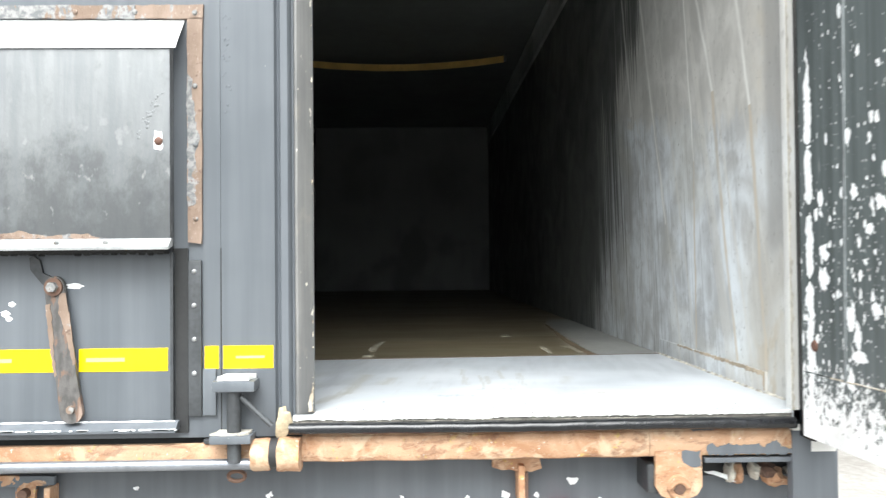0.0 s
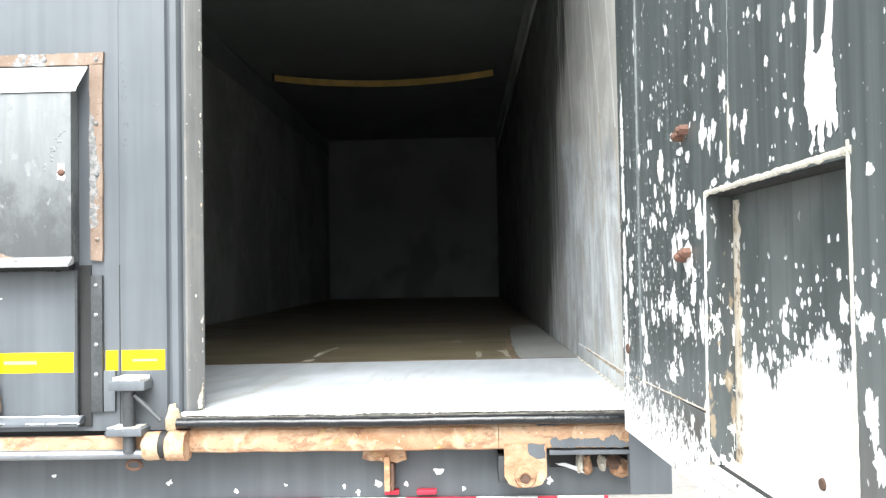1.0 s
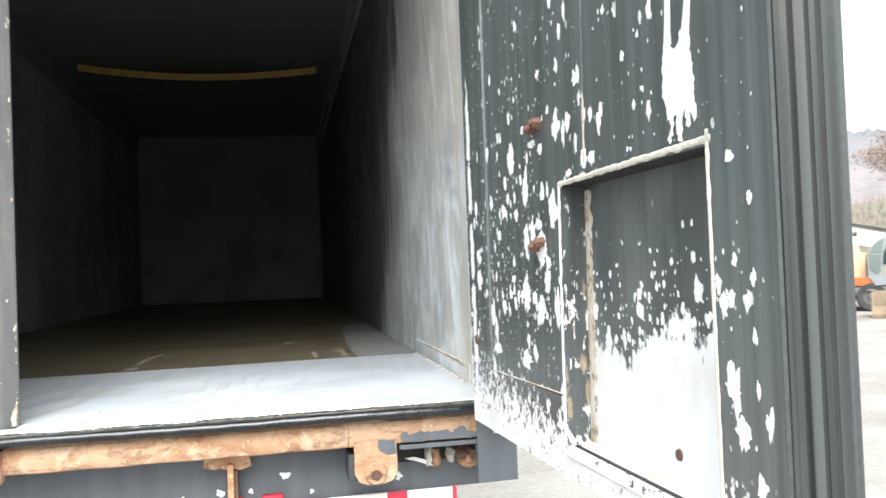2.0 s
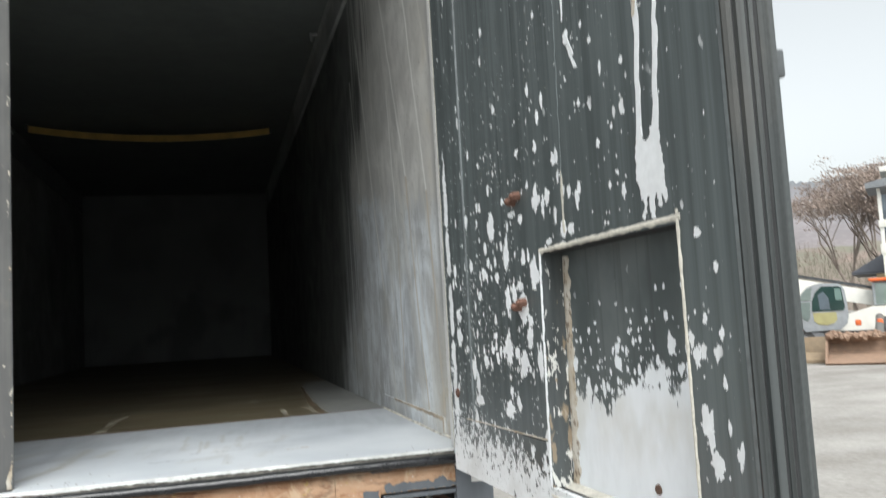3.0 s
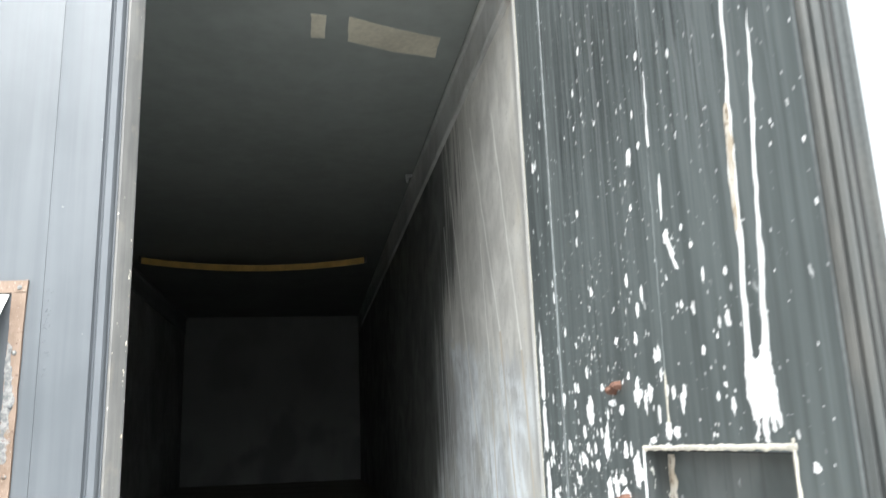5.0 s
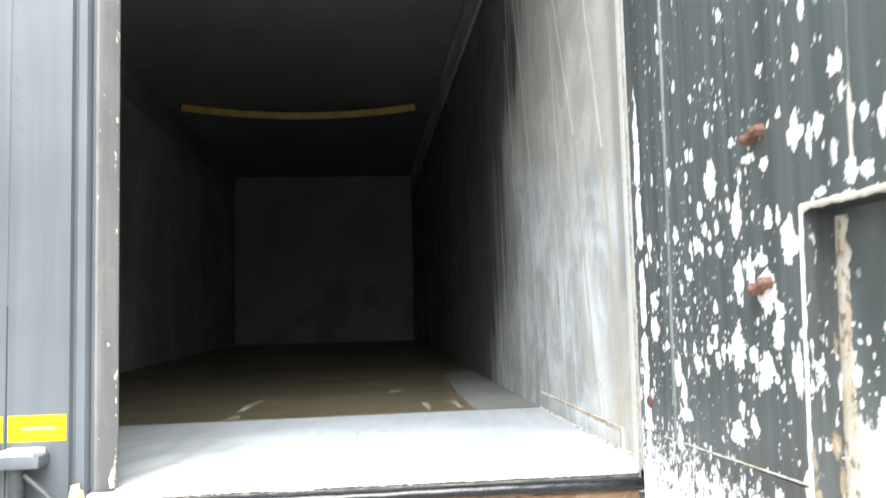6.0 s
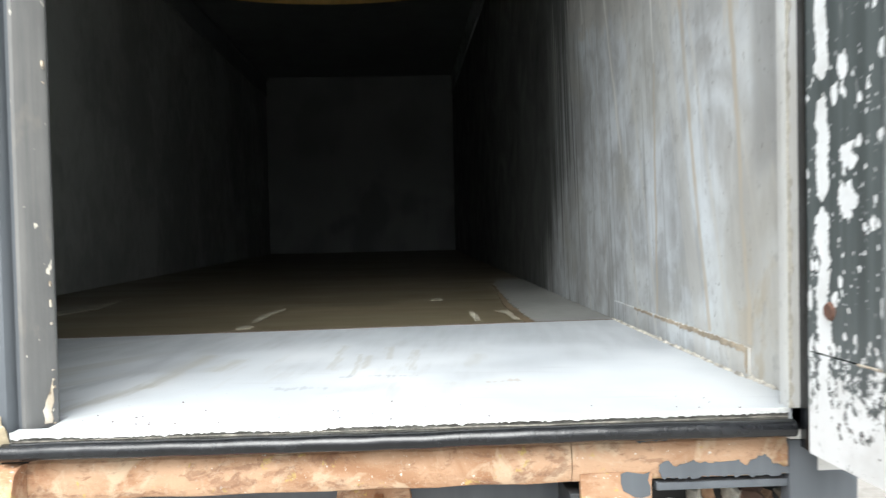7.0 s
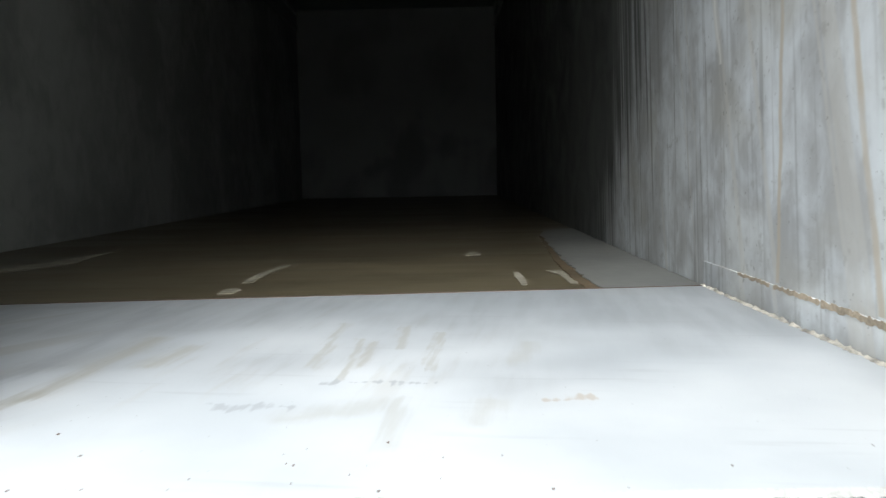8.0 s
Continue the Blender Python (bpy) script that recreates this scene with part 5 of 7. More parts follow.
part("link", extrude(nb(), [(-1.800, 1.580), (-1.792, 1.586), (-1.776, 1.574), (-1.770, 1.545), (-1.732, 1.528), (-1.744, 1.498), (-1.772, 1.520), (-1.798, 1.552)], lambda p, s: (p[0], -0.010 + 0.008 * s, p[1])), DARK_METAL, lever, "dark bent link arm")
for xa, xb in ((-2.3, -1.745), (-1.690, -1.483)):
    o = [(xa, 1.312), (xb, 1.312), (xb, 1.366), (xa, 1.366)]
    tp = thing("reflective_tape", "yellow reflective tape strip on the hatch flap", "tape", (xa, 0.0, 1.312), group="reflective tape strips")
    part("tape_film", ragged(nb(), o, 0.001, lambda u, w, d: (u, -0.0002 - d, w), 0.0003, 1, 0.05), TAPE, tp)
    part("tape_print", box(nb(), xb - 0.19, xb - 0.10, -0.0020, -0.0013, 1.335, 1.344), TAPE_PRINT, tp, "pale unreadable print")
for xa, xb in ((-1.4005, -1.3675), (-1.357, -1.239)):
    tp = thing("reflective_tape", "yellow reflective tape strip on the grey door", "tape", (xa, 0.01, 1.312), group="reflective tape strips")
    part("tape_film", box(nb(), xa, xb, 0.0128, 0.0138, 1.314, 1.368), TAPE, tp)
    if xb - xa > 0.1:
        part("tape_print", box(nb(), xa + 0.03, xb - 0.02, 0.0118, 0.0124, 1.338, 1.344), TAPE_PRINT, tp, "pale unreadable print")
for x, z, r in ((-1.86, 1.45, 0.013), (-1.845, 1.472, 0.010), (-1.70, 1.513, 0.012), (-1.852, 1.438, 0.010)):
    pts = [(x + r * (0.8 + 0.25 * math.sin(5 * t + x * 40)) * math.cos(t) * (2.0 if z > 1.5 else 1), z + r * 0.6 * math.sin(t)) for t in [k * math.pi / 7 for k in range(14)]]
    part("paint_chip", ragged(nb(), pts, 0.0008, lambda u, w, d: (u, -0.0002 - d, w), 0.001, 3, 0.004), WHITE_PAINT, flap, "white bare spot")

bolt = thing("slam_bolt", "grey spring bolt bracket on the closed door foot", "bolt", (-1.325, 0.0, 1.1))
part("top_plate", box(nb(), -1.370, -1.272, -0.045, 0.0135, 1.266, 1.292, 0.005), PAINT, bolt)
part("chipped_top", ragged(nb(), [(-1.355, -0.04), (-1.285, -0.042), (-1.28, 0.008), (-1.35, 0.01)], 0.010, lambda u, w, d: (u, w, 1.2925 + d), 0.004, 4, 0.012), WHITE_PAINT, bolt, "white flaking top")
part("pin", tube(nb(), (-1.325, -0.018, 1.265), (-1.325, -0.018, 1.10), 0.017, 0.016, 18), DARK_METAL, bolt, "dark steel pin")
part("lower_plate", box(nb(), -1.377, -1.281, -0.045, 0.0135, 1.146, 1.166, 0.005), PAINT, bolt)
part("lower_crust", ragged(nb(), [(-1.372, -0.040), (-1.30, -0.042), (-1.286, -0.02), (-1.29, 0.01), (-1.368, 0.01)], 0.004, lambda u, w, d: (u, w, 1.1662 + d), 0.006, 14, 0.012), CRUMBLE, bolt, "pale crust on the lower plate")
part("spring_wire", tube(nb(), (-1.308, -0.022, 1.252), (-1.236, -0.026, 1.185), 0.007, 0.007, 8), DARK_METAL, bolt, "grey wire stay")
ring = nb()
for k in range(14):
    t0, t1 = 2 * math.pi * k / 14, 2 * math.pi * (k + 1) / 14
    tube(ring, (-1.328 + 0.020 * math.cos(t0), 0.02, 1.058 + 0.012 * math.sin(t0)), (-1.328 + 0.020 * math.cos(t1), 0.02, 1.058 + 0.012 * math.sin(t1)), 0.005, 0.005, 6, False)
part("ring", ring, RUST_DARK, bolt, "small rusty ring")
part("corner_shoe", box(nb(), -1.40, -1.225, -0.004, 0.0135, 1.140, 1.150, 0.002), DARK_METAL, bolt, "dark foot strip")

# ---- open rear door: u from the hinge edge outwards, w from the inner face through its thickness ----
right = new("door_2")
right.matrix_world = pose(-0.0364, -0.134, 0, 0, 0, -87.05)
PLACES["door_2"] = pose(-0.0364, -0.134, 0, 0, 0, -87.05)
tagged(right, "open rear door, dark paint flaking to white primer", "door", "", "structure")
T, ZB, ZT = 0.085, 1.168, 3.45
RU0, RU1, RZ0, RZ1, RD = 0.603, 1.068, 1.222, 1.690, 0.05


def lean(z):
    """Hinge-side edge of the recess, which leans a little."""
    return RU0 - 0.035 * (RZ1 - z)


def seam(z):
    """Upright joint between the two inner sheets, leaning alike."""
    return 0.712 + 0.035 * (z - RZ1)


LB = lean(RZ0)
skin = nb()
for o in ([(0, 1.3125), (lean(1.3125), 1.3125), (RU0, RZ1), (seam(RZ1), RZ1), (seam(ZT), ZT), (0, ZT)],
          [(seam(RZ1) + 0.0015, RZ1), (RU1, RZ1), (RU1, ZB), (1.206, ZB), (1.206, ZT), (seam(ZT) + 0.0015, ZT)],
          [(0, ZB), (LB, ZB), (LB, RZ0), (lean(1.3100), 1.3100), (0, 1.3100)], [(LB + 0.0005, ZB), (RU1 - 0.0005, ZB), (RU1 - 0.0005, RZ0), (LB + 0.0005, RZ0)]):
    extrude(skin, o, lambda p, s: (p[0], 0.012 * s, p[1]))
part("inner_skin", skin, FLAKE, right, local=True)
core = nb()
box(core, 0.002, 1.160, RD + 0.004, T - 0.0005, ZB + 0.002, ZT - 0.002)
for u0, u1, z0, z1 in ((0.002, LB - 0.002, ZB + 0.002, ZT - 0.002), (LB - 0.002, RU0, RZ1 + 0.002, ZT - 0.004), (RU1 + 0.002, 1.160, ZB + 0.002, ZT - 0.002), (RU0, RU1, RZ1 + 0.002, ZT - 0.004), (LB, RU1, ZB + 0.004, RZ0 - 0.002)):
    box(core, u0, u1, 0.0125, RD + 0.003, z0, z1)
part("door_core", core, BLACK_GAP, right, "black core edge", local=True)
part("outer_skin", box(nb(), 0.0, 1.171, T, T + 0.012, ZB, ZT, 0.002), PAINT, right, "grey painted outer skin", local=True)
part("recess_panel", box(nb(), LB, RU1, RD - 0.002, RD + 0.0035, RZ0, RZ1), RECESS, right, "recessed panel, half bare white, half dark paint", local=True)
CHEEK = make_cheek()
part("recess_cheek", extrude(nb(), [(LB - 0.0015, RZ0), (LB + 0.002, RZ0), (RU0 + 0.002, RZ1), (RU0 - 0.0015, RZ1)], lambda p, s: (p[0], 0.0015 + (RD - 0.004) * s, p[1])), CHEEK, right, local=True)
part("recess_cheek", box(nb(), RU1 - 0.002, RU1 + 0.0015, 0.0015, RD - 0.0025, RZ0, RZ1), CHEEK, right, local=True)
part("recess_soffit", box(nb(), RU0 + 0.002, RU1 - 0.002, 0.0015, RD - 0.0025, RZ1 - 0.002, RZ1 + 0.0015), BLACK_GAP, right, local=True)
part("recess_ledge", extrude(nb(), [(0.0, RZ0 - 0.018), (-0.004, RZ0 - 0.014), (RD - 0.003, RZ0 + 0.006), (RD - 0.003, RZ0 - 0.018)], lambda p, s: (LB + (RU1 - LB) * s, p[0], p[1])), SEALANT, right, "pale ledge at the foot of the recess", local=True)
rnd = random.Random(17)


def bead_line(p, q, r, n, seed, mt, label):
    """A crumbling line of filler: a lumpy flattened strip that comes and goes."""
    bm = nb()
    p, q = Vector(p), Vector(q)
    way = (q - p).normalized()
    across = Vector((way.z, 0, -way.x))
    rings = []
    k = n * 3
    for i in range(k + 1):
        c = p + (q - p) * i / k
        a = 0.78 + 0.55 * noise.noise(Vector((i * 0.10, seed, 0))) + 0.16 * noise.noise(Vector((i * 0.33, seed, 4)))
        b2 = 0.78 + 0.55 * noise.noise(Vector((i * 0.11, seed, 9))) + 0.16 * noise.noise(Vector((i * 0.37, seed, 7)))
        h = 0.0008 + 0.05 * r * abs(noise.noise(Vector((i * 0.22, seed, 2))))
        rings.append([bm.verts.new(c - across * r * max(0.08, a) + Vector((0, 0.001, 0))), bm.verts.new(c - across * r * 0.4 * max(0.08, a) + Vector((0, -h, 0))),
                      bm.verts.new(c + across * r * 0.4 * max(0.08, b2) + Vector((0, -h * 0.8, 0))), bm.verts.new(c + across * r * max(0.08, b2) + Vector((0, 0.001, 0)))])
    for u, v in zip(rings, rings[1:]):
        for i in range(4):
            bm.faces.new((u[i], u[(i + 1) % 4], v[(i + 1) % 4], v[i]))
    bm.faces.new(rings[0][::-1])
    bm.faces.new(rings[-1])
    return part("filler_bead", bm, mt, right, label, local=True, smooth=20)


bead_line((LB + 0.016, RD - 0.003, RZ0), (RU0 + 0.012, RD - 0.003, RZ1 - 0.01), 0.019, 60, 1, FILLER, "crumbling yellowed filler down the recess corner")
bead_line((RU1 + 0.002, -0.001, RZ0), (RU1 + 0.002, -0.001, RZ1 + 0.02), 0.0048, 70, 2, SEALANT, "crumbling pale filler along the recess edge")
bead_line((RU0 - 0.005, -0.001, RZ1 + 0.003), (RU1 + 0.01, -0.001, RZ1 + 0.008), 0.0062, 70, 3, SEALANT, "crumbling pale filler over the recess")
bead_line((LB - 0.004, -0.0005, RZ0), (RU0 - 0.004, -0.0005, RZ1), 0.0062, 60, 4, WHITE_PAINT, "flaking white edge of the recess")
bead_line((0.11, -0.0005, 1.3105), (lean(1.3) - 0.01, -0.0005, 1.3145), 0.0026, 90, 6, FILLER, "thin chalky line along the sheet joint")
# Pale strip stands in for the highlight along the rounded skin edge.
part("edge_trim", box(nb(), 1.1965, 1.2055, -0.0022, 0.0005, ZB, ZT, 0.001), RUBBER_PALE, right, "pale lip for the lit edge beside the seal", local=True)
part("raised_bead", tube(nb(), (0.165, 0.0005, 1.31), (0.205, 0.0005, ZT), 0.0045, 0.0045, 8), BEAD_GREY, right, "thin raised bead down the door", local=True)
edgep = [(1.162, 0.0125), (1.2075, 0.0125), (1.2068, -0.002), (1.2085, -0.0055), (1.2135, -0.0065), (1.2185, -0.003), (1.2190, 0.004), (1.2150, 0.0075), (1.2085, 0.009), (1.2085, 0.0125), (1.2150, 0.0145), (1.2155, 0.0255), (1.2110, 0.0290),
         (1.2030, 0.0300), (1.2030, 0.0345), (1.2085, 0.0365), (1.2080, 0.0430), (1.2035, 0.0470), (1.1950, 0.0480), (1.1945, 0.0535), (1.2000, 0.0560), (1.1985, 0.0640), (1.1910, 0.0800), (1.1850, 0.0905), (1.1770, 0.0945), (1.1725, 0.0945), (1.1725, 0.086), (1.162, 0.086)]
edgep = [(u + (0.016 * w / 0.0945 if u > 1.17 and w > 0 else 0), w) for u, w in edgep]
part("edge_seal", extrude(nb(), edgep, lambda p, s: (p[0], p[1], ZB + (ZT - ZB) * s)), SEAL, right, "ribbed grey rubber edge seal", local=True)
# Black strips put the shade of the seal grooves into colour.
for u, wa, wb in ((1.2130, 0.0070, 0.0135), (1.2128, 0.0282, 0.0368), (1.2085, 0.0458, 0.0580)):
    groove_strip = extrude(nb(), [(u - 0.008, wa), (u - 0.0012, wa), (u, wa + 0.0012), (u, wb - 0.0012), (u - 0.0012, wb), (u - 0.008, wb)], lambda p, s: (p[0], p[1], ZB + 0.001 + (ZT - ZB - 0.002) * s))
    part("groove_shade", groove_strip, BLACK_GAP, right, "black strip for the shade between the ribs", local=True)
part("hinge_edge", box(nb(), -0.006, -0.0005, 0.002, T + 0.01, ZB, ZT, 0.001), FLAKE, right, local=True)
for z, s in ((1.816, 1), (1.589, 2)):
    bm = nb()
    rr = random.Random(s)
    for k, (du, dz, r) in enumerate(((-0.012, -0.004, 0.012), (0.014, 0.004, 0.011), (0.0, 0.0, 0.008))):
        tube(bm, (0.501 + du, 0.002, z + dz), (0.501 + du, -0.016 + 0.006 * (k == 2), z + dz), r, r * 0.85, 6)
        ball(bm, (0.501 + du, -0.017 + 0.006 * (k == 2), z + dz), r * 0.6, 0.8)
    part("rusty_bolt", bm, BOLT_RUST, right, "pair of rusty bolt ends", local=True)
part("drain_hole", tube(nb(), (0.892, RD - 0.0022, 1.268), (0.892, RD - 0.005, 1.268), 0.009, 0.008, 14), RUST_DARK, right, "small rusty hole", local=True)
part("screw_hole", tube(nb(), (0.051, -0.0002, 1.372), (0.051, -0.004, 1.372), 0.013, 0.010, 14), BOLT_RUST, right, "rusty screw head", local=True)


def paint_run(way, w, seed, mt=WHITE_PAINT, lift=0.0002, name="long white run of bare primer"):
    """A wavering strip of bare primer along the points (u, z, width factor)."""
    rr = random.Random(seed)
    le, ri = [], []
    for (u0, z0, k0), (u1, z1, k1) in zip(way, way[1:]):
        n = max(2, int(abs(z1 - z0) / 0.018))
        for k in range(n):
            s = k / n
            c, z = u0 + (u1 - u0) * s + 0.0015 * math.sin(60 * s + seed), z0 + (z1 - z0) * s
            hw = 0.5 * w * (k0 + (k1 - k0) * s) * (0.75 + 0.5 * abs(noise.noise(Vector((z * 21, seed, 0)))))
            le.append((c - hw * rr.uniform(0.85, 1.15), z))
            ri.append((c + hw * rr.uniform(0.85, 1.15), z))
    bm = ragged(nb(), le + ri[::-1], 0.0008, lambda a, b, d: (a, -lift - d, b), 0.0008, seed, 0.02)
    part("paint_run", bm, mt, right, name, local=True)


paint_run([(1.10, 2.95, 0.5), (1.051, 2.59, 0.7), (1.034, 2.435, 0.9), (1.023, 2.28, 0.5), (1.010, 2.19, 1.6), (1.005, 2.09, 1.5), (1.004, 2.0, 1.2), (0.995, 1.91, 1.2), (0.990, 1.815, 1.4)], 0.014, 1)
paint_run([(1.096, 2.36, 0.1), (1.087, 2.27, 0.8), (1.074, 2.18, 1.1), (1.068, 2.15, 0.7), (1.062, 2.08, 0.8), (1.050, 1.97, 1.3), (1.045, 1.936, 1.2), (1.040, 1.88, 1.5), (1.032, 1.82, 2.4)], 0.011, 2)
paint_run([(1.012, 2.24, 0.9), (1.011, 2.17, 1.2), (1.004, 2.09, 1.1), (1.001, 2.01, 0.4)], 0.015, 3, FILLER, 0.0016, "yellowed run of old filler")
paint_run([(0.749, 2.42, 0.2), (0.744, 2.31, 0.8), (0.742, 2.28, 1.2), (0.741, 2.25, 0.2)], 0.007, 5)
paint_run([(seam(2.9 - 0.11 * k) + 0.0007, 2.9 - 0.11 * k, 0.6 + 0.4 * (k % 3)) for k in range(11)], 0.0032, 21, RUBBER_PALE, name="thin chalky line along the sheet joint")
paint_run([(seam(1.835), 1.835, 0.3), (seam(1.80), 1.80, 1.2), (seam(1.76), 1.76, 0.9), (seam(1.735), 1.735, 1.3), (seam(1.70), 1.70, 1.0)], 0.0075, 22, SEALANT, 0.0006, "yellowed run of filler down the sheet joint")
paint_run([(0.771, 2.20, 0.3), (0.768, 2.17, 1.5), (0.765, 2.13, 0.6), (0.762, 2.09, 0.1)], 0.009, 6)
blob = [(0.981, 1.835), (0.976, 1.80), (0.975, 1.77), (0.983, 1.752), (0.982, 1.735), (0.990, 1.738), (0.992, 1.728), (0.984, 1.712), (0.987, 1.704), (0.996, 1.716), (1.001, 1.740), (1.006, 1.742), (1.008, 1.705), (1.018, 1.703), (1.021, 1.730), (1.027, 1.745), (1.030, 1.718),
        (1.037, 1.716), (1.041, 1.738), (1.049, 1.722), (1.054, 1.728), (1.050, 1.76), (1.050, 1.79), (1.045, 1.815), (1.044, 1.84), (1.024, 1.846), (1.018, 1.832), (1.008, 1.824), (1.000, 1.832), (0.996, 1.85)]
part("bare_patch", ragged(nb(), blob, 0.0008, lambda a, b, d: (a, -0.0012 - d, b), 0.0022, 11, 0.005), WHITE_PAINT, right, "splashed white patch of bare primer", local=True)
# larger single flakes with a place of their own
def paint_flake(uu, zz, w, h, seed):
    """A torn flake of bare primer, smooth above and notched below."""
    pts = []
    for k in range(40):
        t = k * math.pi / 20
        q = 0.80 + 0.42 * noise.noise(Vector((1.3 * math.cos(t), 1.3 * math.sin(t), seed * 3.7))) + 0.30 * noise.noise(Vector((4 * math.cos(t), 4 * math.sin(t), seed * 1.9)))
        q += 0.16 * noise.noise(Vector((11 * math.cos(t), 11 * math.sin(t), seed))) - (0.12 * (k % 3 == 0) if math.sin(t) < -0.45 else 0.0)
        pts.append((uu + 0.5 * w * q * math.cos(t), zz + 0.5 * h * q * math.sin(t)))
    part("paint_flake", extrude(nb(), pts, lambda p, s: (p[0], -0.0002 - 0.0004 * s, p[1])), WHITE_PAINT, right, local=True, smooth=0)


FLAKES_LOW = ((0.350, 1.768, 0.054, 0.074), (0.428, 1.702, 0.036, 0.094), (0.290, 1.668, 0.036, 0.042), (0.368, 1.655, 0.029, 0.034), (0.320, 1.693, 0.022, 0.024), (0.519, 1.687, 0.030, 0.038), (0.185, 1.805, 0.022, 0.038),
              (0.205, 1.692, 0.026, 0.040), (0.083, 1.689, 0.024, 0.056), (0.254, 1.615, 0.030, 0.028), (0.426, 1.603, 0.032, 0.076), (0.503, 1.574, 0.066, 0.074), (0.412, 1.494, 0.056, 0.080), (0.459, 1.483, 0.030, 0.036), (0.494, 1.464, 0.046, 0.060),
              (0.318, 1.488, 0.027, 0.030), (0.345, 1.470, 0.022, 0.036), (0.273, 1.463, 0.040, 0.034), (0.089, 1.516, 0.044, 0.056), (0.209, 1.406, 0.030, 0.058), (0.214, 1.366, 0.056, 0.036), (0.401, 1.358, 0.060, 0.048), (0.415, 1.398, 0.022, 0.034))
FLAKES_MID = ((0.339, 1.522, 0.032, 0.018), (0.092, 1.573, 0.042, 0.040), (0.598, 1.796, 0.036, 0.074), (0.651, 1.798, 0.028, 0.042), (0.630, 1.780, 0.018, 0.050), (0.569, 1.648, 0.042, 0.080), (0.688, 1.865, 0.028, 0.034), (0.610, 1.906, 0.018, 0.030), (0.742, 1.723, 0.030, 0.032), (0.774, 1.772, 0.018, 0.042),
              (0.648, 1.708, 0.032, 0.015), (0.712, 1.724, 0.030, 0.034), (0.560, 1.835, 0.015, 0.020), (0.424, 1.822, 0.020, 0.020), (0.470, 1.786, 0.038, 0.018), (0.516, 1.912, 0.018, 0.020), (0.225, 1.969, 0.016, 0.028), (0.497, 1.627, 0.030, 0.030), (0.463, 1.612, 0.026, 0.060), (0.535, 1.555, 0.030, 0.034),
              (0.932, 1.761, 0.015, 0.032),
              (0.545, 1.688, 0.014, 0.030), (0.514, 1.770, 0.030, 0.022), (0.530, 1.520, 0.034, 0.060), (0.575, 1.470, 0.030, 0.080), (0.891, 1.777, 0.012, 0.018), (1.114, 1.669, 0.020, 0.020), (1.149, 1.618, 0.012, 0.018), (1.150, 1.527, 0.013, 0.022),
              (1.116, 1.547, 0.011, 0.018), (1.091, 1.494, 0.022, 0.042), (1.148, 1.460, 0.011, 0.022), (1.105, 1.400, 0.030, 0.080), (1.118, 1.345, 0.036, 0.044), (1.150, 1.400, 0.008, 0.030), (1.168, 1.364, 0.014, 0.045), (1.150, 1.290, 0.022, 0.040))
FLAKES_HIGH = ((0.652, 2.277, 0.026, 0.056), (0.699, 2.284, 0.014, 0.019), (0.738, 2.297, 0.008, 0.032), (0.357, 2.237, 0.018, 0.024), (0.388, 2.535, 0.013, 0.026), (0.725, 2.468, 0.016, 0.024), (0.772, 2.075, 0.024, 0.032), (0.830, 2.080, 0.012, 0.014),
               (0.856, 2.041, 0.013, 0.014), (0.591, 2.027, 0.017, 0.034), (0.653, 1.992, 0.016, 0.040), (0.629, 1.963, 0.019, 0.036), (0.885, 1.982, 0.010, 0.032), (0.953, 1.974, 0.013, 0.019), (0.861, 1.857, 0.016, 0.022), (0.701, 1.868, 0.020, 0.030),
               (0.803, 1.943, 0.012, 0.016), (1.190, 2.021, 0.009, 0.013), (1.182, 2.114, 0.008, 0.012), (0.627, 2.229, 0.013, 0.014), (0.640, 2.170, 0.014, 0.018))
for i, (uu, zz, w, h) in enumerate(FLAKES_LOW + FLAKES_MID + FLAKES_HIGH):
    paint_flake(uu, zz, w, h, i)
for i, (uu, zz) in enumerate(((0.765, 2.035), (0.772, 2.01))):
    bm = ragged(nb(), [(uu, zz + 0.05), (uu + 0.008, zz + 0.05), (uu + 0.034, zz), (uu + 0.024, zz)], 0.0008, lambda a, b, d: (a, -0.0002 - d, b), 0.0015, i, 0.01)
    part("scratch", bm, WHITE_PAINT, right, "slanting white scratch", local=True)
latch = box(nb(), 1.12, 1.168, T + 0.0125, T + 0.048, 1.884, 1.925, 0.004)
part("outer_latch", latch, RUBBER_GREY, right, "grey latch block on the outer skin", local=True)
part("latch_tail", box(nb(), 1.115, 1.160, T + 0.0125, T + 0.036, 1.862, 1.8835, 0.003), DARK_METAL, right, "dark latch tail", local=True)
for z in (1.45, 2.3, 3.15):
    part("hinge_strap", box(nb(), -0.05, 0.32, T + 0.0125, T + 0.026, z - 0.03, z + 0.03, 0.004), PAINT, right, "grey hinge strap", local=True)

# ---- the yard ----
ZG = -0.1
g = nb()
rnd = random.Random(4)
N = 70
span = [-900 * (1 - k / 20) ** 2.2 - 12 for k in range(20)] + [-12 + 72 * k / 40 for k in range(41)] + [60 + 840 * (k / 20) ** 2.2 for k in range(1, 21)]
grid = [[g.verts.new((x, y, ZG + (0.03 * noise.noise(Vector((x * 0.5, y * 0.5, 0))) if abs(x) < 70 and abs(y) < 70 else 0))) for y in span] for x in span]
for i in range(len(span) - 1):
    for j in range(len(span) - 1):
        g.faces.new((grid[i][j], grid[i + 1][j], grid[i + 1][j + 1], grid[i][j + 1]))
setting("ground", g, GRAVEL, "pale compacted gravel yard with dusty tracks", "ground")
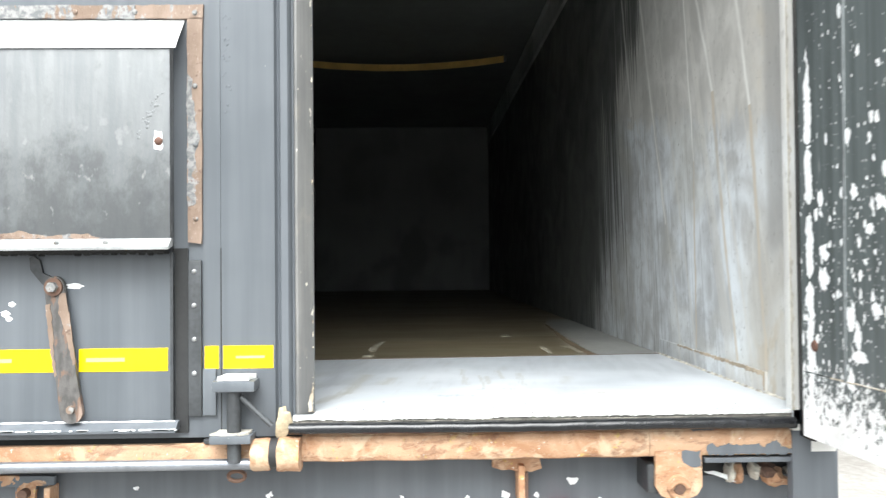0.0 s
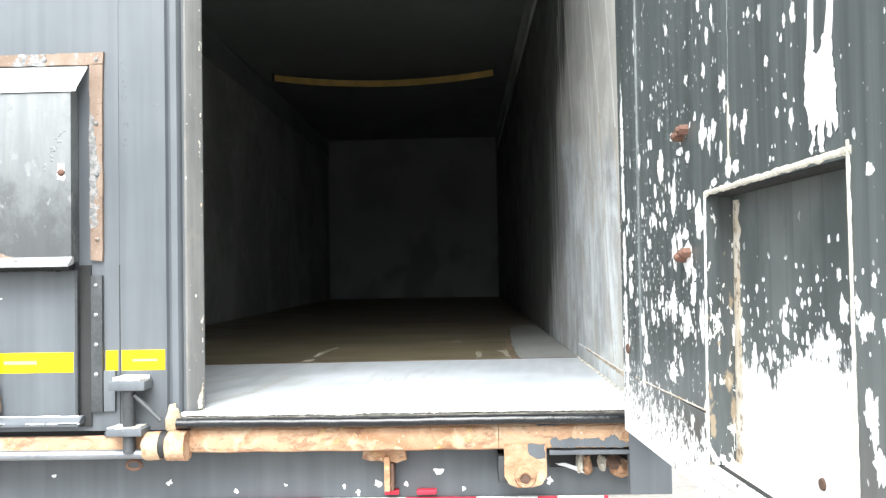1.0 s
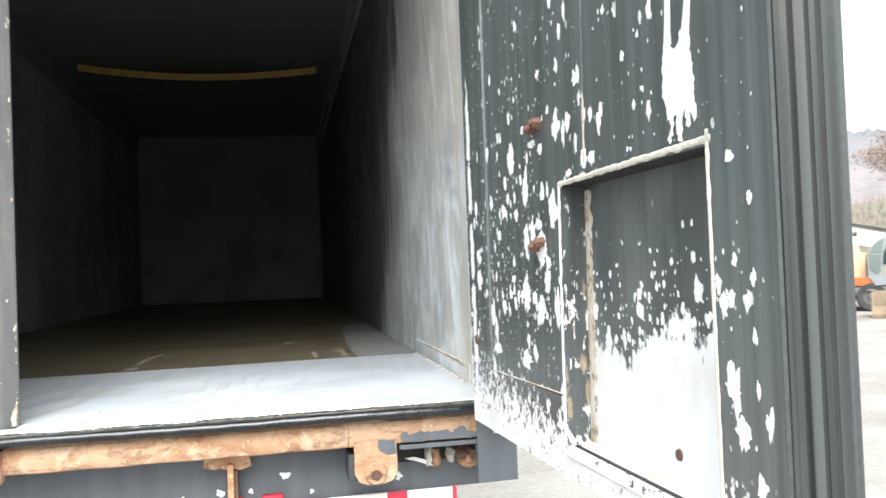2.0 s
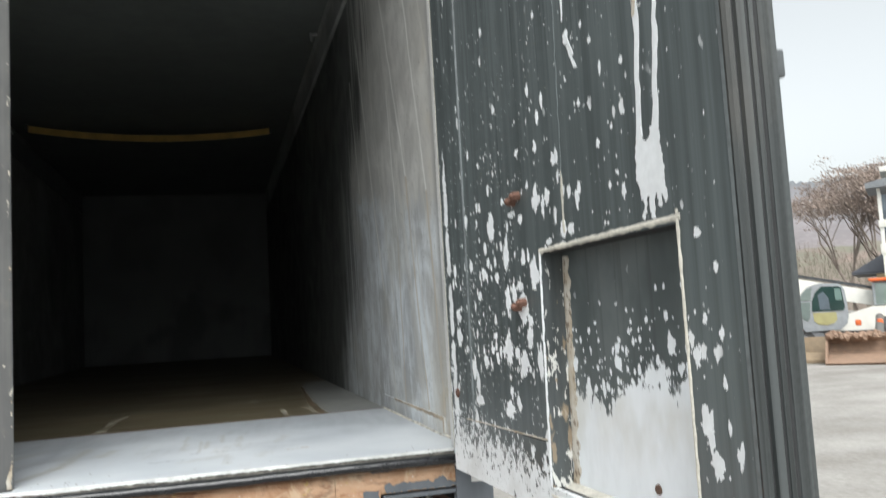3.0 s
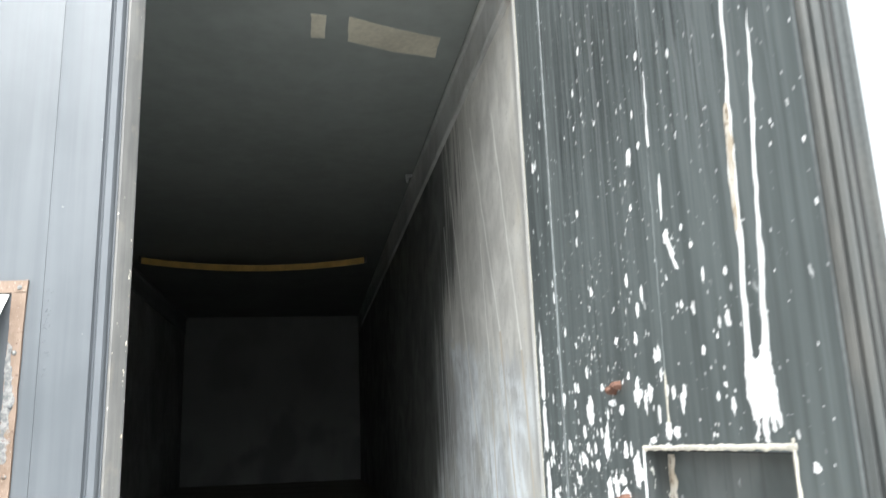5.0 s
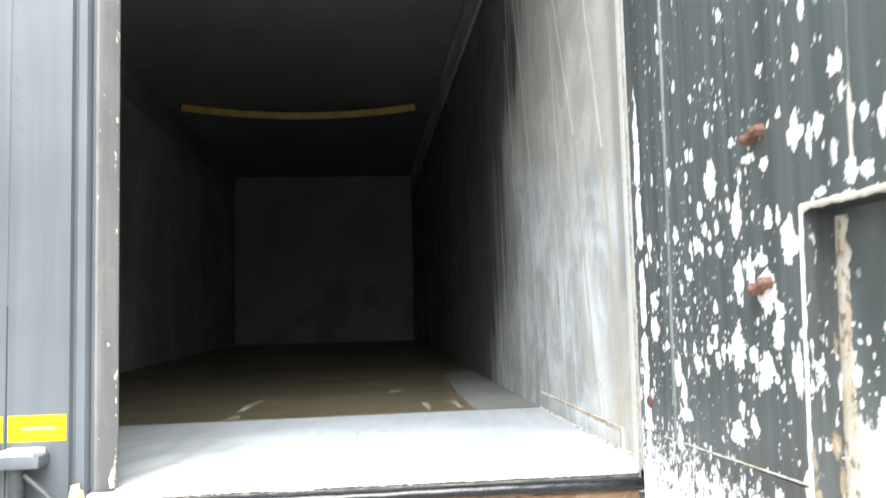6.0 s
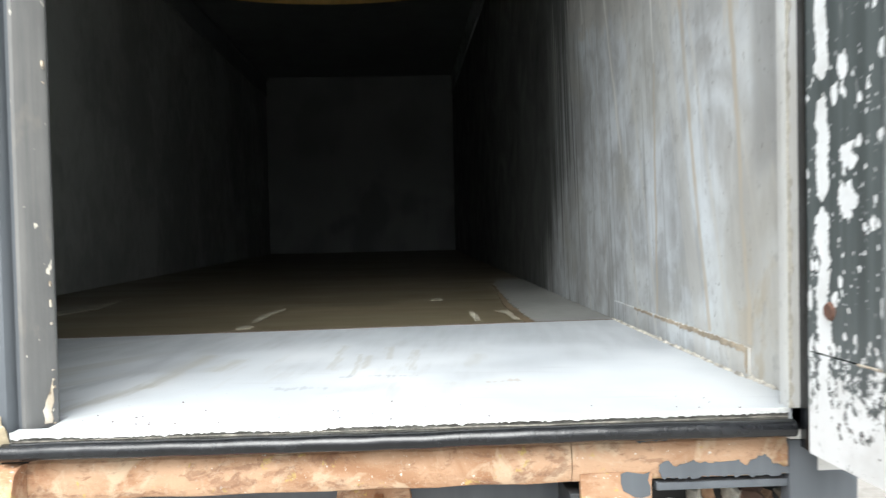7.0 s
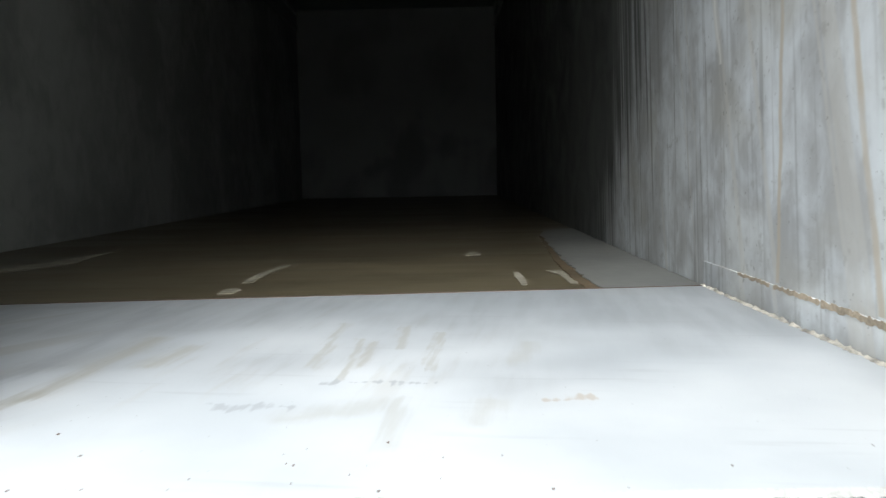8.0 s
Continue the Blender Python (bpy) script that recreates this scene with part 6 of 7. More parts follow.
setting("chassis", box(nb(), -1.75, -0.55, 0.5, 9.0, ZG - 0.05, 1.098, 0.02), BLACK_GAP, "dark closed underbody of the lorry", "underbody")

# far wooded hill with a jagged treeline; its unseen arc is added to block low sky light
hill = nb()
rows, cols = 10, 2200
rings = []
for r in range(rows):
    ring = []
    for c in range(cols):
        az = radians(360 * c / (cols - 1))
        dist = 260 + r * 20
        h = (2 + 56 * (r / (rows - 1)) ** 0.75) * (1 + 0.10 * noise.noise(Vector((math.degrees(az) * 0.09, 3.3, 0)))) + (0.8 * noise.noise(Vector((c * 0.16, r * 1.7, 0))) if r else 0)
        if r == rows - 1:
            h += 3.4 * abs(noise.noise(Vector((c * 0.31, 0, 5)))) + 1.5 * abs(noise.noise(Vector((c * 0.9, 0, 8)))) + 1.2 * noise.noise(Vector((c * 0.05, 2, 5)))
        ring.append(hill.verts.new((dist * math.sin(az), dist * math.cos(az), ZG + h)))
    rings.append(ring)
for p, q in zip(rings, rings[1:]):
    for i in range(cols - 1):
        hill.faces.new((p[i], p[i + 1], q[i + 1], q[i]))
tagged(new("backdrop_hill", finish("backdrop_hill", hill, HILL, 80)), "misty wooded hillside in bare winter colours, unseen arc added to block low light", "hill", "", "structure")
BARK = plain("grey_brown_bark", (0.20, 0.165, 0.14), 0.9, 0, 0.35, 8, 0.6)
TWIG = plain("dry_brown_leaves", (0.285, 0.225, 0.19), 0.9, 0, 0.35, 4, 0.2)
SCRUB = make_thicket("olive_brown_scrub")


def tree(x, y, height, spread, seed, leafy=5000):
    """Vase-shaped winter tree: fanned limbs that carry flat tiers of fine twigs and dry leaves."""
    rr = random.Random(seed)
    root = thing("tree", "bare winter tree with flat tiers of dry brown leaves", "tree", (x, y, ZG), group="yard trees")
    wood, tips = nb(), []

    def grow(p, d, length, r, level):
        bend = (d + Vector((rr.gauss(0, 0.12), rr.gauss(0, 0.12), 0.04))).normalized()
        m2, q = p + d * length * 0.5, p + d * length * 0.5 + bend * length * 0.5
        tube(wood, p, m2, r, r * 0.85, 7 if level < 2 else 4, False)
        tube(wood, m2, q, r * 0.85, r * 0.66, 7 if level < 2 else 4, False)
        if level >= 2:
            tips.append((m2, q, level))
        if level == 4:
            return
        for k in range(3 if level < 3 else 2):
            side = Vector((rr.uniform(-1, 1), rr.uniform(-1, 1), rr.uniform(-0.1, 0.35)))
            grow(m2 + (q - m2) * rr.uniform(0.3, 1.0), (bend + side * spread * (0.7 + 0.25 * level)).normalized(), length * rr.uniform(0.52, 0.74), r * 0.6, level + 1)

    for k in range(3):
        grow(Vector((x + 0.25 * k, y - 0.2 * k, ZG)), Vector((rr.uniform(-0.34, 0.34), rr.uniform(-0.34, 0.34), 1)).normalized(), height * 0.44, height * 0.010, 0)
    part("trunk", wood, BARK, root)
    fv, ff = [], []
    tiers = [t for t in tips if t[1].z > ZG + height * 0.45]
    for k in range(leafy):
        p, q, level = rr.choice(tiers)
        c = q + Vector((rr.gauss(0, 0.42), rr.gauss(0, 0.42), abs(rr.gauss(0, 0.14)) - 0.05))
        s2 = rr.uniform(0.022, 0.075)
        rot = Euler((rr.uniform(0, 3), rr.uniform(0, 3), rr.uniform(0, 3))).to_matrix()
        n0 = len(fv)
        fv += [tuple(c + rot @ Vector(v) * s2) for v in ((-1.4, -0.5, 0), (1.4, -0.4, 0.1), (0.9, 0.5, 0), (-0.8, 0.5, 0.15))]
        ff.append((n0, n0 + 1, n0 + 2, n0 + 3))
    crown = nb()
    me = bpy.data.meshes.new("crown")
    me.from_pydata(fv, [], ff)
    crown.from_mesh(me)
    bpy.data.meshes.remove(me)
    part("crown", crown, TWIG, root, "thin tiered crown of dry leaves and twigs", smooth=0)


tree(38.9, 40.5, 10.6, 0.66, 5, 12000)
tree(40.6, 38.6, 10.9, 0.68, 8, 6000)
tree(44.6, 36.5, 11.0, 0.68, 11, 5000)

# thicket of upright stems and twigs, thin towards the top
rr = random.Random(6)
sv, sf = [], []
for i in range(16000):
    az = radians(rr.uniform(18, 62))
    dist = rr.uniform(70, 93)
    top = 5.4 + 1.6 * noise.noise(Vector((math.degrees(az) * 0.35, 0, 0))) + 0.9 * noise.noise(Vector((math.degrees(az) * 1.7, dist * 0.1, 0)))
    z0 = ZG + top * rr.random() ** 0.8
    c = Vector((dist * math.sin(az), dist * math.cos(az), z0))
    w, hh = rr.uniform(0.012, 0.035), rr.uniform(0.25, 0.8)
    lean, turn = rr.gauss(0, 0.22), rr.uniform(0, 3.1)
    a = Vector((math.cos(turn), math.sin(turn), 0))
    k = len(sv)
    up = Vector((lean * math.cos(turn), lean * math.sin(turn), 1)) * hh
    sv += [c - a * w, c + a * w, c + a * w * 0.4 + up, c - a * w * 0.4 + up]
    sf.append((k, k + 1, k + 2, k + 3))
stems = bpy.data.meshes.new("scrub")
stems.from_pydata([tuple(v) for v in sv], [], sf)
stems.materials.append(SCRUB)
tagged(new("scrub", stems), "olive and brown thicket behind the yard", "scrub", "", "stuff")
bank = nb()
rows = []
for r in range(5):
    rows.append([bank.verts.new(((94 + 6 * r) * math.sin(radians(10 + 60 * c / 240)), (94 + 6 * r) * math.cos(radians(10 + 60 * c / 240)), ZG + (0 if r == 0 else 4.2 + 1.0 * r + 1.0 * noise.noise(Vector((c * 0.09, r * 0.8, 2))) + 0.25 * noise.noise(Vector((c * 0.31, r, 7)))))) for c in range(241)])
for p, q in zip(rows, rows[1:]):
    for i in range(240):
        bank.faces.new((p[i], p[i + 1], q[i + 1], q[i]))
tagged(new("scrub_bank", finish("scrub_bank", bank, SCRUB, 80)), "russet overgrown bank behind the yard", "bank", "", "structure")

# ---- parked machines: each built facing the camera, x to its side, y away ----
ORANGE = plain("orange_paint", (0.70, 0.150, 0.045), 0.4, 0, 0.15, 3, 0.1)
YELLOW = plain("yellow_machine_paint", (0.72, 0.42, 0.03), 0.45, 0, 0.2, 3, 0.2)
OLIVE = plain("dull_yellow_green_paint", (0.33, 0.31, 0.15), 0.5, 0, 0.2, 3, 0.1)
MWHITE = plain("dusty_white_paint", (0.72, 0.71, 0.66), 0.45, 0, 0.12, 2, 0.1)
MGREY = plain("machine_grey", (0.16, 0.17, 0.18), 0.55, 0, 0.3, 3, 0.2)
TYRE = plain("dusty_tyre", (0.06, 0.06, 0.06), 0.9, 0, 0.3, 8, 0.4)
HUB = plain("dusty_hub", (0.15, 0.148, 0.14), 0.6, 0.2, 0.25, 8, 0.3)
MUD = plain("muddy_brown_steel", (0.25, 0.165, 0.115), 0.8, 0, 0.35, 3, 0.4)
SAND = plain("sandy_dirty_steel", (0.235, 0.18, 0.12), 0.8, 0, 0.3, 3, 0.4)
GLASS, GREEN_GLASS = make_glass("dusky_window", (0.16, 0.20, 0.235)), make_glass("green_tinted_window", (0.22, 0.33, 0.30))
DARK_GLASS, PALE_GLASS = make_glass("dark_green_window", (0.035, 0.075, 0.068)), make_glass("pale_green_window", (0.25, 0.31, 0.29))
CABGREY = plain("pale_cab_grey", (0.27, 0.29, 0.305), 0.45, 0, 0.2, 3, 0.2)
SLATE = plain("dark_slate_roofing", (0.085, 0.09, 0.105), 0.7, 0, 0.3, 3, 0.4)
RENDER_WALL = plain("cream_render", (0.66, 0.55, 0.36), 0.85, 0, 0.12, 2, 0.2)


def lp(root, name, bm, mt, label="", parent=None, smooth=30):
    return part(name, bm, mt, parent or root, label, local=True, smooth=smooth)


def wheel(root, x, y, r, w=0.26):
    t = nb()
    prof = [(r * 0.55, -w / 2), (r * 0.9, -w / 2), (r, -w * 0.32), (r, w * 0.32), (r * 0.9, w / 2), (r * 0.55, w / 2)]
    n = 28
    rings = [[t.verts.new((x + p[0] * math.cos(2 * math.pi * k / n), y + p[1], r + p[0] * math.sin(2 * math.pi * k / n))) for p in prof] for k in range(n)]
    for k in range(n):
        for i in range(6):
            t.faces.new((rings[k][i], rings[k][(i + 1) % 6], rings[(k + 1) % n][(i + 1) % 6], rings[(k + 1) % n][i]))
    tyre = lp(root, "wheel", t, TYRE, "dusty black tyre")
    lp(root, "rim", tube(tube(nb(), (x, y - w * 0.30, r), (x, y + w * 0.3, r), r * 0.56, r * 0.56, 20), (x, y - w * 0.45, r), (x, y - w * 0.3, r), r * 0.2, r * 0.28, 14), HUB, "dusty hub", tyre)


truck = thing("work_truck", "orange work truck with a row of side windows", "truck", (11.78, 15.25, ZG), -36)
wheel(truck, 0.0, 0.0, 0.43)
wheel(truck, -3.0, 0.0, 0.43)
lp(truck, "body", box(nb(), -4.2, 0.78, 0.0, 2.0, 0.98, 1.42, 0.04), ORANGE)
lp(truck, "body_ridge", box(nb(), -4.2, 0.80, -0.02, 0.02, 1.17, 1.21, 0.008), ORANGE)
lp(truck, "upper_frame", box(nb(), -4.2, 0.40, 0.02, 1.95, 1.421, 2.02, 0.06), ORANGE)
for x0, x1 in ((-0.62, -0.33), (-0.30, 0.20), (-1.3, -0.66), (-2.0, -1.34)):
    w = lp(truck, "window", box(nb(), x0, x1, -0.004, 0.03, 1.44, 1.78, 0.02), GLASS, "dusky side window")
lp(truck, "roof", box(nb(), -4.2, 0.44, -0.02, 2.0, 2.0205, 2.10, 0.03), CABGREY, "pale dusty roof edge")
mg = nb()
for k in range(9):
    t0, t1 = math.pi * (0.02 + 0.96 * k / 9), math.pi * (0.02 + 0.96 * (k + 1) / 9)
    vs = [(0.55 * math.cos(t), 0.43 + 0.55 * math.sin(t)) for t in (t0, t1)] + [(0.50 * math.cos(t), 0.43 + 0.50 * math.sin(t)) for t in (t1, t0)]
    extrude(mg, vs, lambda p, s: (p[0], -0.15 + 0.4 * s, p[1]))
lp(truck, "mudguard", mg, DARK_METAL, "dark mudguard")
lp(truck, "chassis", box(nb(), -4.1, 0.9, 0.35, 1.6, 0.55, 0.975, 0.03), DARK_METAL, "dark chassis")
lp(truck, "side_box", box(nb(), -1.25, -0.68, 0.02, 0.5, 0.48, 0.96, 0.03), DARK_METAL, "dark side locker")
arm = lp(truck, "front_plough_arm", extrude(nb(), [(0.58, 0.92), (0.95, 0.95), (1.13, 0.80), (1.10, 0.42), (0.98, 0.30), (0.86, 0.52), (0.66, 0.60), (0.50, 0.72)], lambda p, s: (p[0], 0.1 + 0.8 * s, p[1])), SAND, "dirty mounting arm")
lp(truck, "arm_ram", tube(nb(), (0.70, 0.04, 0.80), (1.02, 0.04, 0.46), 0.05, 0.04, 10), DARK_METAL, "dark hydraulic ram", arm)
lp(truck, "arm_hook", extrude(nb(), [(0.80, 0.94), (0.88, 1.06), (0.98, 1.06), (1.02, 0.94)], lambda p, s: (p[0], 0.15 + 0.2 * s, p[1])), MWHITE, "pale hook plate", arm)
lp(truck, "side_lamp", box(nb(), 0.60, 0.76, 0.0, 0.12, 1.0, 1.16, 0.02), ORANGE, "orange front corner")

crane = thing("mobile_crane", "white telescopic mobile crane with a tinted cab", "crane", (15.0, 16.9, ZG), -42)
wheel(crane, 0.12, 0.0, 0.40)
wheel(crane, 2.7, 0.0, 0.40)
lp(crane, "carrier", box(nb(), -1.3, 4.2, -0.05, 2.0, 0.34, 0.69, 0.05), MGREY, "grey carrier frame")
lp(crane, "wheel_arch", extrude(nb(), [(-0.45, 0.30), (-0.38, 0.66), (0.62, 0.68), (0.70, 0.36), (0.56, 0.36), (0.48, 0.56), (-0.22, 0.56), (-0.32, 0.30)], lambda p, s: (p[0], -0.13 + 0.079 * s, p[1])), MGREY, "blue-grey wheel arch")
lp(crane, "deck_guard", extrude(nb(), [(-1.15, 0.70), (-1.15, 0.92), (-0.52, 0.94), (0.08, 0.88), (0.20, 0.70)], lambda p, s: (p[0], -0.12 + 0.4 * s, p[1])), ORANGE, "orange deck guard")
lp(crane, "turntable", box(nb(), -1.3, 1.3, 0.285, 1.9, 0.695, 0.86, 0.03), MGREY, "grey turntable deck")
cab = lp(crane, "cab", extrude(nb(), [(0.22, 0.70), (0.08, 0.92), (0.05, 1.11), (0.06, 1.40), (0.10, 1.60), (0.18, 1.78), (0.33, 1.93), (0.50, 2.00), (0.68, 2.03), (1.10, 2.00), (1.20, 1.95), (1.27, 1.82), (1.31, 1.40), (1.32, 1.12), (1.27, 0.90), (1.10, 0.74)], lambda p, s: (p[0], -0.15 + 1.3 * s, p[1])), CABGREY, "pale grey crane cab with rounded corners", smooth=50)
lp(crane, "cab_lower", extrude(nb(), [(0.44, 1.22), (1.02, 1.22), (1.03, 1.02), (0.95, 0.92), (0.76, 0.87), (0.55, 0.90), (0.45, 1.0)], lambda p, s: (p[0], -0.162 + 0.011 * s, p[1])), OLIVE, "dull yellow lower door", cab)
lp(crane, "window", extrude(nb(), [(0.42, 1.26), (0.44, 1.55), (0.53, 1.78), (0.70, 1.94), (1.12, 1.92), (1.19, 1.88), (1.25, 1.34), (1.20, 1.26)], lambda p, s: (p[0], -0.165 + 0.012 * s, p[1])), DARK_GLASS, "dark tinted window", cab)
lp(crane, "headrest", extrude(nb(), [(1.02, 1.87), (1.17, 1.86), (1.20, 1.54), (1.03, 1.55)], lambda p, s: (p[0], -0.170 + 0.004 * s, p[1])), GREEN_GLASS, "pale green far pane", cab)
lp(crane, "seat_back", extrude(nb(), [(0.62, 1.30), (0.60, 1.72), (0.74, 1.80), (0.86, 1.62), (0.88, 1.30)], lambda p, s: (p[0], -0.169 + 0.003 * s, p[1])), GLASS, "dusky seat behind the pane", cab)
lp(crane, "window", extrude(nb(), [(0.12, 1.57), (0.20, 1.77), (0.30, 1.87), (0.47, 1.94), (0.43, 1.78), (0.41, 1.57)], lambda p, s: (p[0], -0.165 + 0.012 * s, p[1])), PALE_GLASS, "green tinted front pane", cab)
lp(crane, "window", extrude(nb(), [(0.10, 1.12), (0.10, 1.52), (0.39, 1.52), (0.36, 1.10), (0.28, 0.98)], lambda p, s: (p[0], -0.163 + 0.012 * s, p[1])), PALE_GLASS, "pale lower front pane", cab)
boom = lp(crane, "boom", extrude(nb(), [(-2.18, 2.27), (-1.99, 2.61), (-1.37, 2.60), (-1.13, 2.50), (3.6, 1.37), (3.6, 0.95), (1.43, 1.46), (0.42, 1.66), (-0.11, 1.80), (-1.3, 2.08), (-1.64, 2.22)], lambda p, s: (p[0], 1.2 + 0.55 * s, p[1])), MWHITE, "white telescopic boom")
lp(crane, "boom_rail", extrude(nb(), [(-1.12, 2.545), (3.6, 1.415), (3.6, 1.50), (-1.11, 2.63)], lambda p, s: (p[0], 1.25 + 0.1 * s, p[1])), DARK_METAL, "dark rail on the boom", boom)
lp(crane, "boom_head", box(nb(), -1.40, -1.18, 1.15, 1.8, 2.50, 2.69, 0.04), MWHITE, "", boom)
for x, z in ((-1.85, 2.36), (-1.62, 2.26), (-1.32, 2.24), (-0.50, 2.10), (-0.34, 2.08)):
    lp(crane, "boom_fitting", box(nb(), x, x + 0.11, 1.16, 1.199, z, z + 0.11, 0.02), DARK_METAL, "dark boom fitting", boom)
lp(crane, "winch", extrude(nb(), [(-1.30, 0.865), (-1.32, 1.50), (-1.20, 1.97), (-1.02, 1.95), (-1.0, 0.865)], lambda p, s: (p[0], 0.3 + 0.7 * s, p[1])), PALE_GLASS, "pale green glazed operator box")
lp(crane, "machinery", tube(tube(tube(nb(), (-0.58, 0.3, 1.62), (-0.58, 0.9, 1.62), 0.15, 0.15, 14), (-0.50, 0.3, 1.22), (-0.50, 0.9, 1.22), 0.12, 0.12, 12), (-0.62, 0.35, 1.0), (-0.62, 0.9, 1.0), 0.13, 0.13, 12), DARK_METAL, "dark winch drums")
lp(crane, "post", extrude(nb(), [(-0.93, 0.865), (-0.99, 1.88), (-0.88, 1.88), (-0.78, 0.865)], lambda p, s: (p[0], 0.22 + 0.15 * s, p[1])), RENDER_WALL, "cream upright post")
lp(crane, "counterweight", extrude(nb(), [(-0.36, 0.92), (-0.38, 1.50), (-0.22, 1.56), (-0.02, 1.56), (0.0, 0.90)], lambda p, s: (p[0], 0.29 + 0.8 * s, p[1])), RENDER_WALL, "cream side cover")
lp(crane, "side_frame", extrude(nb(), [(-0.30, 1.565), (-0.30, 1.86), (-0.20, 1.86), (-0.18, 1.62), (0.0, 1.58), (0.0, 1.565)], lambda p, s: (p[0], 0.29 + 0.5 * s, p[1])), RENDER_WALL, "cream bracket frame")
lp(crane, "red_valve", tube(nb(), (-0.60, 0.24, 1.66), (-0.50, 0.24, 1.64), 0.045, 0.045, 10), RED, "small red valve")
lp(crane, "hose_stack", tube(tube(tube(nb(), (-0.78, 0.2, 0.87), (-0.66, 0.16, 1.85), 0.04, 0.035, 8), (-0.60, 0.2, 0.87), (-0.42, 0.18, 1.30), 0.035, 0.03, 8), (-0.42, 0.18, 1.30), (-0.62, 0.16, 1.78), 0.03, 0.03, 8), DARK_METAL, "dark hoses")
lp(crane, "grab_rail", tube(tube(nb(), (-0.52, 0.16, 0.87), (-0.18, 0.14, 0.98), 0.02, 0.02, 8), (-0.40, 0.16, 1.10), (-0.52, 0.14, 0.90), 0.025, 0.02, 8), MWHITE, "white grab rail")

loader = thing("wheel_loader", "yellow wheel loader with a white bonnet and a muddy bucket", "loader", (15.62, 14.05, ZG), -46)
bucket_o = [(0.0, 0.02), (-0.95, 0.0), (-1.02, 0.05), (-0.55, 0.14), (-0.12, 0.26), (-0.05, 0.50), (-0.12, 0.70), (-0.05, 0.72), (0.06, 0.5)]
bk = lp(loader, "bucket", extrude(nb(), bucket_o, lambda p, s: (-1.57 + 1.65 * s, p[0] - 0.6, p[1])), MUD, "muddy brown bucket")
for x in (-1.57, 0.03):
    lp(loader, "bucket_cheek", extrude(nb(), [(-1.62, 0.02), (-0.60, 0.01), (-0.55, 0.50), (-0.68, 0.72), (-1.0, 0.56)], lambda p, s, x=x: (x + 0.05 * s, p[0], p[1])), MUD, "rust-brown bucket cheek", bk)
for x in (0.0,):
    lp(loader, "lift_arm", extrude(nb(), [(-0.6, 0.42), (-0.55, 0.58), (0.9, 1.15), (1.5, 1.12), (1.5, 0.95), (0.9, 0.95)], lambda p, s, x=x: (x + 0.16 * s, p[0], p[1])), YELLOW, "yellow lift arm")
heap = nb()
rr = random.Random(19)
for k in range(60):
    c = Vector((rr.uniform(-1.5, 0.0), rr.uniform(-1.0, -0.55), 0.62 + 0.14 * rr.random() * (1 - abs(k % 7 - 3) / 5)))
    r = rr.uniform(0.03, 0.10)
    stone = ball(nb(), c, 1.0, 1.0, 2)
    for v in stone.verts:
        d = v.co - c
        v.co = c + d * r * (1 + 0.6 * noise.noise(d * 1.5 + Vector((k * 2.3, 0, 0))))
    me = bpy.data.meshes.new("stone")
    stone.to_mesh(me)
    heap.from_mesh(me)
    bpy.data.meshes.remove(me)
rubble = part("rubble", heap, MUD, bk, "brown rubble heaped in the bucket", local=True, kind="stuff")
lp(loader, "tilt_cylinder", tube(nb(), (-0.4, -0.4, 0.62), (-0.4, 1.0, 1.05), 0.10, 0.10, 10), HUB, "hydraulic cylinder")
for x in (-0.95, -0.45):
    lp(loader, "beacon_bracket", box(nb(), x, x + 0.14, 0.3, 0.5, 0.86, 1.02, 0.05), ORANGE, "orange front lamp guard")
lp(loader, "body", extrude(nb(), [(-1.6, 0.7), (-1.5, 1.05), (-0.6, 1.32), (1.2, 1.32), (1.2, 0.7)], lambda p, s: (p[0], 1.5 + 2.2 * s, p[1])), MWHITE, "white bonnet")
lc = lp(loader, "cab", box(nb(), -0.55, 0.75, 2.0, 3.4, 1.33, 2.0, 0.06), CABGREY, "loader cab")
lp(loader, "windscreen", box(nb(), -0.48, 0.68, 1.985, 1.998, 1.36, 1.95, 0.01), PALE_GLASS, "pale tinted windscreen", lc)
lp(loader, "cab_roof", box(nb(), -0.62, 0.85, 1.9, 3.5, 2.005, 2.09, 0.03), ORANGE, "orange cab roof", lc)
for x in (-0.2, 2.6):
    for y in (1.9, 3.8):
        wheel_r = 0.6
        t = nb()
        tube(t, (x - 0.22, y, wheel_r), (x + 0.22, y, wheel_r), wheel_r, wheel_r, 22)
        wo = lp(loader, "wheel", t, TYRE, "muddy black tyre")
        lp(loader, "rim", tube(nb(), (x - 0.23, y, wheel_r), (x + 0.23, y, wheel_r), 0.3, 0.3, 16), YELLOW, "yellow rim", wo)
spare = thing("spare_bucket", "sandy dirty digging bucket lying on the gravel", "bucket", (14.0, 15.35, ZG), -42)
lp(spare, "shell", extrude(nb(), [(-0.5, 0.0), (0.0, 0.0), (0.12, 0.2), (0.1, 0.62), (-0.02, 0.64), (-0.1, 0.25), (-0.5, 0.08)], lambda p, s: (-0.1 + 1.25 * s, p[0], p[1])), SAND)
for x in (-0.1, 1.11):
    lp(spare, "cheek", extrude(nb(), [(-0.5, 0.01), (0.0, 0.01), (0.1, 0.2), (0.08, 0.62), (-0.2, 0.5)], lambda p, s, x=x: (x + 0.04 * s, p[0], p[1])), SAND)

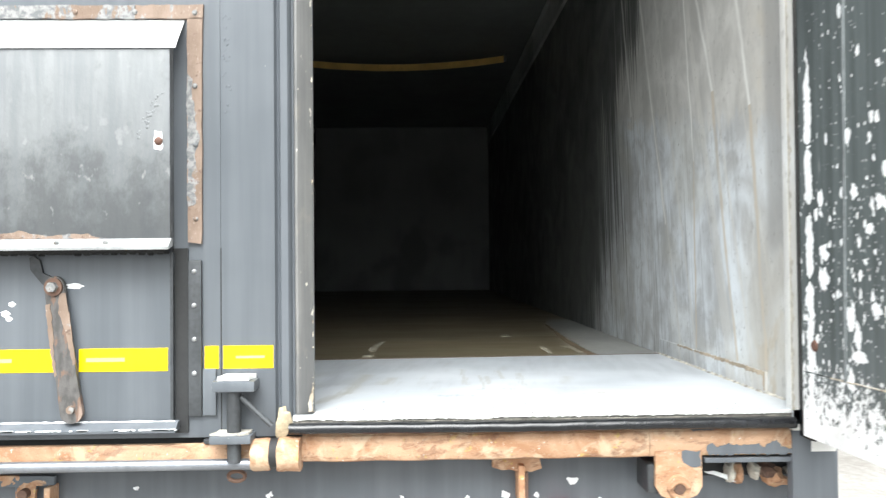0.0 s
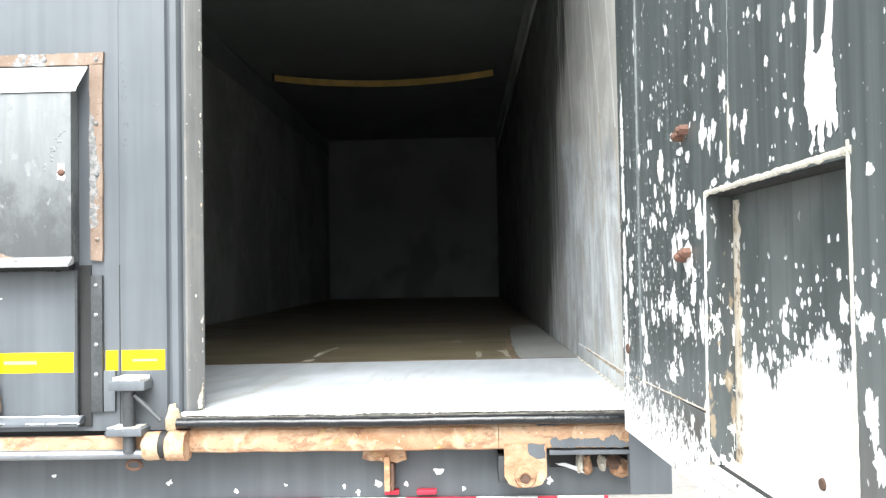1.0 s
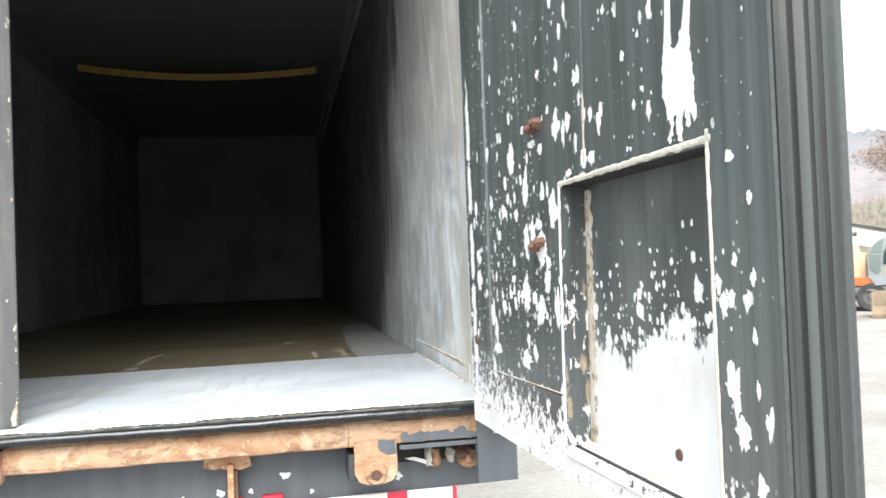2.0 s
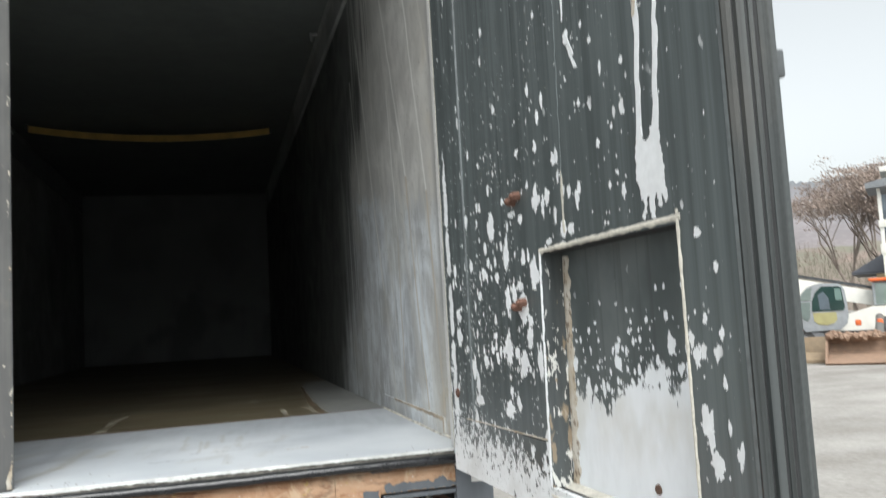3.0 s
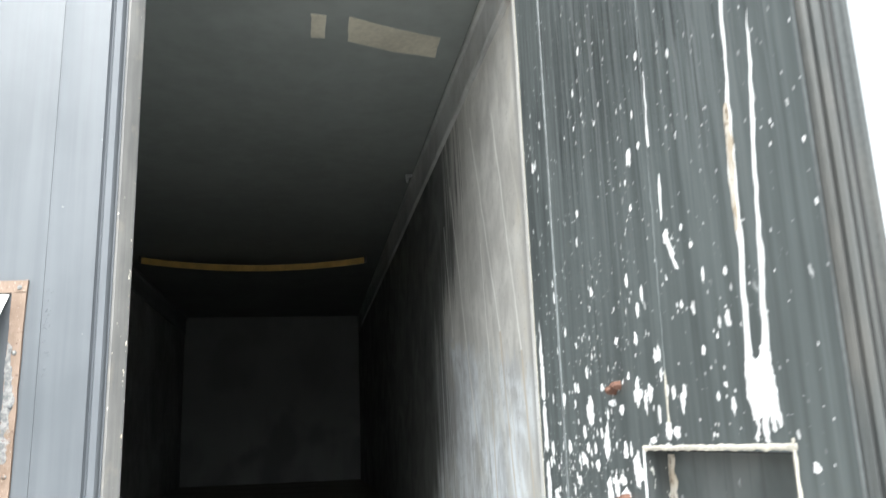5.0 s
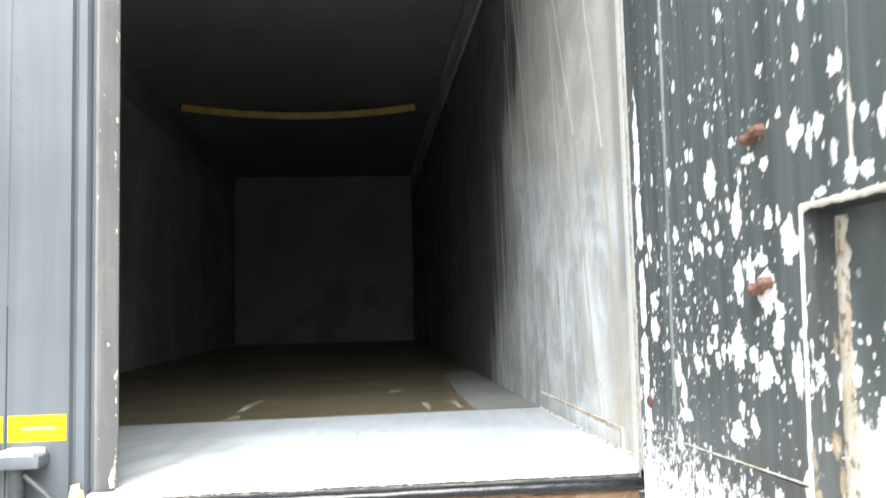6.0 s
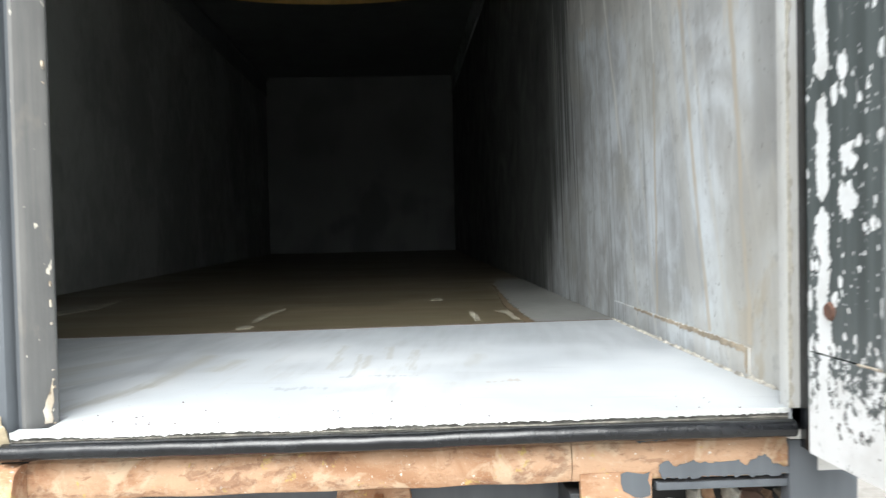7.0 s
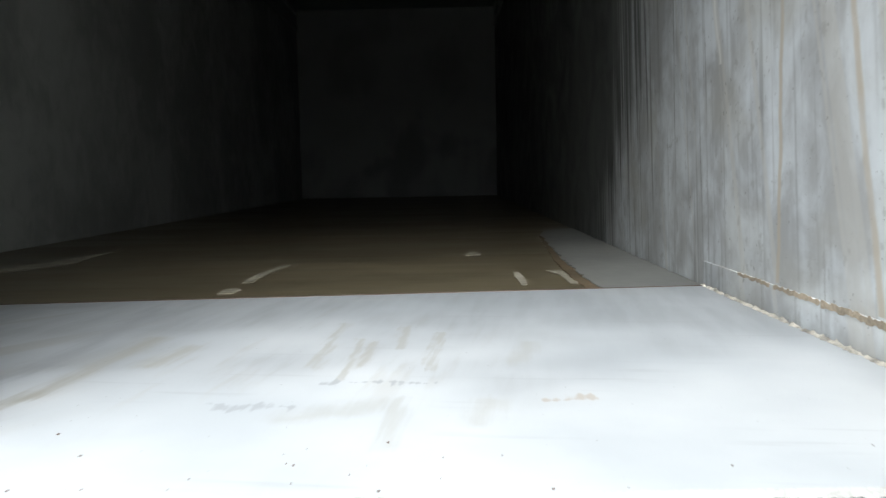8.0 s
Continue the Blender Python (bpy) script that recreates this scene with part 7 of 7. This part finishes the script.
# small office with a slate roof and a white glazed cabin on legs behind it
office = thing("office_building", "low cream rendered office with a dark slate hip roof", "building", (32.4, 30.7, ZG), -45)
ow = lp(office, "wall", box(nb(), -0.8, 11.0, 0.0, 7.0, 0.0, 2.95, 0.02), RENDER_WALL)
lp(office, "fascia", box(nb(), -0.4, 11.0, -0.03, -0.002, 1.62, 1.92, 0.01), ORANGE, "orange fascia strip", ow)
rb = nb()
v = [rb.verts.new(c) for c in ((-1.9, -0.8, 2.78), (12, -0.8, 2.78), (12, 7.8, 2.78), (-1.9, 7.8, 2.78), (2.2, 3.5, 5.4), (8.5, 3.5, 5.4), (-1.9, -0.8, 2.66), (12, -0.8, 2.66), (12, 7.8, 2.66), (-1.9, 7.8, 2.66))]
for q in ((0, 1, 5, 4), (1, 2, 5), (2, 3, 4, 5), (3, 0, 4), (6, 7, 1, 0), (7, 8, 2, 1), (8, 9, 3, 2), (9, 6, 0, 3), (9, 8, 7, 6)):
    rb.faces.new([v[i] for i in q])
lp(office, "roof", rb, SLATE, "dark slate hip roof", smooth=0)
for x0 in (0.6, 3.4, 6.2):
    wn = lp(office, "window", box(nb(), x0, x0 + 1.4, -0.025, -0.001, 0.75, 1.60, 0.01), GLASS)
    lp(office, "window_frame", box(nb(), x0 - 0.06, x0 + 1.46, -0.045, -0.026, 0.68, 0.75, 0.005), MWHITE, "white window frame", wn)
tower = thing("site_tower", "white glazed control cabin on a tall frame", "tower", (29.5, 28.35, ZG), -46)
for x in (0.0, 3.2):
    for y in (0.0, 2.4):
        lp(tower, "leg", box(nb(), x, x + 0.16, y, y + 0.16, 0.0, 6.6, 0.01), MWHITE)
lp(tower, "floor_band", box(nb(), -0.05, 3.4, -0.06, 2.6, 4.75, 5.1, 0.03), MWHITE)
lp(tower, "parapet", box(nb(), -0.06, 3.4, -0.06, 2.6, 3.5, 3.95, 0.03), MWHITE)
for z0, z1 in ((3.955, 4.745), (5.105, 6.3)):
    for x0 in (0.17, 1.2, 2.25):
        lp(tower, "pane", box(nb(), x0, x0 + 0.95, -0.01, 0.02, z0, z1, 0.01), GLASS, "glazed pane")
lp(tower, "roof", extrude(nb(), [(-0.45, 6.62), (-0.45, 6.85), (0.3, 7.0), (4.2, 7.35), (4.2, 6.95), (0.3, 6.62)], lambda p, s: (p[0], -0.5 + 3.6 * s, p[1])), MGREY, "dark visor roof")
lp(tower, "roof_top", box(nb(), 0.2, 4.0, -0.2, 2.8, 7.36, 7.6, 0.03), MWHITE, "white roof top")

# ---- deck boards, one by one ----
sheet = finish("floor_board", box(nb(), X0 + 0.002, X1 - 0.002, -0.5095, 0.5095, 0, 0.018, 0.0004, 1), DECK)
for j in range(8):
    ob = new("floor_board", sheet)
    ob.parent = floor
    ob.location = (0, 1.045 + 0.51 + j * 1.0195, 1.1762)
